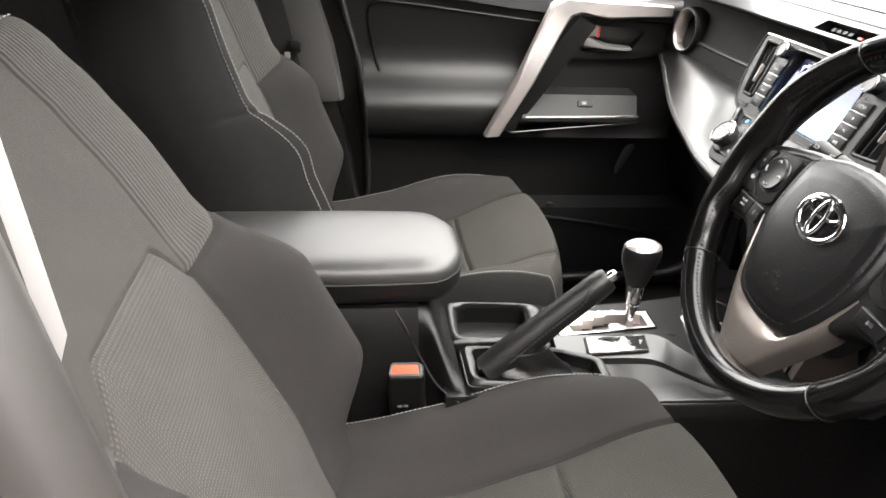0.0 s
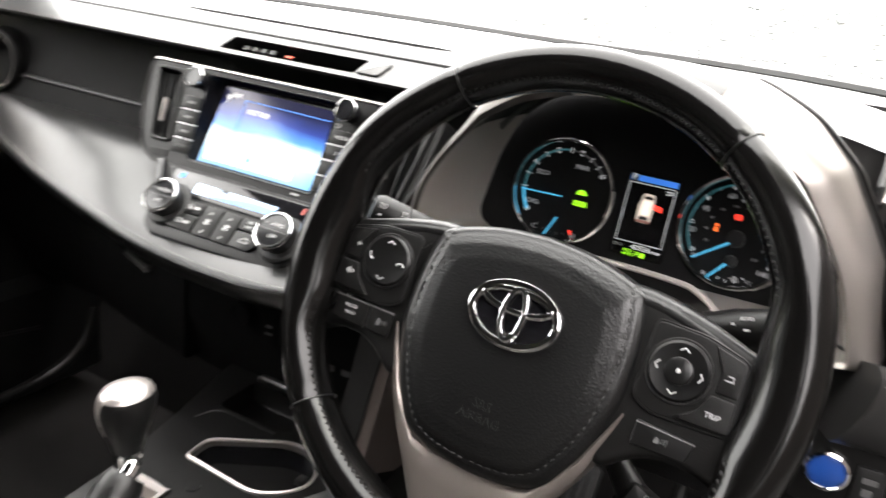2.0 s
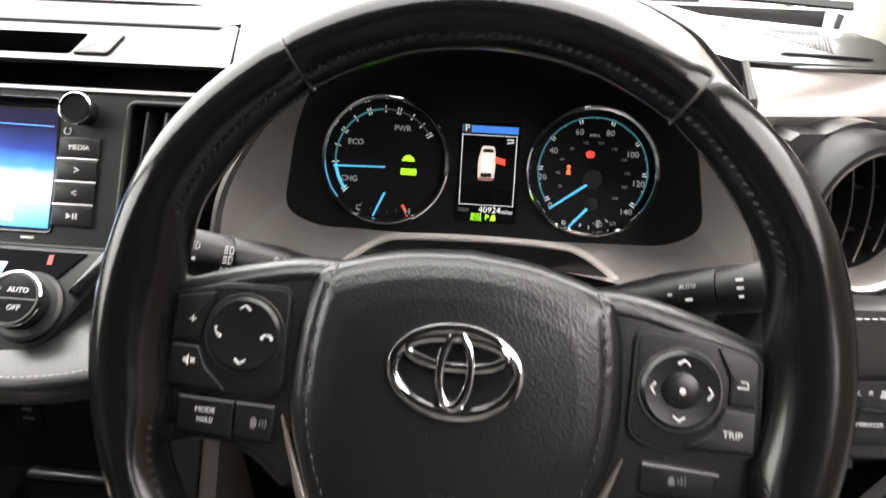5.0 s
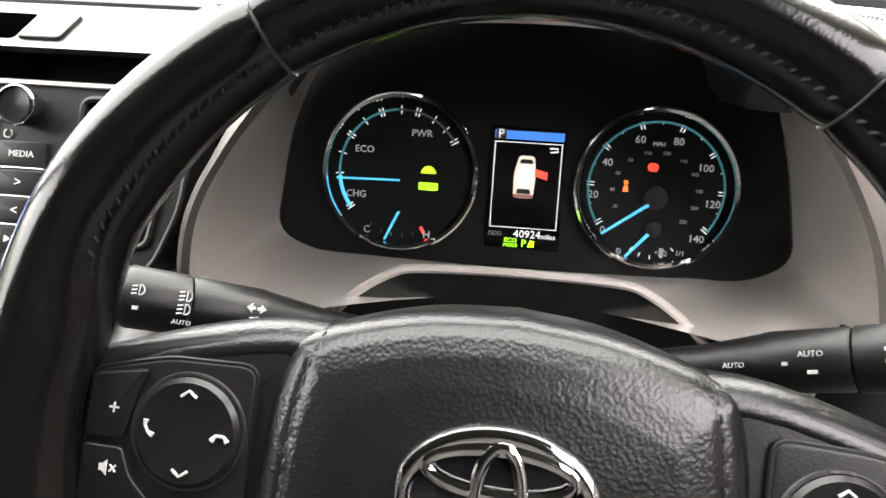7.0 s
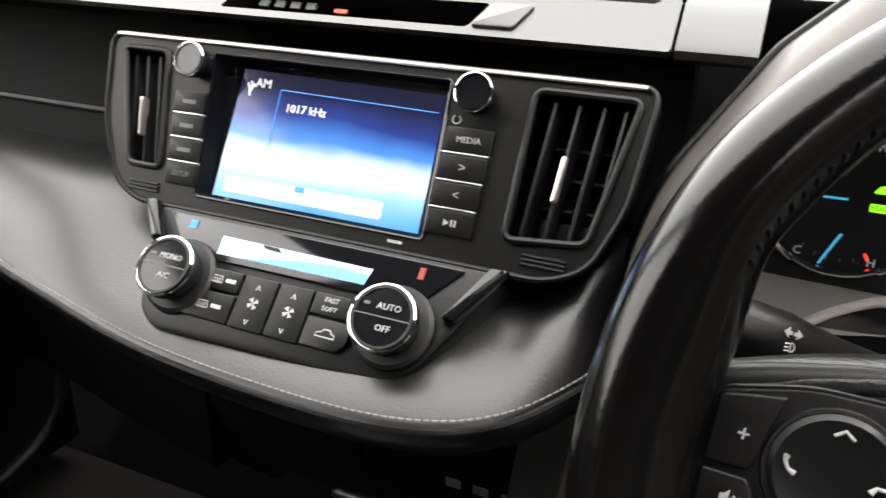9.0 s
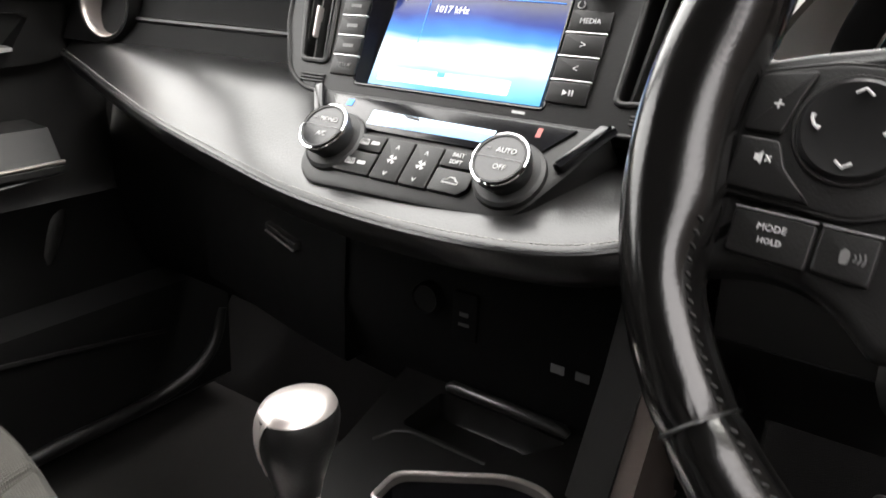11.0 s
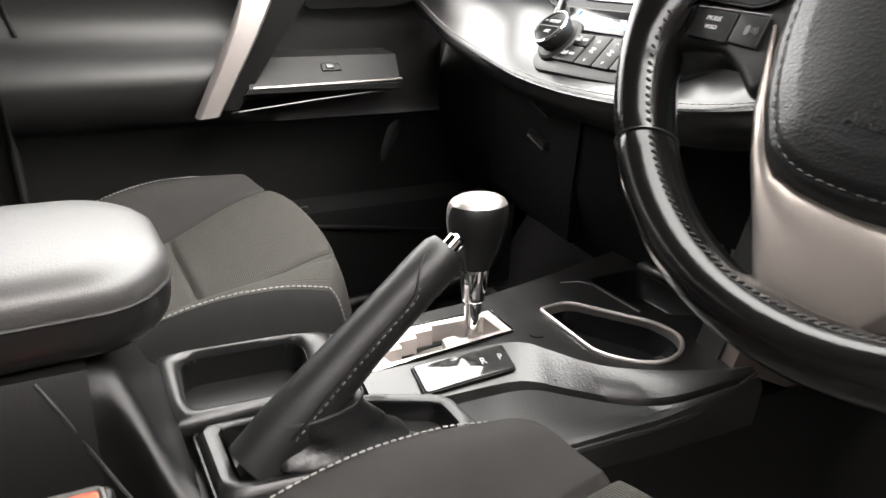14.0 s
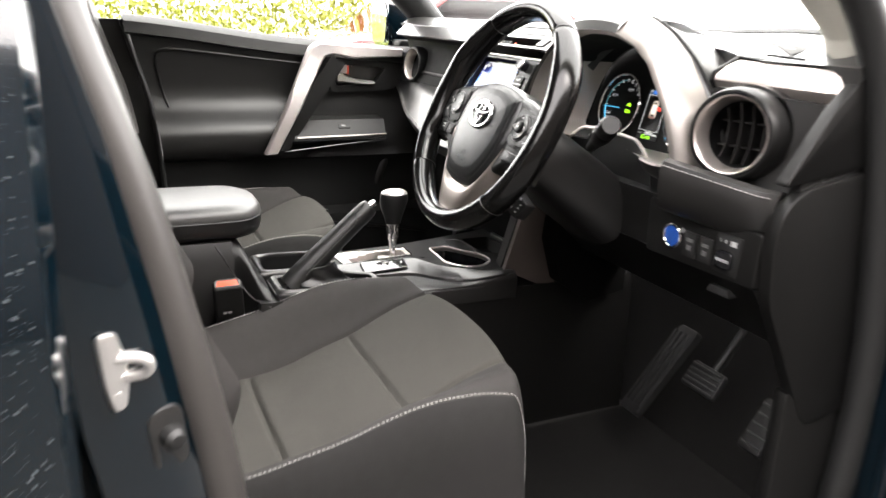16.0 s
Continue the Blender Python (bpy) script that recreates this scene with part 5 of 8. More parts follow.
part("surround_bevel", band(bevel[:2], lambda i: not on_flank(i) and ring_o[i].z > 1.03), FUNNEL, hood, "satin grey lip of the hood")
for sgn in (-1, 1):
    part("lower_lip", band(bevel[:2], lambda i, sgn=sgn: not on_flank(i) and not in_arch(i) and ring_o[i].z <= 1.03 and (ring_o[i].x - 0.42) * sgn > 0), FUNNEL, hood)
part("hood_shell", band(bevel[1:] + back[1:], lambda i: not on_flank(i) and ring_o[i].z > 1.03), SOFT, hood, "black soft hood")
for sgn in (-1, 1):
    part("hood_foot", band(bevel[1:] + back[1:], lambda i, sgn=sgn: not on_flank(i) and not in_arch(i) and ring_o[i].z <= 1.03 and (ring_o[i].x - 0.42) * sgn > 0), SOFT, hood)
# Same satin both sides; the left one has its shade in the colour.
for sgn, mat_f in ((1, FLANK), (-1, FLANK_SHADED)):
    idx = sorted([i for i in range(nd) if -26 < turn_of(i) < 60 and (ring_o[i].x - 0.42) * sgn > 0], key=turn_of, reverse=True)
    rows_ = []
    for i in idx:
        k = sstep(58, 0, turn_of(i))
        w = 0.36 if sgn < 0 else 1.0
        p0 = bevel[1][i]
        offs = [(0.005 + 0.007 * k, 0.004, 0.010 * (1 - k)), (0.011 + 0.011 * k, 0.016 + 0.004 * k, 0.024 * (1 - k)), (0.019 + 0.009 * k, 0.026 + 0.020 * k, 0.029 * (1 - k) - 0.002 * k), (0.026 + 0.006 * k, 0.034 + 0.030 * k, 0.029 * (1 - k) - 0.004 * k)]
        edge_ = [(0.029 + 0.008 * k, 0.040 + 0.028 * k, 0.026 * (1 - k) - 0.004 * k), (0.046 - 0.006 * k, 0.14 - 0.02 * k, -0.010 - 0.010 * k)]
        rows_.append([bevel[0][i], p0] + [p0 + Vector((sgn * w * a, b, c)) for a, b, c in offs + edge_])
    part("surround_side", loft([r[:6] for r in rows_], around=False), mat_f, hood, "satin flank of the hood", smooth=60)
    part("hood_side", loft([r[5:] for r in rows_], around=False), SOFT, hood, "black soft side of the hood", smooth=60)
    part("hood_edge", tube([r[6] + Vector((0, 0.002, 0)) for r in rows_], 0.0032, 8), BLACK, hood, "black edge round the satin flank")
arch = spline([(0.300, 0.2345, 0.929), (0.318, 0.236, 0.948), (0.341, 0.2375, 0.9625), (0.36, 0.2385, 0.9665), (0.42, 0.239, 0.968), (0.478, 0.2385, 0.9665), (0.497, 0.2375, 0.9625), (0.520, 0.236, 0.948), (0.540, 0.2345, 0.929)], 4)
part("column_arch", tube(arch, 0.0030, 8), FUNNEL, hood)
part("column_gap", loft([[(p.x, p.y - 0.0005, p.z) for p in arch], [(p.x, p.y - 0.0005, min(p.z, 0.935)) for p in arch], [(p.x, p.y + 0.004, 0.88) for p in arch]], around=False), WELL, hood, "dark opening above the steering column")

# ---------------------------------------------------------------- driver's end of the dashboard
RT = basis((0.70, 0.262, 1.0), (1, 0.36, 0), (0, 0.05, 1))
RP = basis((0.716, 0.188, 0.9485), (1, 0.38, -0.14), (0, 0.05, 1))
RS = basis((0.70, 0.216, 0.85), (1, 0.06, 0), (0, 0.03, 1))
end = thing("dashboard_end", (0.71, 0.26, 0.8), "dark grey dashboard end with stitched pad, silver trim and switches", "dashboard")
part("vent_panel", collar(rounded([(-0.066, -0.075), (0.10, -0.075), (0.105, 0.052), (-0.066, 0.064)], 0.008), [(-0.005 + 0.060 * math.cos(a), 0.010 + 0.060 * math.sin(a)) for a in lin(0, 2 * math.pi * 31 / 32, 32)], at(RT, 0, 0, 0.0), 0.05), GREYP, end)
trim_secs, trim_edge = [], []
for k in lin(0, 1, 9):
    x = 0.617 + 0.168 * k
    yf = 0.262 + 0.045 * k + 0.012 * k ** 3
    yb = max(0.303 + 0.014 * k, yf + 0.012)
    dz = -0.004 * k
    trim_secs.append([Vector(p) for p in ((x, yf + 0.016, 1.049), (x, yf + 0.011, 1.053), (x, yf, 1.0705 + dz), (x, yf + 0.003, 1.078 + dz), (x, (yf + yb) / 2, 1.090 + dz), (x, yb, 1.0985 + dz), (x, yb + 0.02, 1.09), (x, yf + 0.03, 1.05))])
    trim_edge.append(Vector((x, yb + 0.003, 1.100 + dz)))
part("silver_trim", loft(trim_secs), TRIMSATIN, end, "brushed silver trim above the vent")
first, last = trim_secs[0], trim_secs[-1]
part("trim_frame", tube([first[0] + Vector((-0.003, 0, 0)), first[2] + Vector((-0.004, 0, 0)), first[3] + Vector((-0.004, 0, 0.002)), first[5] + Vector((-0.003, 0.003, 0.002))] + trim_edge[1:-1] + [last[5] + Vector((0.003, 0.003, 0.002)), last[3] + Vector((0.003, 0, 0.001)), last[1] + Vector((0.003, 0, 0))], 0.0038, 8), BLACK, end)


def pad_w(u):
    return -0.02 * max(0, (u - 0.055) / 0.03) ** 2


pad_rings = []
for u in lin(-0.075, 0.082, 11):
    w = pad_w(u)
    pad_rings.append([at(RP, u, -0.004, -0.085).translation, at(RP, u, 0.000, -0.05 + w).translation, at(RP, u, 0.010, -0.014 + w).translation, at(RP, u, 0.006, -0.002 + w).translation, at(RP, u, -0.006, 0.001 + w).translation, at(RP, u, -0.022, -0.002 + w).translation, at(RP, u, -0.042, -0.012 + w).translation, at(RP, u, -0.060, -0.024 + w).translation, at(RP, u, -0.068, -0.034 + w).translation, at(RP, u, -0.070, -0.085).translation])
part("knee_pad", loft(pad_rings), KNEE, end, "dark grey stitched pad")
part("pad_stitching", stitches([at(RP, u, 0.001, 0.0015 + pad_w(u)).translation for u in lin(-0.073, 0.078, 30)], 0.005, 0.0020, 0.0009), THREAD, end)
part("switch_panel", prism(rounded([(-0.12, -0.036), (0.082, -0.034), (0.084, 0.042), (-0.125, 0.046)], 0.008), -0.05, 0.0, RS, 0.003), BLACK, end)
part("lower_panel", loft([[(x, 0.218, 0.818), (x, 0.235, 0.795), (x, 0.34, 0.70), (x, 0.42, 0.66), (x, 0.44, 0.67), (x, 0.30, 0.80)] for x in lin(0.222, 0.785, 8)]), BLACK, end)
part("column_panel", loft([[(x, 0.215, 0.90), (x, 0.218, 0.86), (x, 0.222, 0.816), (x, 0.28, 0.80), (x, 0.30, 0.90)] for x in lin(0.225, 0.60, 5)]), BLACK, end)
sb = part("start_button", lathe([(0.019, 0.0), (0.018, 0.006), (0.0155, 0.0075), (0.0145, 0.006)], at(RS, -0.066, 0.001, -0.001), 32, False), CHROME, end, "chrome ring")
part("button_cap", lathe([(0.0148, 0.0), (0.0145, 0.0055), (0.012, 0.007), (0.001, 0.0075)], at(RS, -0.066, 0.001, -0.001), 32), BLUE, sb, "blue start button")
for u in (-0.033, -0.004):
    s1 = part("switch", prism(rounded([(u - 0.012, -0.022), (u + 0.012, -0.022), (u + 0.012, 0.014), (u - 0.012, 0.014)], 0.002), -0.002, 0.003, RS, 0.001), RUBBER, end)
    part("print_bar", join(box(u - 0.006, u + 0.006, 0.0, 0.005, 0.003, 0.0033, 0, m=RS), box(u - 0.004, u + 0.004, -0.012, -0.005, 0.003, 0.0033, 0, m=RS)), DIMPRINT, s1)
ms = part("mirror_switch", prism(rounded([(0.012, -0.026), (0.052, -0.027), (0.056, 0.028), (0.014, 0.028)], 0.002), -0.002, 0.002, RS, 0.001), RUBBER, end)
part("rocker", prism(rounded([(0.018, -0.020), (0.046, -0.020), (0.046, 0.006), (0.018, 0.006)], 0.008), 0.002, 0.008, RS, 0.003), GLOSS, ms)
lettering("MIRROR", 0.0060, at(RS, 0.032, -0.007, 0.0083), WHITE, ms)
lettering("L", 0.0065, at(RS, 0.021, 0.018, 0.0023), WHITE, ms)
lettering("R", 0.0065, at(RS, 0.030, 0.018, 0.0023), WHITE, ms)
part("print_bar", box(0.038, 0.048, 0.014, 0.021, 0.002, 0.0024, 0, m=RS), WHITE, ms)
part("fuse_lid", prism(rounded([(0.0, -0.062), (0.04, -0.062), (0.036, -0.050), (0.004, -0.050)], 0.003), -0.03, -0.008, RS, 0.002), RUBBER, end)
part("side_cover", prism(rounded([(0.222, 0.895), (0.238, 0.935), (0.272, 0.954), (0.40, 0.975), (0.425, 0.62), (0.34, 0.60), (0.232, 0.80)], 0.02), -0.02, 0.0, basis((0.803, 0, 0), (0, 1, 0), (0, 0, 1)), 0.004), BLACK, end, "matt black side cover")
part("cover_joint", prism([(0.26, 0.93), (0.41, 0.95), (0.41, 1.0), (0.26, 0.975)], -0.026, -0.008, basis((0.803, 0, 0), (0, 1, 0), (0, 0, 1))), RUBBER, end)
part("side_cover_upper", prism(rounded([(0.225, 0.955), (0.40, 0.982), (0.395, 1.085), (0.33, 1.09), (0.29, 1.05)], 0.01), -0.02, -0.002, basis((0.803, 0, 0), (0, 1, 0), (0, 0, 1)), 0.003), BLACK, end)


def round_vent(m, r, label):
    v = thing("air_vent", (0, 0, 0), label, "air vent", "round dashboard vents", m=m)
    part("housing", lathe([(r, -0.035), (r * 1.01, 0.002), (r * 0.985, 0.012), (r * 0.93, 0.018), (r * 0.87, 0.0185), (r * 0.845, 0.0155), (r * 0.83, 0.008), (r * 0.80, -0.03)], ID, 64, False), BLACK, v, "smooth black housing")
    part("ring", lathe([(r * 0.850, 0.0165), (r * 0.838, 0.0180), (r * 0.818, 0.0172), (r * 0.785, 0.0130), (r * 0.750, 0.0050), (r * 0.712, -0.0080), (r * 0.72, -0.011)], ID, 64, False), TRIMSATIN, v, "satin silver inner ring")
    part("well", lathe([(r * 0.718, -0.009), (r * 0.70, -0.016), (r * 0.64, -0.055), (0.001, -0.06)], ID, 32, False), WELL, v)
    for x in (-0.40, -0.12, 0.16, 0.42):
        h = math.sqrt(0.67 ** 2 - (abs(x) - 0.0) ** 2) * r
        part("blade", loft([[((x + 0.10 * (1 - t * t)) * r + d, t * h, z) for d, z in ((-0.0012, -0.040), (-0.0008, -0.012), (0.0008, -0.012), (0.0012, -0.040))] for t in lin(-1, 1, 9)]), GREYP, v)
    for y in (-0.28, 0.26):
        part("cross_blade", box(-0.58 * r, 0.58 * r, y * r - 0.0012, y * r + 0.0012, -0.046, -0.022, 0.0005), BLACK, v)
    return v


round_vent(basis((0.698, 0.237, 1.006), (1, 0.30, 0), (0, 0.09, 1)), 0.062, "round black air vent with satin ring beside the instrument hood")
round_vent(basis((-0.593, 0.306, 1.002), (1, 0.12, 0), (0, 0.09, 1)), 0.050, "round black air vent with satin ring beside the passenger door")

# ---------------------------------------------------------------- steering wheel
WM = basis((0.417, 0.0094, 0.9928), (1, 0, 0), (0, math.sin(radians(25.7)), math.cos(radians(25.7)))) @ pose(0, 0, 0, 0, 0, -2.5)
wheel = thing("steering_wheel", (0, 0, 0), "black leather steering wheel with satin silver lower spoke and oval badge", "steering wheel", m=WM)
RM, RT_ = 0.1722, 0.0154


def ear_at(a):
    """How far the rim swells inwards where a side spoke meets it."""
    d = (math.degrees(a) + 180) % 360 - 180
    d = d if abs(d) < 90 else math.copysign(180, d) - d
    return 0.62 * sstep(-26, -12, d) * (1 - sstep(10, 27, d))


def rim_point(a, b, swell=1.0):
    r = RT_ * swell
    inward = -r * math.cos(b) if math.cos(b) < 0 else 0
    rad = RM + (r * math.cos(b) if math.cos(b) > 0 else -inward * (1 + ear_at(a)))
    return Vector((rad * math.cos(a) + 0.0015, rad * math.sin(a) + 0.0067, 0.001 + 1.36 * r * math.sin(b) * (1 - 0.10 * ear_at(a))))


def swell_at(a):
    d = math.degrees(a) % 360
    return 1.0 + 0.14 * math.exp(-((d - 150) / 14) ** 2) + 0.14 * math.exp(-((d - 30) / 14) ** 2)


def rim_section(a0, a1, n):
    rings = []
    for i, a in enumerate(lin(a0, a1, n)):
        sw = swell_at(a)
        if i in (0, n - 1):
            sw -= 0.05
        rings.append([rim_point(a, b, sw) for b in lin(0, 2 * math.pi * 23 / 24, 24)])
    return loft(rings)


cuts = [55, 125, 222, 318]
for i in range(4):
    a0, a1 = cuts[i], cuts[(i + 1) % 4] + (360 if i == 3 else 0)
    part("rim_grip", rim_section(radians(a0) + 0.004, radians(a1) - 0.004, 44), WHEEL_L, wheel, "worn shiny black leather grip")
for c in cuts:
    part("rim_seam", tube([rim_point(radians(c), b, 1.0) for b in lin(0, 2 * math.pi * 23 / 24, 24)], 0.0005, 6, True), GREYP, wheel)
stitch_rows = []
for a0, a1 in ((57, 123), (127, 158), (196, 220), (224, 316), (320, 344), (382, 413)):
    for a in lin(radians(a0), radians(a1), int((a1 - a0) / 1.7)):
        stitch_rows.append(stitches([rim_point(a + k * 0.016, math.pi * (0.77 + 0.055 * k), 1.012 * swell_at(a)) for k in lin(0, 1, 3)], 0.0032, 0.001, 0.0008))
tagged(part("rim_stitching", join(*stitch_rows), RIMTHREAD, wheel), "dark slanted stitching along the inside", kind="stuff")


def dome(poly, z0, z1, rr, seg=4):
    return prism(poly, z0, z1, ID, rr, seg)


# airbag cover
pad_half = [(0.079, 0.040), (0.0845, 0.012), (0.0845, -0.026), (0.0755, -0.058), (0.064, -0.082), (0.046, -0.1010), (0.0, -0.1085)]
pad_top = [(0.070, 0.0485), (0.035, 0.0590), (0.0, 0.0625)]
right_side = pad_top[::-1] + pad_half
pad_corners = right_side + [(-x, y) for x, y in right_side[-2:0:-1]]
pad_line = spline([(x, y, 0) for x, y in pad_corners + pad_corners[:1]], 9)[:-1]
pad_poly = [(p.x, p.y) for p in pad_line]
stitch_half = [(0.0655, 0.0475), (0.0695, 0.030), (0.0722, 0.005), (0.0722, -0.020), (0.067, -0.046), (0.058, -0.068), (0.046, -0.086), (0.032, -0.0945), (0.014, -0.0975), (0.0, -0.098)]
pad_stitch = {sgn: spline([(sgn * x, y, 0) for x, y in stitch_half], 6) for sgn in (-1, 1)}


def crease(u, v):
    """The shallow valley along the pad's stitching."""
    d2 = min((p.x - u) ** 2 + (p.y - v) ** 2 for p in pad_stitch[1 if u >= 0 else -1])
    return 0.0009 * math.exp(-d2 / 0.0017 ** 2)


PAD_PROFILE = ((0.0, 0.0120), (0.3, 0.0116), (0.5, 0.0108), (0.7, 0.0092), (0.82, 0.0070), (0.90, 0.0042), (0.95, 0.0010), (0.985, -0.0050), (1.0, -0.014))


def pad_z(u, v):
    """Height of the pad over the wheel's plane, by how near (u, v) lies to its outline."""
    s = 0
    for p, q in zip(pad_poly, pad_poly[1:] + pad_poly[:1]):
        a, b = Vector((p[0], p[1] + 0.02)), Vector((q[0], q[1] + 0.02))
        e, d = b - a, Vector((u, v + 0.02))
        den = d.x * e.y - d.y * e.x
        if abs(den) < 1e-12:
            continue
        t, w = (a.x * e.y - a.y * e.x) / den, (a.x * d.y - a.y * d.x) / den
        if t > 0 and -1e-6 <= w <= 1 + 1e-6:
            s = max(s, 1 / t)
    for (a, za), (b, zb) in zip(PAD_PROFILE, PAD_PROFILE[1:]):
        if s <= b:
            return za + (zb - za) * (s - a) / (b - a)
    return -0.014


def pad_height(q):
    for (a, za), (b, zb) in zip(PAD_PROFILE, PAD_PROFILE[1:]):
        if q <= b:
            return za + (zb - za) * (q - a) / (b - a)
    return -0.014


rings = []
for q in [1.0001, 1.0, 0.995, 0.985, 0.97, 0.95] + lin(0.93, 0.62, 22) + [0.5, 0.35, 0.2, 0.05]:
    ring = []
    for x, y in pad_poly:
        u, v = x * min(q, 1), (y + 0.02) * min(q, 1) - 0.02
        ring.append(Vector((u, v, -0.055 if q > 1 else pad_height(q) - crease(u, v))))
    rings.append(ring)
part("airbag_cover", loft(rings), PAD, wheel, "grained black shield-shaped pad", smooth=60)
for sgn in (-1, 1):
    part("pad_stitching", stitches([Vector((p.x, p.y, pad_z(p.x, p.y) - 0.0007)) for p in pad_stitch[sgn]], 0.0034, 0.0024, 0.0008), DTHREAD, wheel)
lettering("SRS", 0.0090, pose(0.0, -0.060, pad_z(0.0, -0.060) + 0.0003), EMBOSS, wheel, label="faint embossed lettering")
lettering("AIRBAG", 0.0090, pose(0.0, -0.069, pad_z(0.0, -0.069) + 0.0003), EMBOSS, wheel, label="faint embossed lettering")


def oval(a, b, cx, cy, r, z, n=64):
    return tube([Vector((cx + a * math.cos(t), cy + 0.0028 + b * math.sin(t), z)) for t in lin(0, 2 * math.pi * (n - 1) / n, n)], r, 10, True, flat=0.62)


badge = part("badge", dome([(0.030 * math.cos(t), 0.0028 + 0.0205 * math.sin(t)) for t in lin(0, 2 * math.pi * 47 / 48, 48)], 0.008, 0.0125, 0.001), GLOSS, wheel)
part("badge_ring", oval(0.0303, 0.0205, 0, 0, 0.0030, 0.0132), CHROME, badge, "chrome oval")
part("badge_inner", oval(0.0238, 0.0072, 0, 0.0092, 0.0023, 0.0140), CHROME, badge, "chrome oval")
part("badge_inner", oval(0.0074, 0.0172, 0, 0.0002, 0.0022, 0.0146), CHROME, badge, "chrome oval")
# lower silver spoke
half = [((0.0845, -0.030), (0.0860, -0.032)), ((0.079, -0.042), (0.0822, -0.047)), ((0.067, -0.068), (0.0730, -0.076)), ((0.055, -0.088), (0.0605, -0.099)), ((0.044, -0.100), (0.0435, -0.125)), ((0.030, -0.104), (0.0285, -0.149)), ((0.015, -0.105), (0.0185, -0.163)), ((0.0, -0.105), (0.0, -0.165))]
across = half + [((-i[0], i[1]), (-o[0], o[1])) for i, o in half[-2::-1]]
vb = loft([[Vector((i[0] + (o[0] - i[0]) * k, i[1] + (o[1] - i[1]) * k, z)) for k, z in ((0.0, -0.03), (0.0, -0.004), (0.12, -0.0005), (0.3, 0.0005), (0.6, 0.0), (0.85, -0.0015), (0.97, -0.0045), (1.0, -0.009), (1.0, -0.03))] for i, o in across])
part("lower_spoke", vb, SPOKE, wheel, "satin silver V-shaped spoke")
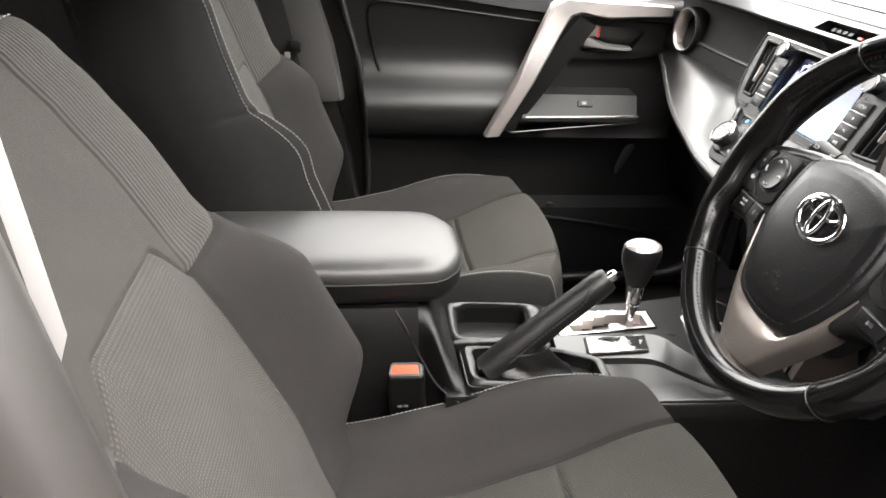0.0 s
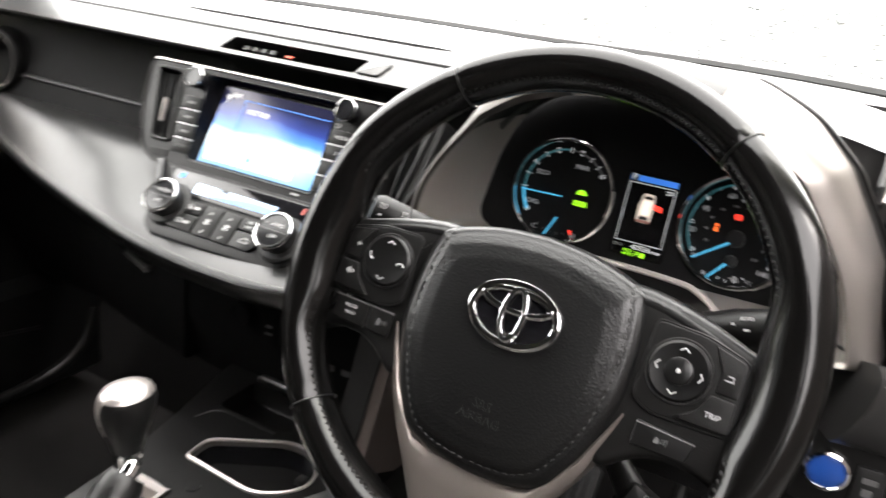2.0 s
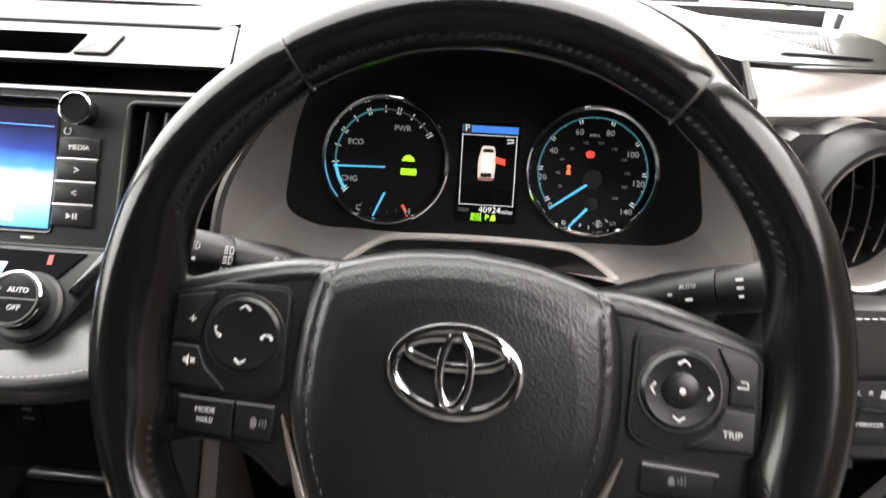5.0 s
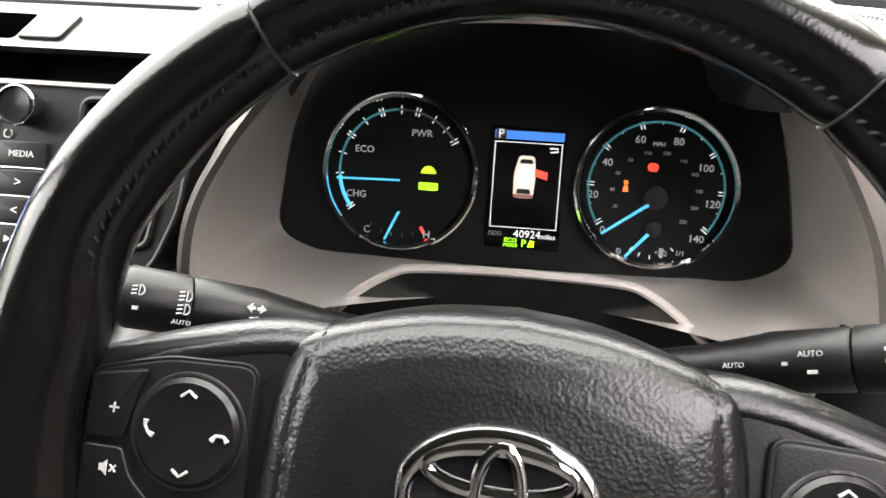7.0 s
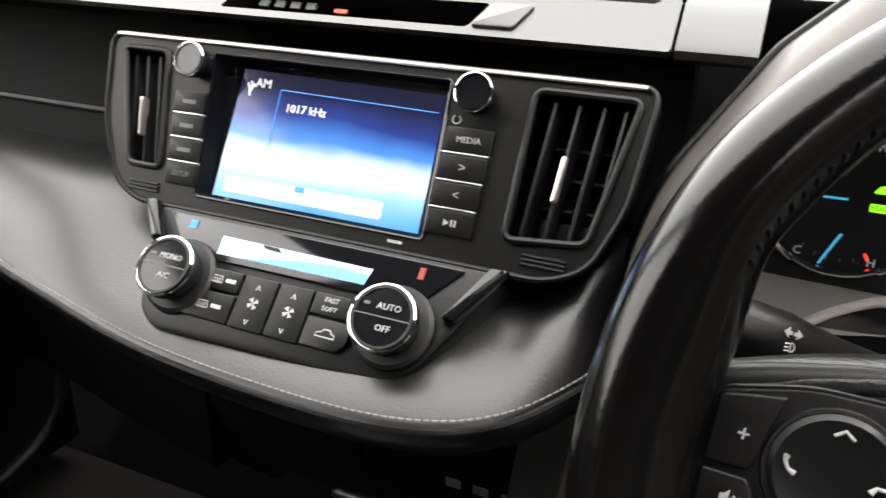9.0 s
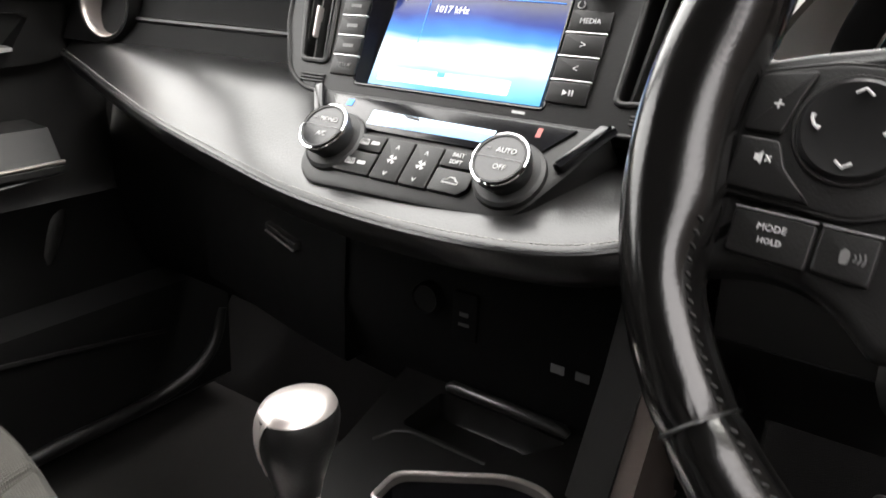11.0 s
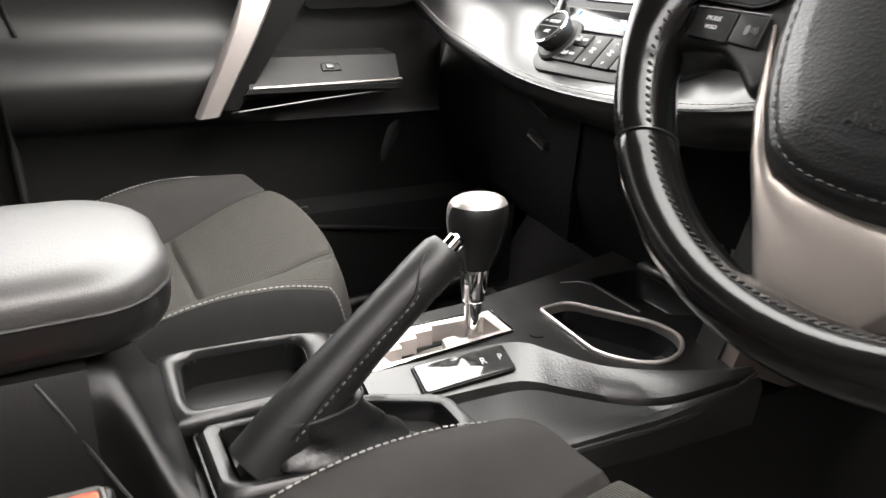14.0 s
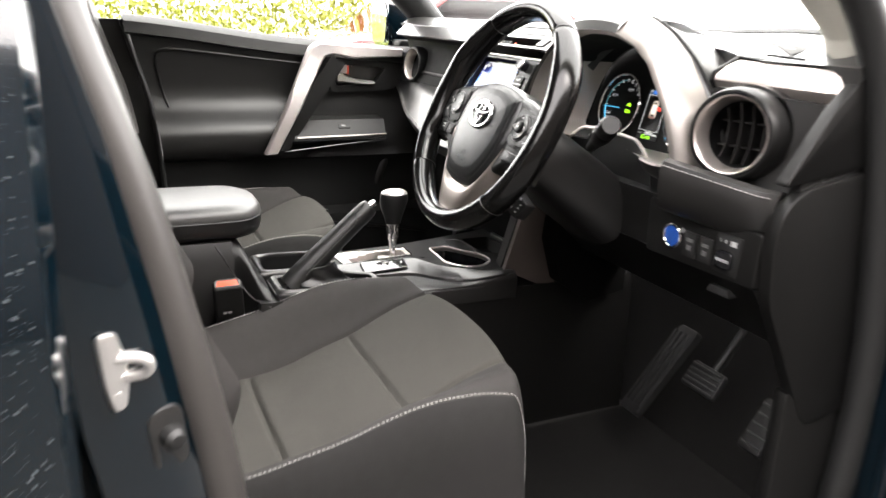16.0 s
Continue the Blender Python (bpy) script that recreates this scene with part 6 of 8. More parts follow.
# side spokes with their switches
for sgn in (-1, 1):
    sp = rounded([(sgn * 0.070, 0.044), (sgn * 0.098, 0.0445), (sgn * 0.132, 0.036), (sgn * 0.158, 0.027), (sgn * 0.160, -0.062), (sgn * 0.148, -0.0545), (sgn * 0.132, -0.0495), (sgn * 0.112, -0.0495), (sgn * 0.097, -0.0555), (sgn * 0.080, -0.070), (sgn * 0.068, -0.060)], 0.010, 4)
    part("side_spoke", dome(sp, -0.03, -0.001, 0.006), BLACK, wheel, "matt black spoke")
    shoulder = []
    for u, v in ((0.066, 0.0500), (0.078, 0.0498), (0.090, 0.0482), (0.104, 0.0450), (0.118, 0.0412), (0.132, 0.0365), (0.143, 0.0325), (0.152, 0.0300)):
        shoulder.append([Vector((sgn * u, v + dv, dz)) for dv, dz in ((-0.004, -0.034), (0.0, -0.026), (0.0008, -0.016), (-0.0004, -0.009), (-0.0030, -0.0042), (-0.0065, -0.0012), (-0.0098, -0.0002), (-0.0125, -0.0014), (-0.0135, -0.006), (-0.0135, -0.03))])
    part("spoke_shoulder", loft(shoulder), PAD, wheel, "grained shoulder over the switches", smooth=60)
    part("spoke_edge", tube(spline([(sgn * 0.1475, 0.0285, -0.005), (sgn * 0.1525, 0.018, -0.0028), (sgn * 0.1530, 0.0, -0.0025), (sgn * 0.1520, -0.018, -0.003), (sgn * 0.1450, -0.030, -0.006)], 6), 0.0042, 10), PAD, wheel, "grained outer edge of the spoke")
    pod_poly = rounded([(sgn * 0.086, 0.033), (sgn * 0.118, 0.032), (sgn * 0.146, 0.0245), (sgn * 0.1475, -0.022), (sgn * 0.10, -0.024), (sgn * 0.086, -0.018)], 0.006, 4)
    pod = part("switch_pod", dome(pod_poly, -0.004, 0.0022, 0.0015), BLACK, wheel)
    part("pod_rim", tube([Vector((p[0], p[1], 0.0012)) for p in pod_poly], 0.0009, 6, True), BLACK, pod)
    cx, cy = (-0.1076, 0.0078) if sgn < 0 else (0.1083, 0.0062)
    rp = part("round_pad", lathe([(0.0192, 0.001), (0.0189, 0.0045), (0.0172, 0.006), (0.011, 0.005), (0.001, 0.0048)], pose(cx, cy, 0), 40), SWITCH, pod, "satin black round switch")
    part("pad_rim", tube([Vector((cx + 0.0197 * math.cos(t), cy + 0.0197 * math.sin(t), 0.0028)) for t in lin(0, 2 * math.pi * 39 / 40, 40)], 0.0010, 6, True), GREYP, rp)
    for a in (90, 270):
        part("arrow", tube([Vector((cx, cy, 0)) + Matrix.Rotation(radians(a), 3, "Z") @ Vector(p) for p in ((0.0125, 0.0028, 0.0064), (0.0146, 0, 0.0064), (0.0125, -0.0028, 0.0064))], 0.0006, 5), WHITE, rp)
    if sgn > 0:
        for a in (0, 180):
            part("arrow", tube([Vector((cx, cy, 0)) + Matrix.Rotation(radians(a), 3, "Z") @ Vector(p) for p in ((0.0125, 0.0028, 0.0064), (0.0146, 0, 0.0064), (0.0125, -0.0028, 0.0064))], 0.0006, 5), WHITE, rp)
        part("centre_button", lathe([(0.0088, 0.004), (0.0085, 0.0075), (0.0072, 0.0082), (0.001, 0.0082)], pose(cx, cy, 0), 28), SWITCH, rp)
        part("centre_dot", lathe([(0.0016, 0.008), (0.0014, 0.0086), (0.0003, 0.0087)], pose(cx, cy, 0), 12), WHITE, rp)
        for poly, word in (([(0.124, 0.0285), (0.144, 0.0235), (0.1445, 0.0015), (0.1315, 0.0015), (0.1315, 0.014)], "back"), ([(0.112, -0.0215), (0.1455, -0.0205), (0.145, -0.0005), (0.130, -0.0005), (0.125, -0.012)], "TRIP")):
            bt = part("button", dome(rounded(poly, 0.002), 0, 0.0042, 0.001), BLACK, pod)
            if word == "TRIP":
                lettering(word, 0.0048, pose(0.1345, -0.0125, 0.0043), WHITE, bt)
            else:
                part("arrow", tube([Vector(p) for p in ((0.136, 0.0135, 0.0045), (0.139, 0.0135, 0.0045), (0.1395, 0.0105, 0.0045), (0.1345, 0.0105, 0.0045))], 0.0005, 5), WHITE, bt)
        lb = part("lower_button", dome(rounded([(0.094, -0.046), (0.128, -0.045), (0.131, -0.032), (0.094, -0.030)], 0.002), -0.004, 0.0015, 0.001), SWITCH, wheel)
        part("distance_symbol", join(prism([(0.1075, -0.0400), (0.1105, -0.0400), (0.1105, -0.0380), (0.1098, -0.0362), (0.1082, -0.0362), (0.1075, -0.0380)], 0.0015, 0.0018, ID), *[tube([Vector((0.1118 + 0.0016 * i, -0.0392 - 0.0004 * i, 0.0017)), Vector((0.1124 + 0.0016 * i, -0.0378, 0.0017)), Vector((0.1118 + 0.0016 * i, -0.0364 + 0.0004 * i, 0.0017))], 0.0003, 4) for i in range(3)]), DIMPRINT, lb)
        part("edge_line", tube([Vector((u, -0.0315 - (u - 0.094) * 0.03, 0.0016)) for u in lin(0.094, 0.131, 5)], 0.0005, 5), DIMPRINT, lb)
    else:
        for poly, word in (([(-0.144, 0.0235), (-0.124, 0.0275), (-0.1275, 0.016), (-0.1305, 0.002), (-0.1445, 0.0015)], "+"), ([(-0.1445, -0.0005), (-0.130, -0.0005), (-0.126, -0.010), (-0.114, -0.0215), (-0.1445, -0.0205)], "mute")):
            bt = part("button", dome(rounded(poly, 0.002), 0, 0.0042, 0.001), BLACK, pod)
            if word == "+":
                lettering(word, 0.0075, pose(-0.1345, 0.0125, 0.0044), WHITE, bt)
            else:
                part("symbol", join(prism([(-0.1372, -0.0068), (-0.1360, -0.0068), (-0.1344, -0.0052), (-0.1344, -0.0108), (-0.1360, -0.0092), (-0.1372, -0.0092)], 0.0042, 0.0046, ID), tube([Vector((-0.1333, -0.0068, 0.0044)), Vector((-0.1312, -0.0092, 0.0044))], 0.0004, 4), tube([Vector((-0.1333, -0.0092, 0.0044)), Vector((-0.1312, -0.0068, 0.0044))], 0.0004, 4)), WHITE, bt)
        for k in (-1, 1):
            part("phone_symbol", tube([Vector((cx + k * 0.0125 + p, cy + q, 0.0064)) for p, q in (((-0.0014, 0.0030), (-0.0016, 0.0012), (-0.0004, -0.0010), (0.0016, -0.0020)) if k < 0 else ((-0.0028, -0.0010), (-0.0014, 0.0008), (0.0014, 0.0008), (0.0028, -0.0010)))], [0.0010, 0.0006, 0.0006, 0.0010], 6), WHITE, rp)
        for u0, u1, word in ((-0.1385, -0.1095, "MODE"), (-0.108, -0.0885, "voice")):
            lb = part("lower_button", dome(rounded([(u0, -0.044), (u1, -0.045), (u1, -0.0275), (u0, -0.027)], 0.002), -0.004, 0.0015, 0.001), BLACK, wheel)
            part("edge_line", tube([Vector((u, -0.0268, 0.0016)) for u in lin(u0, u1, 4)], 0.0005, 5), DIMPRINT, lb)
            if word == "MODE":
                lettering("MODE", 0.0037, pose(-0.124, -0.0325, 0.0017), WHITE, lb)
                lettering("HOLD", 0.0031, pose(-0.1235, -0.0374, 0.0017), WHITE, lb)
            else:
                part("voice_symbol", join(prism([(-0.0998, -0.0385), (-0.0975, -0.0385), (-0.0968, -0.0362), (-0.0972, -0.0338), (-0.0990, -0.0330), (-0.1002, -0.0345)], 0.0015, 0.0019, ID), *[tube([Vector((-0.0955 + 0.0015 * i, -0.0372 - 0.0004 * i, 0.0018)), Vector((-0.0948 + 0.0015 * i, -0.0358, 0.0018)), Vector((-0.0955 + 0.0015 * i, -0.0344 + 0.0004 * i, 0.0018))], 0.0003, 4) for i in range(3)]), DIMPRINT, lb)
# hub back
part("hub_back", lathe([(0.03, -0.10), (0.045, -0.09), (0.055, -0.05), (0.060, -0.03), (0.055, -0.02)], pose(0, -0.012, 0), 32), BLACK, wheel)

# ---------------------------------------------------------------- steering column and its stalks
ax = (WM.to_3x3() @ Vector((0, 0, 1))).normalized()
col = thing("steering_column", (0.417, 0.12, 0.9), "black steering column shroud with chrome-tipped key trim", "steering column")
rings = []
for s, ru, rv, dv in ((0.055, 0.060, 0.042, -0.014), (0.075, 0.074, 0.050, -0.016), (0.13, 0.082, 0.055, -0.022), (0.20, 0.086, 0.058, -0.034), (0.28, 0.088, 0.058, -0.048)):
    c = Vector((0.417, 0, 1.0)) - ax * s
    rings.append([c + Vector((1, 0, 0)) * ru * math.copysign(abs(math.cos(a)) ** 0.7, math.cos(a)) + (WM.to_3x3() @ Vector((0, 1, 0))) * (rv * math.copysign(abs(math.sin(a)) ** 0.7, math.sin(a)) + dv) for a in lin(0, 2 * math.pi * 23 / 24, 24)])
part("shroud", loft(rings), COLUMN, col)


def stalk(root, tip, r, label, marks):
    root, tip = Vector(root), Vector(tip)
    d = (tip - root)
    st = thing("column_stalk", tuple(root), label, "stalk", "column stalks")
    part("arm", tube([root, root + d * 0.3, root + d * 0.5], [r * 0.55, r * 0.7, r * 0.95], 14), BLACK, st)
    part("barrel", tube([root + d * 0.5, root + d * 0.52, root + d * 0.76, root + d * 0.77], [r * 0.97, r, r * 1.02, r * 0.96], 18), BLACK, st)
    part("cap", tube([root + d * 0.775, root + d * 0.78, root + d * 0.96, root + d], [r * 0.97, r * 1.04, r * 1.06, r * 0.85], 18), BLACK, st)
    f = basis(root + d * 0.5, d, (0, 0, 1))
    vdir = Vector((0, -0.8, 0.45))
    vdir = (vdir - d.normalized() * vdir.dot(d.normalized())).normalized()
    L = d.length
    for word, k, size, dv in marks:
        c = root + d * k + vdir * (r * 1.03)
        m_ = basis(c, (1 if d.x > 0 else -1) * d, vdir.cross((1 if d.x > 0 else -1) * d)) @ pose(0, dv, 0)
        if word == "lamp":
            part("lamp_symbol", join(tube([m_ @ Vector((size * (0.15 + 0.75 * math.cos(a)), size * 0.8 * math.sin(a), 0.0003)) for a in lin(-1.57, 1.57, 8)], 0.00035, 4, True), *[tube([m_ @ Vector((-size * 0.2, size * k, 0.0003)), m_ @ Vector((-size * 1.0, size * (k - 0.15), 0.0003))], 0.00035, 4) for k in (-0.6, 0.0, 0.6)]), WHITE, st)
        elif word == "arrows":
            part("arrow_symbol", join(*[prism([(k * size * 1.2, 0.0), (k * size * 0.5, size * 0.55), (k * size * 0.5, size * 0.2), (k * size * 0.12, size * 0.2), (k * size * 0.12, -size * 0.2), (k * size * 0.5, -size * 0.2), (k * size * 0.5, -size * 0.55)], 0.0, 0.0004, m_) for k in (-1, 1)]), WHITE, st)
        elif word == "bar":
            part("print_bar", box(-size, size, -0.0008, 0.0008, -0.001, 0.0004, 0, m=m_), WHITE, st)
        else:
            lettering(word, size, m_ @ pose(0, 0, 0.0003), WHITE, st)
    return st


stalk((0.352, 0.155, 0.965), (0.242, 0.092, 1.012), 0.0135, "black light stalk with white symbols behind the wheel", (("arrows", 0.56, 0.0040, 0.004), ("lamp", 0.56, 0.0026, -0.002), ("lamp", 0.56, 0.0026, -0.0075), ("lamp", 0.80, 0.0030, 0.0045), ("lamp", 0.80, 0.0030, -0.0015), ("AUTO", 0.80, 0.0030, -0.0075), ("lamp", 0.95, 0.0028, 0.0040), ("bar", 0.95, 0.0012, -0.004)))
stalk((0.480, 0.162, 0.955), (0.598, 0.108, 1.007), 0.0145, "black wiper stalk with white symbols behind the wheel", (("AUTO", 0.42, 0.0036, 0.0), ("AUTO", 0.66, 0.0038, 0.004), ("bar", 0.66, 0.002, -0.004), ("bar", 0.58, 0.0012, 0.0), ("bar", 0.88, 0.002, 0.005), ("bar", 0.88, 0.002, 0.0), ("bar", 0.88, 0.0014, -0.005)))
cs = thing("cruise_stalk", (0.45, 0.02, 0.89), "short black cruise control stalk with white lettering", "stalk")
CS = basis((0.524, 0.004, 0.888), (0.9, 0.12, -0.46), (0.40, 0.42, 0.81))
part("arm", tube([(0.475, 0.05, 0.915), (0.50, 0.03, 0.9), (0.514, 0.016, 0.893)], [0.008, 0.009, 0.011], 12), BLACK, cs)
part("head", prism(rounded([(-0.016, -0.016), (0.020, -0.016), (0.022, 0.013), (-0.016, 0.015)], 0.004), -0.022, 0.0, CS, 0.003), BLACK, cs)
for s, u, v, z in (("CANCEL", 0.002, 0.0115, 0.0044), ("+ RES", -0.001, 0.0055, 0.0052), ("HOLD", -0.006, -0.0005, 0.0046), ("- SET", -0.001, -0.0075, 0.0052)):
    lettering(s, z, at(CS, u, v, 0.0003), WHITE, cs)
part("side_mark", join(*[prism([(0.013, v - 0.0015), (0.016, v), (0.013, v + 0.0015)], 0, 0.0004, CS) for v in (0.0055, -0.0005, -0.0075)]), WHITE, cs)

# ---------------------------------------------------------------- centre console
con = thing("centre_console", (0.02, 0.0, FLOOR), "black centre console with silver gear gate, cup holder and side tray", "centre console")


def left_x(y):
    return curve_at(((-0.30, -0.037), (-0.26, -0.037), (-0.10, -0.024), (0.04, -0.036), (0.15, -0.06), (0.32, -0.10)), y)[0]


part("side_wall", loft([[(0.198 - 0.014 * sstep(-0.03, -0.2, y), y, 0.618 + 0.022 * sstep(-0.03, -0.2, y)), (0.205 - 0.012 * sstep(-0.03, -0.2, y), y, 0.60), (0.21 - 0.012 * sstep(-0.03, -0.2, y), y, FLOOR), (left_x(y) - 0.05, y, FLOOR), (left_x(y) - 0.03, y, 0.56), (left_x(y) - 0.004, y, 0.628)] for y in lin(-0.30, 0.50, 17)]), BLACK, con, "matt black console side")
DK = basis((0, 0, 0.655), (1, 0, 0), (0, 1, 0))
gate = rounded([(-0.005, -0.118), (0.0625, -0.112), (0.0450, 0.0445), (-0.0060, 0.0460)], 0.003)
cup = rounded([(0.014, 0.097), (0.010, 0.134), (0.090, 0.188), (0.125, 0.190), (0.150, 0.165), (0.158, 0.136), (0.145, 0.112), (0.117, 0.091)], [0.006, 0.012, 0.02, 0.02, 0.02, 0.02, 0.02, 0.02], 5)
bin_ = rounded([(-0.03, -0.262), (0.064, -0.268), (0.070, -0.165), (-0.024, -0.150)], 0.022, 6)
front_tray = rounded([(-0.034, 0.196), (0.068, 0.197), (0.106, 0.263), (-0.036, 0.266)], 0.008)
part("deck", plate(rounded([(-0.037, -0.28), (0.072, -0.282), (0.062, -0.125), (0.062, 0.015), (0.074, 0.042), (0.096, 0.053), (0.138, 0.077), (0.166, 0.116), (0.186, 0.16), (0.197, 0.203), (0.15, 0.232), (0.112, 0.28), (-0.08, 0.34), (-0.10, 0.30), (-0.06, 0.15), (-0.036, 0.04), (-0.024, -0.10)], 0.006), [gate, cup, bin_, front_tray], DK, 0.03), BLACK, con, "black grained console top")
part("front_tray", well(front_tray, 0.028, DK, 0.94), BLACK, con, "shallow tray ahead of the cup holder")
part("bin_well", well(bin_, 0.09, DK, 0.9), WELL, con, "dark cup bin")
BS = at(DK, 0, 0, 0.0045)
part("bin_surround", collar(rounded([(-0.039, -0.280), (0.079, -0.282), (0.081, -0.195), (0.064, -0.120), (-0.026, -0.120)], 0.006), bin_, BS, 0.012, 72, ((0, -0.006), (0.08, -0.002), (0.25, 0.002), (0.5, 0.0035), (0.75, 0.0025), (0.93, -0.001), (1, -0.006))), SHROUD, con, "black grained rolled rim of the cup bin")
for cy in (-0.236, -0.188):
    part("bin_cup_edge", tube([(0.020 + 0.030 * math.cos(a), cy + 0.026 * math.sin(a), 0.592) for a in lin(2.2, 5.6, 14)], 0.0024, 6), GLOSS, con, "glossy cup edge in the bin")
part("cup_well", well(cup, 0.075, DK, 0.82), GLOSS, con, "glossy black cup holder")
part("cup_rim", tube([at(DK, u, v, 0.001).translation for u, v in cup], 0.0022, 8, True), SATIN, con, "satin silver cup holder rim")
part("cup_band", loft([[at(DK, 0.088 + (u - 0.088) * k, 0.142 + (v - 0.142) * k, w).translation for u, v in cup] for k, w in ((0.985, 0.0), (0.97, -0.017), (0.975, -0.0175))], caps=False), DARKSATIN, con, "satin inner band")
part("cup_tab", box(0.128, 0.139, 0.150, 0.162, 0.636, 0.644, 0.002), GREYP, con)
# gear gate
stairs = [(0.0335, -0.094), (0.0530, -0.091), (0.0505, -0.032), (0.0320, -0.028), (0.0300, -0.0145), (0.0365, -0.0120), (0.0385, -0.0050), (0.0430, -0.0035), (0.0395, 0.0330), (0.0060, 0.0330), (0.0035, -0.0260), (0.0105, -0.0275), (0.0110, -0.0475), (0.0200, -0.0490), (0.0205, -0.0690), (0.0325, -0.0705)]
part("gear_gate", plate(gate, [rounded(stairs, 0.0012)], at(DK, 0, 0, 0.0015), 0.017), SATIN, con, "satin silver stepped gear gate")
part("gate_floor", prism([(0.002, -0.098), (0.056, -0.096), (0.046, 0.036), (0.002, 0.036)], -0.020, -0.0155, DK), DARKSATIN, con, "grey satin floor of the gear gate")
part("gate_slit", prism([(0.0215, -0.088), (0.0255, -0.088), (0.0225, -0.060), (0.0150, -0.036), (0.0130, 0.000), (0.0320, 0.014), (0.0320, 0.020), (0.0090, 0.018), (0.0060, -0.020), (0.0130, -0.052)], -0.0155, -0.0145, DK), WELL, con, "dark slit the lever moves in")
part("gate_frame", tube([at(DK, u, v, 0.0015).translation for u, v in gate], 0.0013, 6, True), CHROME, con)
# slope on the driver's side with the indicator strip
SL = basis((0.0825, -0.032, 0.6510), (0.0, 1, 0.02), (-1, 0, 0.44))
EDGE_T = [(0.062, -0.125), (0.062, -0.05), (0.062, 0.015), (0.072, 0.041), (0.094, 0.053), (0.136, 0.077), (0.164, 0.116), (0.184, 0.16), (0.196, 0.204)]
EDGE_G = [(0.100, -0.125), (0.101, -0.05), (0.104, 0.004), (0.114, 0.026), (0.136, 0.045), (0.166, 0.076), (0.190, 0.115), (0.199, 0.16), (0.203, 0.204)]
EDGE_O = [(0.118, -0.125), (0.200, -0.05), (0.202, 0.0), (0.203, 0.03), (0.204, 0.06), (0.205, 0.09), (0.206, 0.125), (0.208, 0.165), (0.208, 0.206)]
tl, gl_, ol = (spline([(*p, 0) for p in e], 6) for e in (EDGE_T, EDGE_G, EDGE_O))
sec = []
for i, (a, g, o) in enumerate(zip(tl, gl_, ol)):
    k = i / (len(tl) - 1)
    lift = 0.012 * sstep(0.6, 1.0, k)
    zt, zg = 0.6575, 0.640 + lift
    d_ = (g - a).normalized()
    gap = min(0.010, 0.4 * (o - g).length)
    e_ = (o - g).normalized()
    sec.append([(a.x, a.y, 0.60), (a.x, a.y, zt - 0.004), (*(a + d_ * 0.002).xy, zt), (*a.lerp(g, 0.5).xy, (zt + zg) / 2 + 0.0028), (*g.xy, zg), (*(g + e_ * gap * 0.25).xy, zg - 0.009), (*(g + e_ * gap * 0.7).xy, zg - 0.009), (*(g + e_ * gap).xy, zg - 0.004), (*g.lerp(o, 0.6).xy, zg - 0.0055), (*(o - e_ * gap * 0.5).xy, zg - 0.002), (*o.xy, zg - 0.004), (*(o + e_ * 0.003).xy, zg - 0.012), (o.x, o.y, 0.60)])
part("side_ledge", loft(sec), GREYP, con, "grey grained slope and shallow side tray")
ind = part("gear_indicator", prism(rounded([(-0.046, -0.016), (0.046, -0.014), (0.046, 0.013), (-0.046, 0.013)], 0.003), 0.0, 0.0045, SL, 0.001), SMOKED, con, "glossy gear indicator strip")
part("strip_gap", tube([at(SL, u, v, 0.0012).translation for u, v in rounded([(-0.0465, -0.0165), (0.0465, -0.0145), (0.0465, 0.0135), (-0.0465, 0.0135)], 0.003)], 0.0015, 6, True), WELL, con)
for s, u in (("P", 0.037), ("R", 0.019), ("N", 0.0), ("D", -0.018)):
    lettering(s, 0.010, at(SL, u, 0.0, 0.0047, 0), WHITE, ind)
part("edge_line", tube(spline([(0.188, -0.275, 0.628), (0.196, -0.12, 0.630), (0.207, 0.02, 0.632), (0.207, 0.13, 0.632), (0.204, 0.205, 0.652)], 5), 0.0022, 6), GREYP, con)
# handbrake well
HBW = basis((0, 0, 0.652), (1, 0, 0), (0, 1, 0))
hole = rounded([(0.086, -0.250), (0.158, -0.250), (0.168, -0.150), (0.162, -0.080), (0.126, -0.080), (0.10, -0.13)], 0.008)
part("brake_frame", collar(rounded([(0.078, -0.268), (0.172, -0.268), (0.184, -0.15), (0.186, -0.064), (0.116, -0.066), (0.088, -0.128)], 0.010), hole, HBW, 0.06, 80, ((0, -0.006), (0.08, -0.001), (0.3, 0.0030), (0.6, 0.0032), (0.85, 0.0010), (1, -0.006))), SHROUD, con, "black rolled frame round the parking brake")
part("frame_gap", tube([at(HBW, u, v, -0.0045).translation for u, v in rounded([(0.077, -0.269), (0.173, -0.269), (0.185, -0.15), (0.187, -0.063), (0.115, -0.065), (0.087, -0.127)], 0.010)], 0.0016, 6, True), WELL, con)
part("brake_well", well(hole, 0.05, HBW, 0.95), WELL, con)
part("screw_cap", lathe([(0.0075, 0.0), (0.0072, 0.0012), (0.001, 0.0014)], at(DK, 0.060, 0.062, 0.0), 20), BLACK, con)
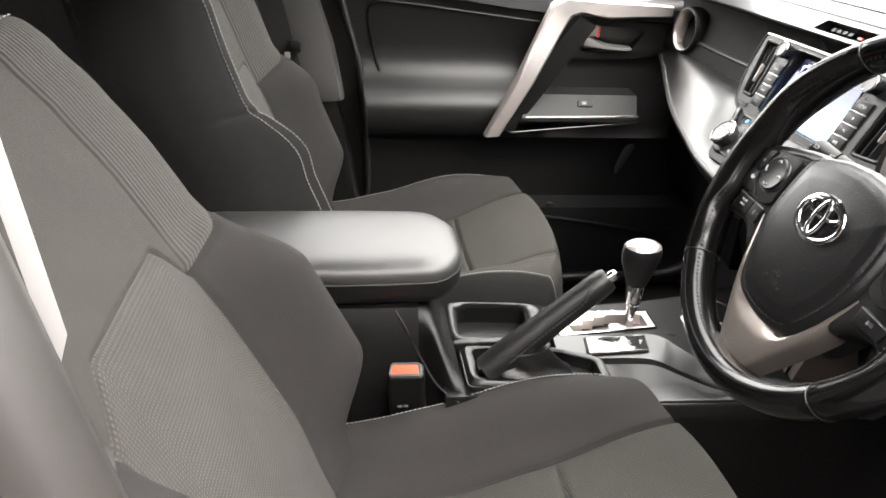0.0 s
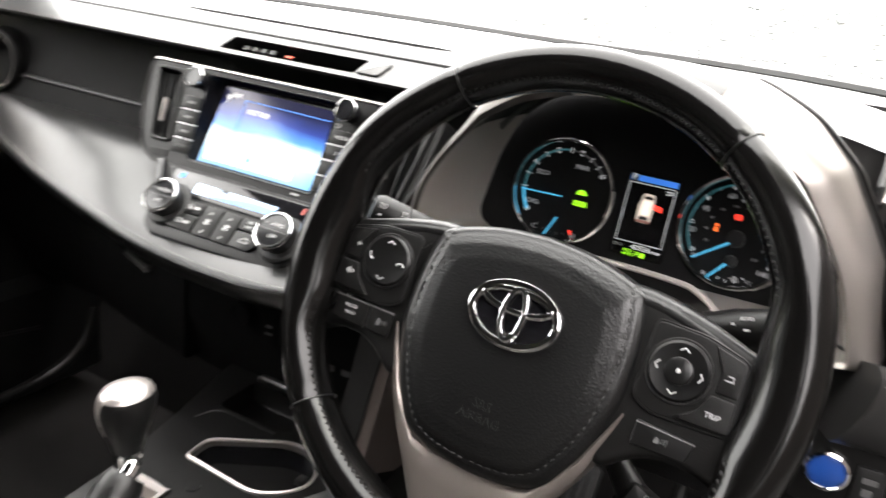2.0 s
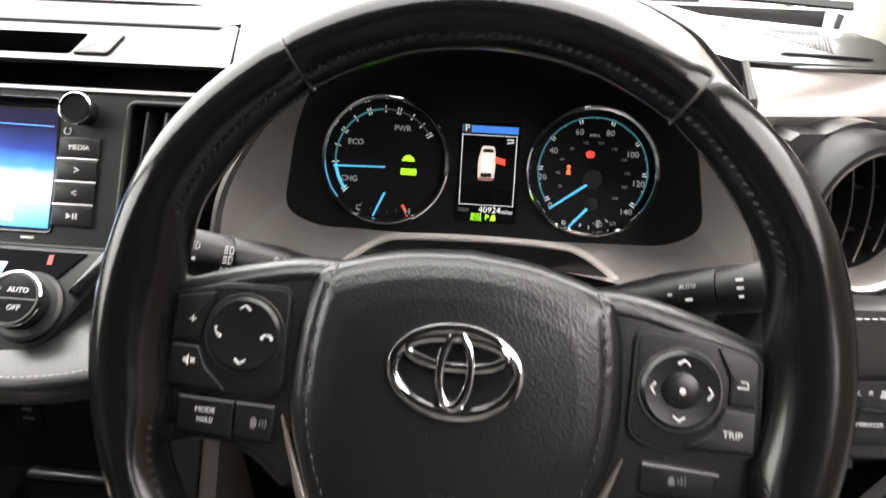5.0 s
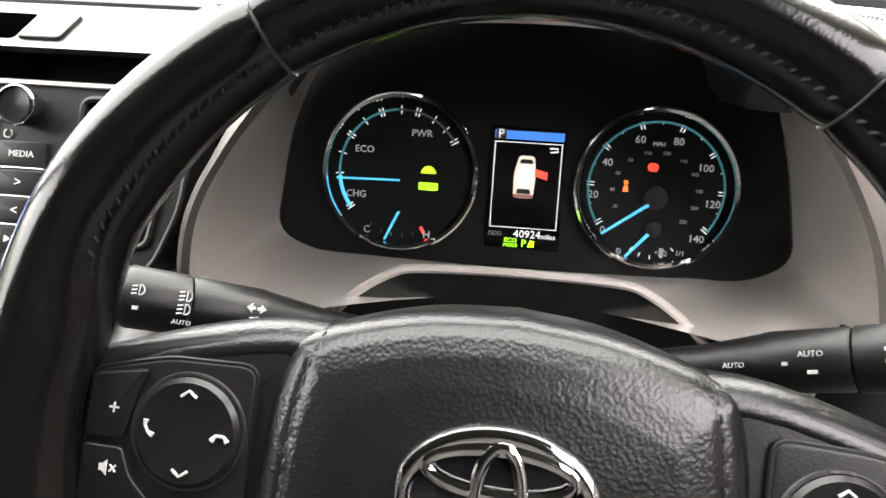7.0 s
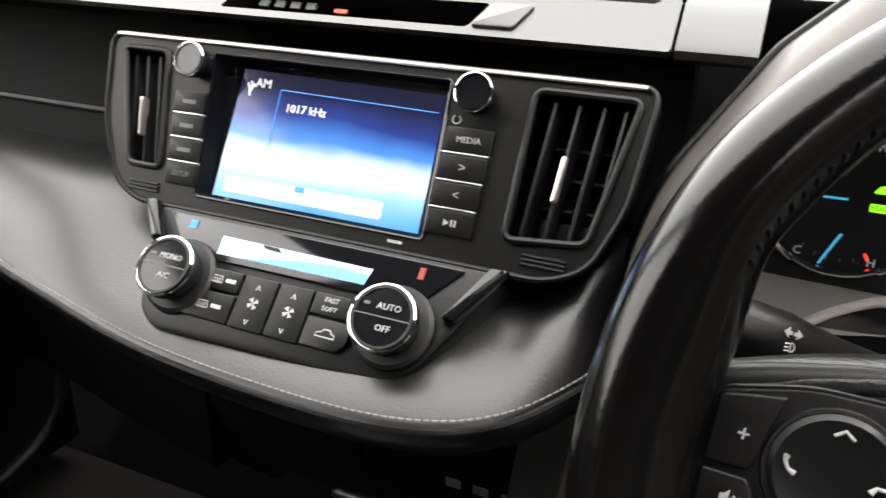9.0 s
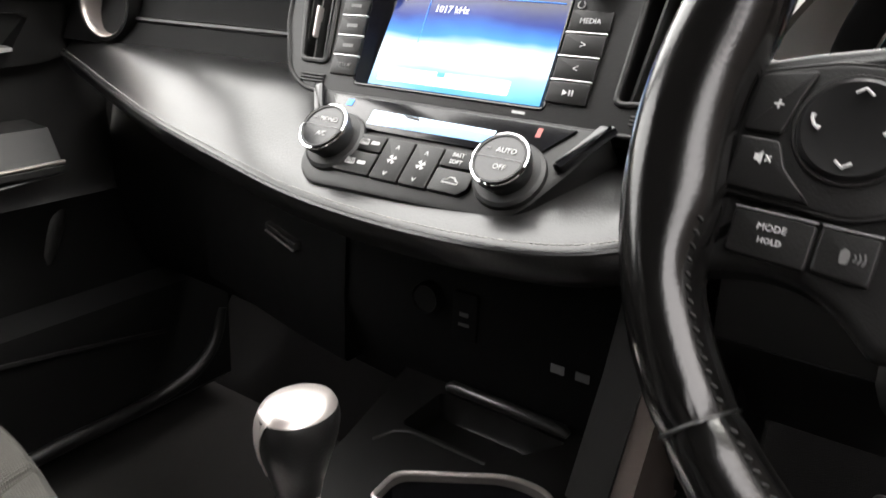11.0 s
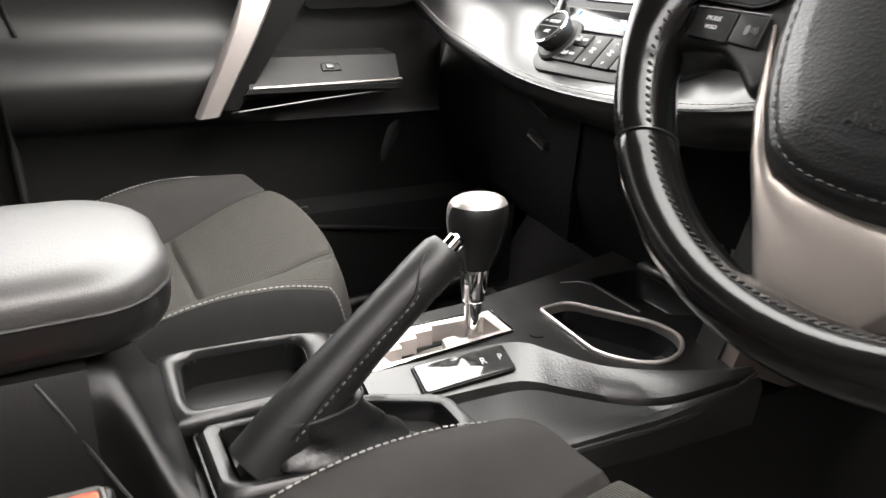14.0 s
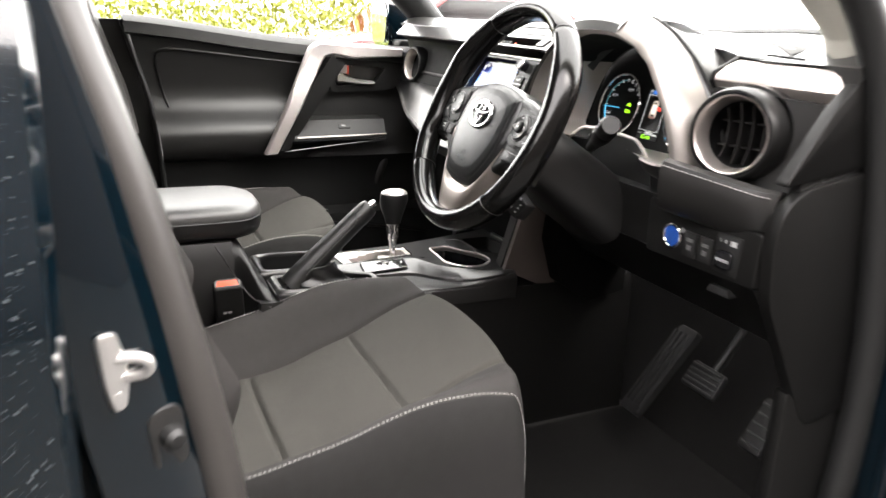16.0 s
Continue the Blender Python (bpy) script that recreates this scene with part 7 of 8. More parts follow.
# front pocket and its bars
part("front_bar", tube([(-0.034, 0.2735, 0.658), (-0.028, 0.2732, 0.6605), (0.035, 0.272, 0.661), (0.096, 0.270, 0.661), (0.103, 0.2695, 0.658)], [0.004, 0.0065, 0.0065, 0.0065, 0.004], 10), GREYP, con)
part("front_line", tube([(-0.037, 0.160, 0.6555), (-0.030, 0.181, 0.6558), (-0.018, 0.190, 0.6558), (0.063, 0.190, 0.6558)], 0.0015, 6), GREYP, con)
part("side_bracket", loft([[(0.138, 0.198, 0.650), (0.192, 0.186, 0.655), (0.196, 0.30, 0.60), (0.140, 0.31, 0.60)], [(0.150, 0.222, 0.76), (0.200, 0.215, 0.77), (0.206, 0.32, 0.75), (0.158, 0.33, 0.75)], [(0.156, 0.245, 0.86), (0.215, 0.24, 0.87), (0.22, 0.33, 0.86), (0.16, 0.34, 0.86)]]), BRONZE, con, "satin bronze-grey bracket up to the dashboard")
part("bracket_cover", loft([[(0.136, 0.20, 0.652), (0.1365, 0.195, 0.652), (0.173, 0.1865, 0.655), (0.174, 0.193, 0.655)], [(0.148, 0.225, 0.76), (0.1485, 0.219, 0.76), (0.183, 0.2145, 0.766), (0.184, 0.221, 0.766)], [(0.154, 0.248, 0.86), (0.1545, 0.242, 0.86), (0.195, 0.238, 0.866), (0.196, 0.245, 0.866)]]), COLUMN, con, "dark grey cover on the bracket")

# ---------------------------------------------------------------- gear lever
gl = thing("gear_lever", (0.028, 0.008, 0.66), "automatic gear lever with black leather knob and silver cap", "gear lever")
AXG = Matrix.Translation((0.029, 0.006, 0.64))
part("shaft", lathe([(0.0066, 0.0), (0.0066, 0.022), (0.0072, 0.026), (0.0090, 0.044), (0.0100, 0.052)], AXG, 24), CHROME, gl, "chrome shaft")
part("collar", lathe([(0.0102, 0.050), (0.0112, 0.0515), (0.0118, 0.056), (0.0146, 0.084), (0.0140, 0.087)], AXG, 32), CHROME, gl, "chrome collar")
KNOB = ((0.085, 0.0150, 0.0158, 0), (0.092, 0.0160, 0.0172, 0), (0.104, 0.0188, 0.0210, 0.0), (0.117, 0.0222, 0.0254, 0.0), (0.128, 0.0245, 0.0284, 0.001), (0.138, 0.0252, 0.0294, 0.002), (0.146, 0.0240, 0.0282, 0.002), (0.1515, 0.0205, 0.0245, 0.002), (0.1545, 0.014, 0.018, 0.002), (0.1556, 0.004, 0.005, 0.002))
part("knob", loft([[AXG @ Vector((rx * math.cos(a), ry * math.sin(a) + dx, z)) for a in lin(0, 2 * math.pi * 31 / 32, 32)] for z, rx, ry, dx in KNOB]), BOOT, gl, "black leather knob", smooth=70)
part("knob_cap", loft([[AXG @ Vector((rx * math.cos(a), ry * math.sin(a) + 0.002, z + 0.0008)) for a in lin(0, 2 * math.pi * 31 / 32, 32)] for z, rx, ry in ((0.1470, 0.0234, 0.0276), (0.1505, 0.0214, 0.0255), (0.1535, 0.0165, 0.0205), (0.1552, 0.009, 0.011), (0.1557, 0.002, 0.003))]), SATIN, gl, "satin silver cap", smooth=70)
part("knob_strip", loft([[AXG @ Vector(((rx + k) * math.cos(radians(a)), (ry + k) * math.sin(radians(a)) + dx, z)) for a, k in ((a0, -0.002), (a0, 0.0008), (238, 0.0014), (a1, 0.0008), (a1, -0.002))] for (z, rx, ry, dx), a0, a1 in zip(KNOB[2:8], (232, 228, 222, 216, 208, 200), (246, 250, 256, 262, 270, 278))]), SATIN, gl, "satin silver strip with the release button", smooth=60)

# ---------------------------------------------------------------- parking brake
hb = thing("parking_brake", (0.15, -0.25, 0.64), "raised black leather parking brake lever with chrome button and boot", "parking brake")
tip, root = Vector((0.1345, -0.080, 0.792)), Vector((0.1412, -0.266, 0.6207))
d = (tip - root).normalized()
L = (tip - root).length
path = [root + d * L * t + Vector((0, 0, 0.004 * math.sin(math.pi * t))) for t in (0.16, 0.3, 0.45, 0.62, 0.8, 0.92, 0.975, 1.0)]
part("grip", tube(path, [0.0235, 0.0235, 0.0215, 0.0195, 0.0188, 0.0188, 0.0178, 0.0150], 22), GRIP, hb, "black leather grip")
part("button", tube([tip - d * 0.002, tip + d * 0.010, tip + d * 0.0125], [0.0075, 0.0072, 0.0045], 16), CHROME, hb, "chrome button")
side = Vector((1, 0.05, -0.05))
seam = []
for t in lin(0.30, 0.95, 26):
    up_ = Vector((0, -d.z, d.y))
    r_ = 0.0240 - 0.0052 * sstep(0.25, 0.75, t) + 0.0006
    a_ = 0.25 + 0.9 * sstep(0.80, 0.95, t)
    seam.append(root + d * L * t + Vector((0, 0, 0.004 * math.sin(math.pi * t))) + (Vector((1, 0, 0)) * math.cos(a_) + up_ * math.sin(a_)) * r_)
part("grip_seam", tube(seam, 0.0009, 6), WELL, hb)
part("grip_stitching", stitches([p + Vector((0, 0.0022, -0.0022)) for p in seam], 0.0040, 0.0022, 0.0011), GREYTHREAD, hb, "grey stitching along the grip")
boot = []
up = Vector((0, -d.z, d.y)).normalized()
mouth = root + d * L * 0.40
for k in lin(0, 1, 13):
    c = mouth.lerp(Vector((0.137, -0.178, 0.632)), k ** 0.9)
    ring = []
    for a in lin(0, 2 * math.pi * 39 / 40, 40):
        top = Vector((0.0235 * math.cos(a), 0, 0)) + up * 0.024 * math.sin(a) - d * 0.030 * math.sin(a)
        low = Vector((0.042 * math.cos(a), -0.070 * math.sin(a), 0))
        fold = 1 + 0.085 * math.sin(math.pi * min(k * 1.3, 1)) * math.sin(6 * a + 9 * k) + 0.05 * math.sin(14 * k + 2 * math.sin(a)) * (0.1 < k < 0.95)
        ring.append(c + top.lerp(low, sstep(0.0, 1.0, k)) * fold)
    boot.append(ring)
part("boot_collar", tube([mouth + (p - mouth) * 1.015 for p in boot[0]], 0.0013, 6, True), RUBBER, hb, "leather collar seam")
part("boot", loft(boot), BOOT, hb, "creased black leather boot")

# ---------------------------------------------------------------- armrest box
arm = thing("armrest_box", (0.01, -0.42, FLOOR), "black console box with padded leatherette armrest lid", "armrest")
part("body", loft([[(0.112, y, 0.738), (0.128, y, 0.70), (0.140, y, 0.60), (0.145, y, FLOOR), (-0.115, y, FLOOR), (-0.11, y, 0.60), (-0.10, y, 0.738)] for y in (-0.66, -0.335)]), BLACK, arm)
slope = []
for t in lin(0, 1, 9):
    k = sstep(0.0, 1.0, t)
    y = -0.335 + 0.057 * t
    zt = 0.738 - 0.080 * k ** 1.3
    xr, xl = 0.112 + 0.068 * k ** 1.2, -0.10 + 0.062 * k
    slope.append([(xl, y, zt - 0.012), (xl + 0.008, y, zt - 0.003), (xl + 0.02, y, zt), (xr - 0.045, y, zt), (xr - 0.028, y, zt - 0.003), (xr - 0.012, y, zt - 0.012), (xr - 0.003, y, zt - 0.026), (xr, y, zt - 0.045), (0.140 + 0.050 * k, y, 0.60), (0.145 + 0.048 * k, y, 0.40), (xl - 0.02, y, 0.40)])
part("front_slope", loft(slope), BLACK, arm, "dark slope in front of the lid", smooth=70)
part("slope_seam", tube(spline([(0.1135, -0.366, 0.735), (0.1235, -0.352, 0.712), (0.1315, -0.337, 0.682), (0.150, -0.319, 0.654), (0.166, -0.306, 0.642), (0.187, -0.283, 0.633)], 4), 0.0014, 6), GREYP, arm)
LO = rounded([(-0.098, -0.66), (0.108, -0.66), (0.112, -0.40), (0.106, -0.300), (0.060, -0.268), (-0.045, -0.268), (-0.095, -0.300), (-0.10, -0.40)], 0.03, 6)
lid_mid = Vector((0.004, -0.46))


def lid_ring(k, z):
    return [Vector((lid_mid.x + (p[0] - lid_mid.x) * k, lid_mid.y + (p[1] - lid_mid.y) * (1 - (1 - k) * 0.62), z)) for p in LO]


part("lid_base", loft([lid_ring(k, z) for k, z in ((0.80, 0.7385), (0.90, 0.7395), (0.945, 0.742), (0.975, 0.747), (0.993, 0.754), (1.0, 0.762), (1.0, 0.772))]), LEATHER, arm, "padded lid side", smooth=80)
lid_rings = []
for k, z in ((1.0, 0.772), (1.004, 0.778), (0.996, 0.785), (0.975, 0.791), (0.93, 0.7955), (0.86, 0.799), (0.75, 0.8015), (0.6, 0.803), (0.4, 0.804), (0.2, 0.8045), (0.03, 0.8046)):
    lid_rings.append(lid_ring(k, z))
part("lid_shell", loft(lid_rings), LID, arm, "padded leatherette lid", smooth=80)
part("lid_seam", tube([Vector((p[0], p[1], 0.7735)) + Vector((p[0], 0, 0)).normalized() * 0.0006 for p in LO], 0.0016, 6, True), RUBBER, arm)
part("lid_stitching", stitches([Vector((p[0] * 0.995, p[1] - 0.0005 if p[1] > -0.3 else p[1], 0.7785)) for p in LO[5:30]], 0.0045, 0.002, 0.0008), DTHREAD, arm)

# ---------------------------------------------------------------- seat belt buckle
bk = thing("seat_belt_buckle", (0.178, -0.36, 0.52), "black seat belt buckle with red release button", "seat belt buckle")
BK = basis((0.180, -0.356, 0.683), (0.10, 1, 0.06), (-1, 0.1, 0.34))
part("housing", prism(rounded([(-0.025, -0.013), (0.025, -0.013), (0.025, 0.013), (-0.025, 0.013)], 0.007, 5), -0.115, 0.0, BK, 0.005, 3), BLACK, bk)
part("button_rim", tube([at(BK, u, v, 0.0005).translation for u, v in rounded([(-0.0205, -0.0092), (0.0205, -0.0092), (0.018, 0.0092), (-0.018, 0.0092)], 0.004, 4)], 0.0026, 8, True), PILLARP, bk)
part("release_button", prism(rounded([(-0.0195, -0.0085), (0.0195, -0.0085), (0.017, 0.0085), (-0.017, 0.0085)], 0.004, 4), -0.004, 0.0022, BK, 0.002, 3), RED, bk, "red release button")
part("print_bar", join(*[box(0.1915, 0.1920, -0.366 + i * 0.008, -0.360 + i * 0.008, 0.632, 0.636, 0) for i in range(2)]), DIMPRINT, bk)

# ---------------------------------------------------------------- front seats
SEAT_Y = ((-0.52, 0.535), (-0.40, 0.541), (-0.31, 0.550), (-0.17, 0.596), (-0.10, 0.632), (-0.045, 0.655), (0.0, 0.662))
RIDGE_Y = ((-0.52, 0.590), (-0.42, 0.602), (-0.30, 0.626), (-0.225, 0.652), (-0.17, 0.666), (-0.06, 0.668), (0.0, 0.660))


def smooth_at(table, y):
    return sum(curve_at(table, y + d)[0] for d in (-0.03, -0.02, -0.01, 0.0, 0.01, 0.02, 0.03)) / 7


def cushion_top(x, y):
    """Height of the cushion over the seat's own x and y."""
    h = smooth_at(SEAT_Y, y)
    u = abs(x) / 0.255
    h += (smooth_at(RIDGE_Y, y) - h) * sstep(0.53, 0.97, u)
    h += 0.010 * (1 - (u / 0.57) ** 2) * (u < 0.57)
    h += 0.008 * math.exp(-((u - 0.80) / 0.10) ** 2)
    h -= 0.016 * sstep(0.93, 1.0, u) + 0.012 * sstep(0.85, 1.0, u) * sstep(-0.12, -0.03, y)
    h -= 0.008 * math.exp(-((u - 0.575) / 0.018) ** 2)
    if u < 0.58:
        for ys in (-0.172, -0.345):
            h -= 0.008 * (1 - sstep(0.50, 0.565, u)) * math.exp(-((y - ys - 0.016 * (u * u)) / 0.0036) ** 2)
    return h


def front_y(x):
    return -0.008 - 0.052 * (abs(x) / 0.255) ** 3


def cushion_point(s, t):
    """s across from -1.35 to 1.35 (past 1 the sides), t from the back 0 to the front 1, then down to 1.3."""
    x = max(-1, min(1, s)) * (0.255 - 0.012 * (1 - min(t, 1)))
    yb, yf = -0.52, front_y(x)
    if t <= 1:
        y = yb + (yf - yb) * t
        z = cushion_top(x, y)
    else:
        a = (t - 1) / 0.3
        y = yf + 0.026 * math.sin(min(a, 0.8) * math.pi * 0.62)
        z = cushion_top(x, yf) - 0.20 * a ** 1.5
    if abs(s) > 1:
        k = (abs(s) - 1) / 0.35
        x += math.copysign(0.014 * math.sin(k * math.pi * 0.55), s)
        z = z + (0.43 - z) * k ** 0.9
    return Vector((x, y, z))


def back_frame(s, lean):
    """Foot of the backrest's middle line at height share s, and its forward normal."""
    a = radians(25 + lean * s)
    return Vector((0, -0.445 - 0.66 * s * math.sin(a), 0.575 + 0.66 * s * math.cos(a))), Vector((0, math.cos(a), math.sin(a)))


def back_half(s):
    return curve_at(((0.0, 0.235), (0.18, 0.262), (0.36, 0.258), (0.48, 0.254), (0.60, 0.257), (0.70, 0.252), (0.82, 0.226), (0.90, 0.196), (0.97, 0.155), (1.0, 0.125)), s)[0]


def seam_s(au):
    """Height share of the cross seam at au from the middle."""
    return curve_at(((0.0, 0.60), (0.36, 0.597), (0.555, 0.515), (0.75, 0.535), (1.0, 0.58), (2.0, 0.58)), au)[0]


def seam_warp(u, q):
    """Height share at which the row q, counted with the seam at 0.55, lies."""
    c = seam_s(abs(u))
    return q * c / 0.55 if q <= 0.55 else c + (q - 0.55) * (1 - c) / 0.45


def seat_back_point(u, s, lean, shoulder):
    """u across from -1 to 1, past that round the side to 1.6; s up from 0 to 1."""
    p, nrm = back_frame(s, lean)
    hw = back_half(s)
    v = max(-1, min(1, u))
    au = abs(v)
    bol = 0.075 * sstep(0.02, 0.2, s) * (1 - sstep(0.40, 0.60, s)) + 0.022 + shoulder * sstep(0.35, 0.55, s) * (1 - sstep(0.80, 0.98, s))
    out = bol * sstep(0.50, 0.86, au) * (1 - 0.62 * sstep(0.84, 1.02, abs(u))) - 0.022 * sstep(0.88, 1.0, au) ** 2
    out += 0.012 * (1 - (au / 0.6) ** 2) * (au < 0.6) * math.sin(math.pi * min(s * 1.1, 1))
    out -= 0.005 * math.exp(-((au - 0.56) / 0.022) ** 2)
    out -= 0.0045 * math.exp(-((s - seam_s(au)) / 0.007) ** 2) * (1 - sstep(0.97, 1.05, abs(u)))
    out -= 0.07 * sstep(0.93, 1.0, s) ** 2
    q = p + Vector((v * hw, 0, 0)) + nrm * out
    if abs(u) > 1:
        k = (abs(u) - 1) / 0.6
        q += Vector((math.copysign(0.010 * math.sin(k * math.pi), u), 0, 0)) - nrm * 0.13 * k
    return q


def build_seat(x, label, y=0.0, wide=0.575, lean=3.0, shoulder=0.0, crest=1.0):
    """A front seat; crest is where the dark side begins on the side towards the driver."""
    def back_point(u, s):
        return seat_back_point(u, s, lean, shoulder)

    def back_warp(u, q):
        return back_point(u, seam_warp(u, q))

    seat = thing("car_seat", (0, 0, 0), label, "car seat", "front seats", m=Matrix.Translation((x, y, 0)))
    us = apart(lin(-1.35, -1, 5) + lin(-0.96, 0.96, 49) + lin(1, 1.35, 5) + [k * 0.575 + d for k in (-1, 1) for d in (-0.03, -0.018, -0.009, 0.0, 0.009, 0.018, 0.03)])
    ts = apart(lin(0, 1, 61) + lin(1.04, 1.3, 8) + [(0.52 + ys + d) / 0.51 for ys in (-0.172, -0.345) for d in (-0.010, -0.006, -0.003, 0.0, 0.003, 0.006, 0.009, 0.013)])

    def is_insert(s, t):
        return -0.575 < s < wide and t < 1.08
    ins = surface(lambda a, b: cushion_point(a, b), us, ts, is_insert)
    part("cushion_insert", ins, FABRIC, seat, "ribbed grey cloth seat centre with cross seams", smooth=60)
    part("cushion_bolster", surface(lambda a, b: cushion_point(a, b), us, ts, lambda s, t: not is_insert(s, t) and abs(s) <= 0.955), PLAIN, seat, "plain charcoal cloth side bolsters", smooth=60)
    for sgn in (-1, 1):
        part("cushion_side", surface(lambda a, b: cushion_point(a, b), us, ts, lambda s, t, sgn=sgn: s * sgn > 0.955), SIDECLOTH, seat, "charcoal cloth below the stitching, coloured darker for shade", smooth=60)
    for sgn in (-1, 1):
        line = [cushion_point(sgn * 0.955, t) + Vector((0, 0, 0.0012)) for t in lin(0.05, 1.0, 60)] + [cushion_point(sgn * 0.955, t) + Vector((0, 0.001, 0)) for t in lin(1.03, 1.28, 9)]
        part("cushion_stitching", stitches(line, 0.0046, 0.0016, 0.0008), THREAD, seat, "white stitching along the bolster")
    part("seat_base", loft([[(-0.24, y, 0.45), (0.25, y, 0.45), (0.262, y, 0.40), (0.24, y, 0.36), (-0.22, y, 0.36), (-0.255, y, 0.40)] for y in lin(-0.50, -0.01, 4)]), BLACK, seat, "black plastic seat base")
    for sgn in (-1, 1):
        part("seat_rail", box(sgn * 0.2 - 0.02, sgn * 0.2 + 0.02, -0.5, 0.02, FLOOR + 0.001, 0.37, 0.006), RUBBER, seat)
    bu = apart(lin(-1.6, -1, 7) + lin(-0.965, 0.965, 53) + lin(1, 1.6, 7) + [k * 0.565 + d for k in (-1, 1) for d in (-0.04, -0.032, -0.024, -0.016, -0.008, 0.0, 0.008, 0.016, 0.024, 0.032, 0.04)])
    bs = apart(lin(0, 0.55, 70) + lin(0.565, 1, 60) + [0.535, 0.540, 0.545, 0.555, 0.560])

    def region(u, q):
        au = abs(u)
        if au < 0.565:
            return "low" if q < 0.55 else "up"
        if u > crest or au > 1:
            return "outer"
        return "side" if q < 0.55 else "rib"
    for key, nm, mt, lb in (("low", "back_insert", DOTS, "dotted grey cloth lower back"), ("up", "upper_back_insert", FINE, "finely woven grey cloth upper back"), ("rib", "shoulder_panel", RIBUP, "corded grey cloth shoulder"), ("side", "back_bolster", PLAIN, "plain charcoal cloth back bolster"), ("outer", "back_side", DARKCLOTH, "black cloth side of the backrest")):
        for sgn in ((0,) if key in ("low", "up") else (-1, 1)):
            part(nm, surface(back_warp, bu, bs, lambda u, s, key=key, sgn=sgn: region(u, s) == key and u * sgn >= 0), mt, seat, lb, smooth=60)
    part("seat_back_shell", loft([[back_point(1.6, s), back_point(1.6, s) + Vector((-0.05, -0.03, 0)), back_point(-1.6, s) + Vector((0.05, -0.03, 0)), back_point(-1.6, s)] for s in lin(0, 1, 12)], around=False), PLAIN, seat)
    for sgn in (-1, 1):
        for off in (1.005, 1.06) if sgn < 0 or crest == 1 else (crest - 0.015, crest + 0.035):
            part("back_stitching", stitches([back_point(sgn * off, s) + Vector((sgn * 0.0012, 0.0008, 0)) for s in lin(0.14, 0.98, 70)], 0.0048, 0.0016, 0.0008), THREAD, seat, "white twin stitching down the edge")
    for h_ in (0.955, 0.975):
        part("top_stitching", stitches([back_point(u, h_) + Vector((0, 0.002, 0.001)) for u in lin(-0.9, 0.9, 30)], 0.0048, 0.002, 0.0008), THREAD, seat)
    return seat


build_seat(0.417, "charcoal cloth driver seat with ribbed grey centre and white stitching")
build_seat(-0.375, "charcoal cloth passenger seat with ribbed grey centre and white stitching", -0.03, 0.955, -4.0, 0.028, 0.86)

# ---------------------------------------------------------------- passenger door
door = thing("passenger_door", (-0.72, -0.1, FLOOR), "closed black passenger door with silver pull handle and chrome lever", "car door")


def belt_z(y):
    return curve_at(((-0.60, 1.122), (-0.48, 1.111), (0.04, 1.056), (0.33, 1.043), (0.42, 1.04)), y)[0]


def door_prof(y):
    b = belt_z(y)
    f = sstep(-0.10, 0.02, y)
    return [(-0.80, y, b - 0.02), (-0.765, y, b), (-0.715, y, b - 0.003), (-0.698, y, b - 0.015), (-0.693, y, b - 0.042), (-0.703, y, b - 0.048), (-0.712, y, b - 0.08),
            (-0.732 + 0.01 * f, y, 0.940), (-0.734 + 0.01 * f, y, 0.905), (-0.727 + 0.004 * f, y, 0.880), (-0.710 - 0.012 * f, y, 0.861), (-0.687 - 0.036 * f, y, 0.846), (-0.667 - 0.055 * f, y, 0.832), (-0.656 - 0.066 * f, y, 0.817),
            (-0.654 - 0.066 * f, y, 0.801), (-0.657 - 0.060 * f, y, 0.778), (-0.667 - 0.047 * f, y, 0.756), (-0.684 - 0.028 * f, y, 0.739), (-0.704, y, 0.728), (-0.712, y, 0.70), (-0.712, y, 0.65), (-0.705, y, 0.58), (-0.66, y, 0.565), (-0.655, y, 0.54), (-0.662, y, 0.36), (-0.70, y, 0.33), (-0.80, y, 0.33)]


def rear_y(z):
    """Rear edge of the door lining, leaning with the pillar."""
    return curve_at(((0.30, -0.372), (0.616, -0.376), (0.787, -0.385), (0.87, -0.396), (1.036, -0.434), (1.13, -0.462)), z)[0]


def leaning(y):
    return [(px_, y + (rear_y(pz_) + 0.475) * (0.355 - y) / 0.83, pz_) for px_, y, pz_ in door_prof(y)]


lining = [leaning(y) for y in lin(-0.475, 0.355, 42)]
part("inner_panel", loft([r[:19] for r in lining], around=False), DOORP, door, "grained black door lining")
part("lower_panel", loft([r[18:] for r in lining] + [[(px_, 0.355 + d, pz_) for px_, _, pz_ in door_prof(0.355)[18:]] for d in (0.05, 0.10, 0.145)], around=False), LOWDOOR, door, "black lower door lining, coloured darker for the shade")
part("belt_trim", loft([[(-0.76, y, belt_z(y) + 0.004), (-0.72, y, belt_z(y) + 0.003), (-0.694, y, belt_z(y) - 0.012), (-0.689, y, belt_z(y) - 0.040), (-0.70, y, belt_z(y) - 0.044), (-0.76, y, belt_z(y) - 0.03)] for y in lin(-0.453, 0.06, 12)]), MATT, door, "dark grey soft window ledge")
part("panel_border", tube(spline([(-0.7085, 0.02, 0.992), (-0.7085, -0.15, 1.010), (-0.7085, -0.33, 1.028), (-0.7095, -0.372, 1.022), (-0.716, -0.383, 1.000), (-0.7285, -0.376, 0.95), (-0.731, -0.366, 0.905), (-0.722, -0.356, 0.875)], 5), 0.0035, 8), BLACK, door, "raised edge of the soft door panel")
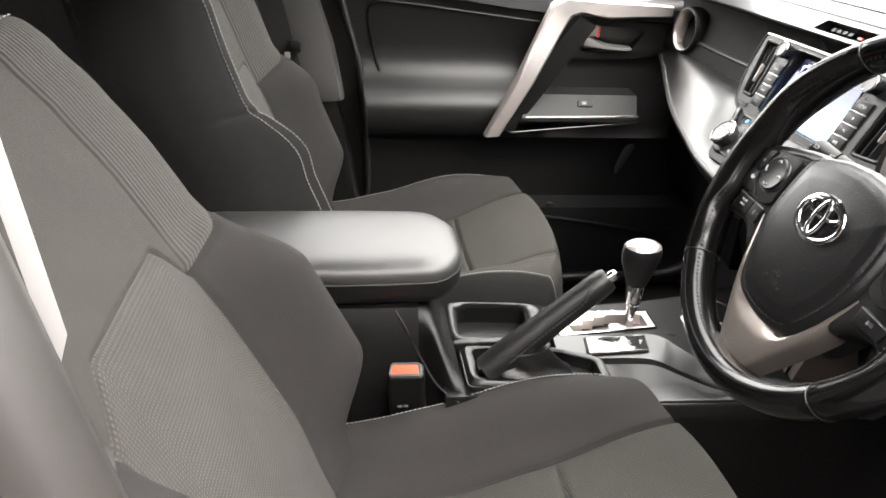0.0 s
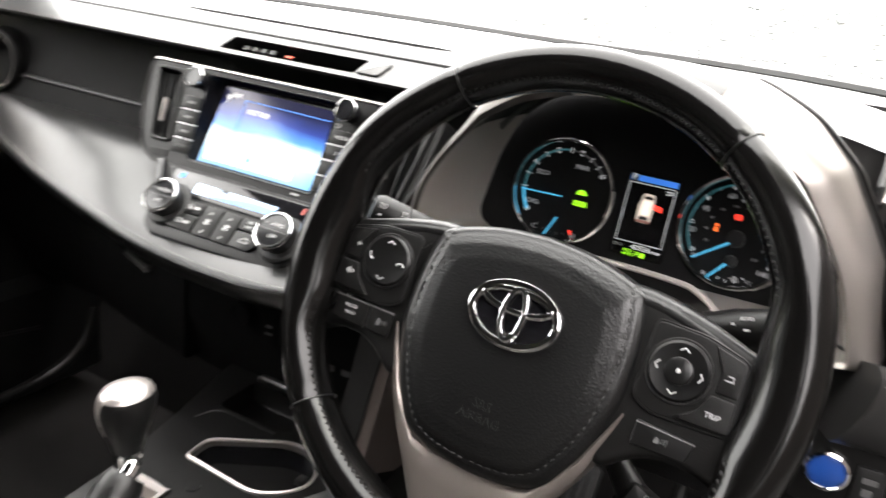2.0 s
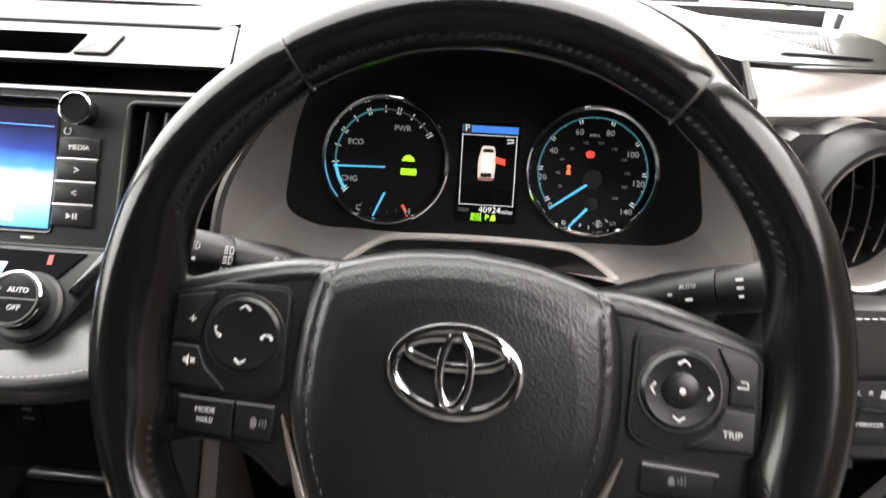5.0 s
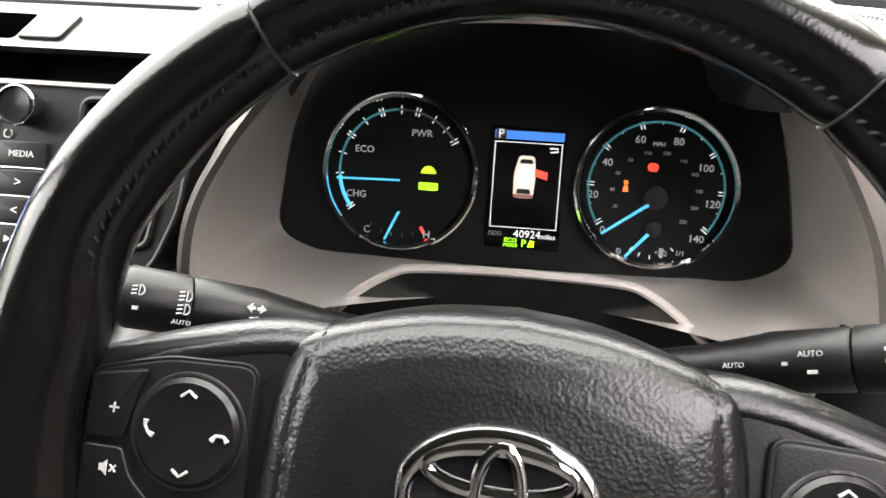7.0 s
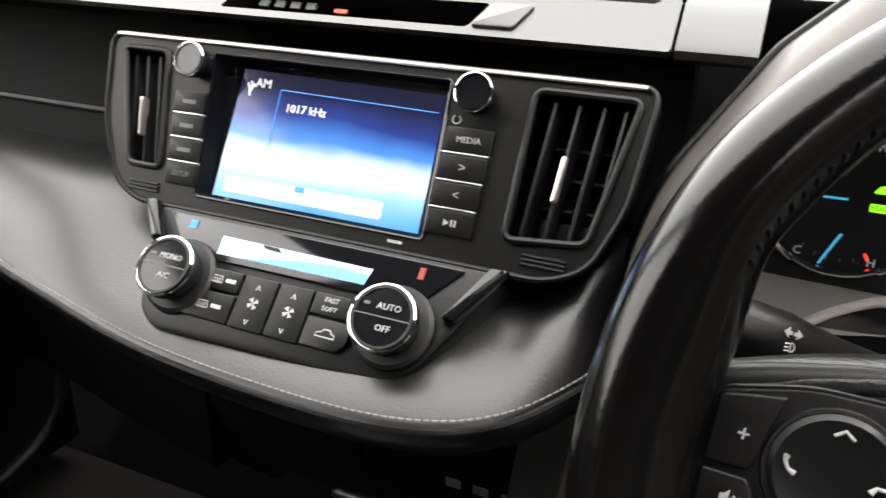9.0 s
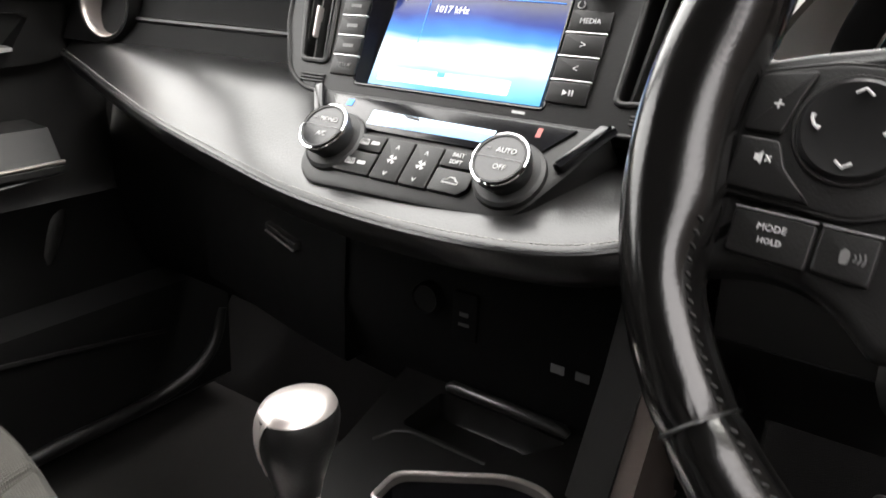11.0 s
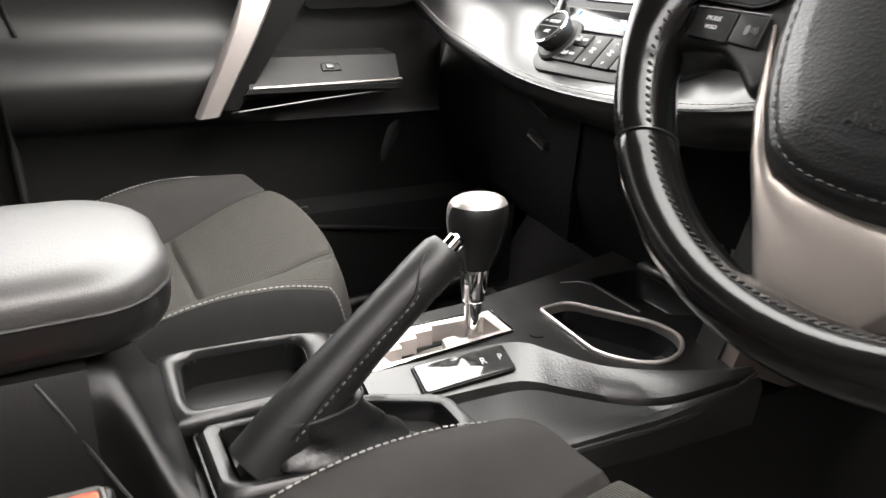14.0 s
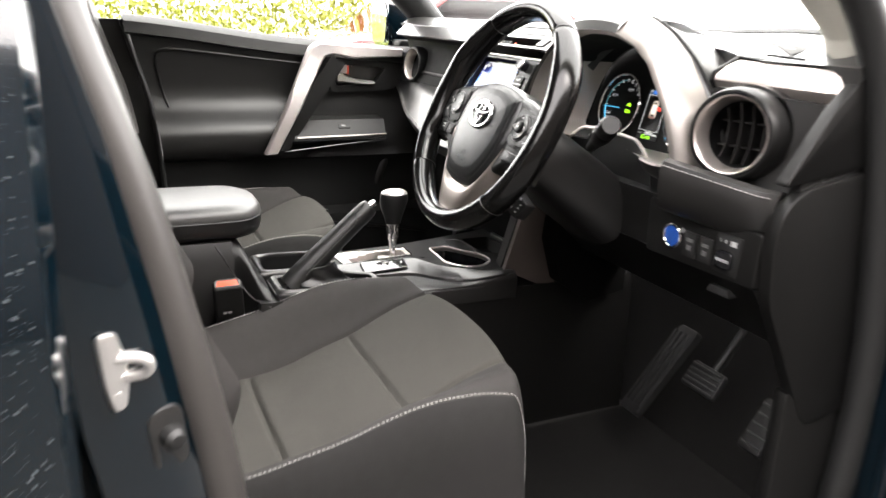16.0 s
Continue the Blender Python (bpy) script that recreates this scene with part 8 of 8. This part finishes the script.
part("panel_seam", tube([(-0.7115, y, 0.735 + 0.02 * sstep(-0.4, -0.1, y)) for y in lin(-0.378, -0.08, 8)], 0.0012, 6), RUBBER, door)
part("rear_edge", tube(spline([(-0.712, rear_y(z) - 0.004, z) for z in (1.10, 1.0, 0.9, 0.85, 0.75, 0.6, 0.36)], 4), 0.007, 8), RUBBER, door)
part("rear_shut", loft([[(-0.735, rear_y(z) + 0.01, z), (-0.735, rear_y(z) - 0.075, z), (-0.76, rear_y(z) - 0.075, z), (-0.76, rear_y(z) + 0.01, z)] for z in lin(0.34, 1.10, 9)]), BLACK, door)
# silver pull: bar along the ledge, bent down across the lining
PY = basis((-0.625, 0, 0), (0, 1, 0), (0, 0, 1))
rail_o = [(-0.125, 0.757), (-0.06, 0.893), (-0.02, 0.977), (0.002, 1.022), (0.012, 1.042), (0.034, 1.056), (0.10, 1.052), (0.20, 1.046), (0.292, 1.040)]
rail_i = [(-0.068, 0.762), (0.0, 0.871), (0.05, 0.951), (0.074, 0.990), (0.084, 1.004), (0.098, 1.011), (0.14, 1.013), (0.21, 1.015), (0.290, 1.017)]
secs = []
for (y0, z0), (y1, z1) in zip(rail_o, rail_i):
    k_ = 0.60 + 0.40 * sstep(0.0, 0.10, y0)
    y1, z1 = y0 + (y1 - y0) * k_, z0 + (z1 - z0) * k_
    xf = -0.604 - 0.035 * sstep(0.88, 1.03, (z0 + z1) / 2) - 0.03 * sstep(0.06, 0.29, y0)
    o, i_ = Vector((xf, y0, z0)), Vector((xf, y1, z1))
    d_ = (i_ - o) * 0.12
    secs.append([o + Vector((-0.03, 0, 0)), o + Vector((-0.006, 0, 0)), o + d_, i_ - d_, i_ + Vector((-0.006, 0, 0)), i_ + Vector((-0.03, 0, 0))])
part("pull_handle", loft(secs), SATIN, door, "satin silver pull handle")
part("pull_back", prism(rounded([(-0.11, 0.765), (-0.055, 0.762), (0.11, 1.0), (0.07, 1.02)], 0.008), -0.05, -0.012, PY, 0.0), BLACK, door)
# armrest shelf with the window switch
part("switch_shelf", loft([[(-0.72, y0, 0.846), (-0.672, y0 + 0.005, 0.840), (-0.640, y0, 0.806), (-0.630, y0 - 0.003, 0.796), (-0.630, y0 - 0.01, 0.788), (-0.65, y0 - 0.015, 0.776 + 0.1 * max(0, y0)), (-0.72, y0 - 0.02, 0.766 + 0.08 * max(0, y0))] for y0 in lin(-0.035, 0.232, 10)]), MATT, door, "black grained switch shelf")
part("shelf_edge", tube([(-0.6315 - 0.0, y, 0.7975 + 0.004 * (y / 0.23)) for y in lin(-0.03, 0.232, 8)], 0.0026, 8), TRIMSATIN, door, "satin silver shelf edge")
part("shelf_lower_edge", tube([(-0.645, -0.064, 0.757), (-0.640, 0.08, 0.772), (-0.638, 0.232, 0.785)], 0.0018, 6), GREYP, door)
wsx = part("window_switch", box(-0.017, 0.018, -0.008, 0.008, -0.004, 0.002, 0.002, m=basis((-0.655, 0.110, 0.8235), (0, 1, 0), (-1, 0, 1.06))), RUBBER, door, "black window switch")
part("rocker", box(-0.010, 0.005, -0.005, 0.005, 0.002, 0.005, 0.002, m=basis((-0.655, 0.110, 0.8235), (0, 1, 0), (-1, 0, 1.06))), GREYP, wsx)
# lever recess
HD = basis((-0.700, 0, 0), (0, 1, 0), (0, 0, 1))
rec = rounded([(0.098, 0.932), (0.216, 0.936), (0.250, 0.985), (0.100, 0.992)], 0.008)
part("lever_surround", collar(rounded([(0.082, 0.915), (0.25, 0.92), (0.30, 0.93), (0.30, 1.012), (0.095, 1.008)], 0.01), rec, HD, 0.008), BLACK, door)
part("lever_recess", well(rec, 0.025, HD, 0.9), WELL, door)
lev = part("door_lever", loft([[at(HD, u, v - h, -0.004).translation, at(HD, u, v - h * 0.5, 0.012 + k).translation, at(HD, u, v + h * 0.5, 0.012 + k).translation, at(HD, u, v + h, -0.004).translation] for u, v, h, k in ((0.104, 0.957, 0.018, -0.004), (0.118, 0.955, 0.016, 0.0), (0.13, 0.951, 0.010, 0.003), (0.16, 0.945, 0.007, 0.004), (0.20, 0.942, 0.006, 0.004), (0.214, 0.942, 0.004, 0.001))]), STEEL, door, "chrome door lever")
part("lock_tab", box(0.108, 0.132, 0.968, 0.992, -0.004, 0.008, 0.003, m=HD), SATIN, lev)
part("lock_mark", box(0.132, 0.137, 0.966, 0.990, -0.004, 0.007, 0.001, m=HD), RED, lev, "red lock mark")
# pocket and sweep in the lower door
part("pocket_lip", tube(spline([(-0.656, -0.40, 0.566), (-0.652, -0.1, 0.560), (-0.652, 0.07, 0.541), (-0.652, 0.20, 0.522), (-0.655, 0.37, 0.492)], 4), 0.0042, 8), BLACK, door)
part("pocket_sweep", tube(spline([(-0.655, -0.20, 0.372), (-0.652, 0.05, 0.374), (-0.650, 0.183, 0.380), (-0.650, 0.302, 0.380), (-0.652, 0.38, 0.388), (-0.655, 0.432, 0.405), (-0.658, 0.468, 0.440), (-0.664, 0.488, 0.490)], 5), 0.012, 12), BLACK, door, "rounded rim sweeping round the end of the door pocket")
part("panel_crease", tube(spline([(-0.730, 0.270, 0.735), (-0.7265, 0.256, 0.705), (-0.7275, 0.240, 0.665), (-0.731, 0.220, 0.605)], 5), 0.019, 16), DOORP, door, "moulded crease in the lower door")
part("pocket_clip", box(-0.656, -0.645, 0.045, 0.060, 0.570, 0.582, 0.002), GREYP, door)

# door mirror outside the passenger window
dm = thing("door_mirror", (-0.95, 0.35, 1.0), "teal door mirror with grey glass outside the passenger window", "mirror")
part("housing", prism(rounded([(-0.11, -0.075), (0.09, -0.07), (0.115, 0.02), (0.07, 0.085), (-0.10, 0.08)], 0.03, 6), -0.01, 0.10, basis((-0.97, 0.34, 1.105), (-1, 0.1, 0), (0, 0, 1)), 0.03, 4), PAINT, dm)
part("mirror_glass", prism(rounded([(-0.095, -0.06), (0.08, -0.057), (0.10, 0.02), (0.06, 0.07), (-0.085, 0.066)], 0.025, 6), 0.0, 0.004, basis((-0.97, 0.327, 1.105), (1, -0.1, 0), (0, 0, 1))), CHROME, dm, "mirror glass")
part("stem", box(-0.87, -0.80, 0.33, 0.38, 1.03, 1.06, 0.01), RUBBER, dm)

# ---------------------------------------------------------------- doorway fittings
strk = thing("door_striker", (0.848, -0.535, 0.86), "bright zinc door striker plate and loop on the centre pillar", "door striker")
SKM = basis((0.850, -0.546, 0.862), (-0.35, 0.93, 0), (0, 0, 1))
part("striker_plate", prism(rounded([(-0.010, 0.033), (0.006, 0.034), (0.012, 0.012), (0.014, -0.010), (0.010, -0.034), (0.0, -0.036), (-0.006, -0.012)], 0.005), 0, 0.006, SKM, 0.002), STEEL, strk)
part("striker_loop", tube(spline([(0.850, -0.543, 0.872), (0.854, -0.525, 0.8725), (0.855, -0.517, 0.868), (0.855, -0.516, 0.862), (0.853, -0.522, 0.857), (0.848, -0.543, 0.855)], 4), 0.0048, 8), STEEL, strk)
part("screw", lathe([(0.007, 0), (0.006, 0.004), (0.001, 0.0045)], basis((0.851, -0.542, 0.838), (-0.35, 0.93, 0), (0, 0, 1)), 14), STEEL, strk)
sw_ = thing("door_switch", (0.84, -0.505, 0.78), "grey rubber courtesy light switch on the centre pillar", "switch")
part("plate", prism(rounded([(-0.016, -0.03), (0.016, -0.03), (0.016, 0.03), (-0.016, 0.03)], 0.014, 6), 0, 0.005, basis((0.842, -0.506, 0.790), (-0.35, 0.93, 0.1), (0, 0, 1)), 0.002), GREYP, sw_)
part("plunger", lathe([(0.011, 0), (0.010, 0.012), (0.006, 0.016), (0.001, 0.0165)], basis((0.845, -0.504, 0.793), (-0.35, 0.93, 0.1), (0, 0, 1)), 20), RUBBER, sw_)

# ---------------------------------------------------------------- pedals and mat
def pedal(name, c, w, h, label):
    p = thing(name, c, label, "pedal", "pedals")
    m = basis(c, (1, 0, 0), (0, 0.55, 0.83))
    part("pad", prism(rounded([(-w, -h), (w, -h), (w * 0.95, h), (-w * 0.95, h)], 0.008), 0, 0.012, m, 0.004), RUBBER, p)
    part("tread", join(*[box(-w * 0.85, w * 0.85, v - 0.002, v + 0.002, 0.011, 0.0145, 0.001, m=m) for v in lin(-h * 0.75, h * 0.75, 5)]), GREYP, p, "grey worn treads")
    part("arm", tube([Vector(c) + Vector((0, 0.01, 0)), Vector(c) + Vector((0, 0.10, 0.12)), Vector(c) + Vector((0, 0.14, 0.28))], 0.008, 8), RUBBER, p)
    return p


pedal("brake_pedal", (0.505, 0.45, 0.512), 0.042, 0.026, "ribbed black rubber brake pedal")
pedal("accelerator_pedal", (0.635, 0.47, 0.48), 0.024, 0.05, "black accelerator pedal over the carpet")
fr_ = thing("foot_rest", (0.36, 0.5, 0.45), "ribbed black foot rest on the toe board", "foot rest")
FRM = basis((0.360, 0.47, 0.47), (1, 0, 0), (0.1, 0.62, 0.78))
part("plate", prism(rounded([(-0.026, -0.11), (0.026, -0.11), (0.034, 0.10), (-0.018, 0.10)], 0.01), -0.01, 0.008, FRM, 0.004), RUBBER, fr_)
part("ribs", join(*[box(u - 0.003, u + 0.003, -0.09, 0.085, 0.006, 0.012, 0.001, m=FRM) for u in lin(-0.016, 0.022, 4)]), RUBBER, fr_)
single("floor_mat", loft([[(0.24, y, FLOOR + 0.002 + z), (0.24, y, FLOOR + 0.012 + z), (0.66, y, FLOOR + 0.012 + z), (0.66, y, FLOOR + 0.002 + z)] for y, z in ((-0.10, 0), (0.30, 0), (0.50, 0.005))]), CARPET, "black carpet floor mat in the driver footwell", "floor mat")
single("trim_kick_panel", box(0.772, 0.80, 0.30, 0.66, FLOOR, 0.66, 0.01), BLACK, "black kick panel in the footwell", "trim", kind="structure")
belt = thing("seat_belt", (0.80, -0.56, 0.6), "pale grey seat belt hanging down the centre pillar", "seat belt")
part("webbing", loft([[(0.760, -0.531 - 0.009 * t, 1.105 + 0.077 * t), (0.760, -0.537 - 0.0085 * t, 1.087 + 0.07 * t), (0.758, -0.538 - 0.0085 * t, 1.087 + 0.07 * t), (0.758, -0.532 - 0.009 * t, 1.105 + 0.077 * t)] for t in lin(0, 5, 10)]), material("pale_webbing", (0.55, 0.54, 0.53), 0.5, bump="rib", scale=1500, strength=0.3), belt)
pbelt = thing("seat_belt", (-0.66, -0.55, 0.75), "black seat belt with tongue hanging along the passenger pillar", "seat belt")
part("webbing", loft([[(-0.662, y - 0.026, z), (-0.660, y - 0.026, z), (-0.660, y + 0.024, z + 0.004), (-0.662, y + 0.024, z + 0.004)] for y, z in ((-0.50, 0.70), (-0.535, 0.83), (-0.562, 0.93), (-0.588, 1.04), (-0.63, 1.20), (-0.70, 1.46))]), material("black_webbing", (0.010, 0.0098, 0.0095), 0.6, bump="rib", scale=1500, strength=0.3), pbelt)
part("tongue", box(-0.660, -0.648, -0.552, -0.526, 0.925, 0.952, 0.004), BLACK, pbelt, "black belt tongue")
part("tongue_blade", box(-0.657, -0.654, -0.561, -0.549, 0.888, 0.926, 0.001), STEEL, pbelt, "bright steel tongue blade")
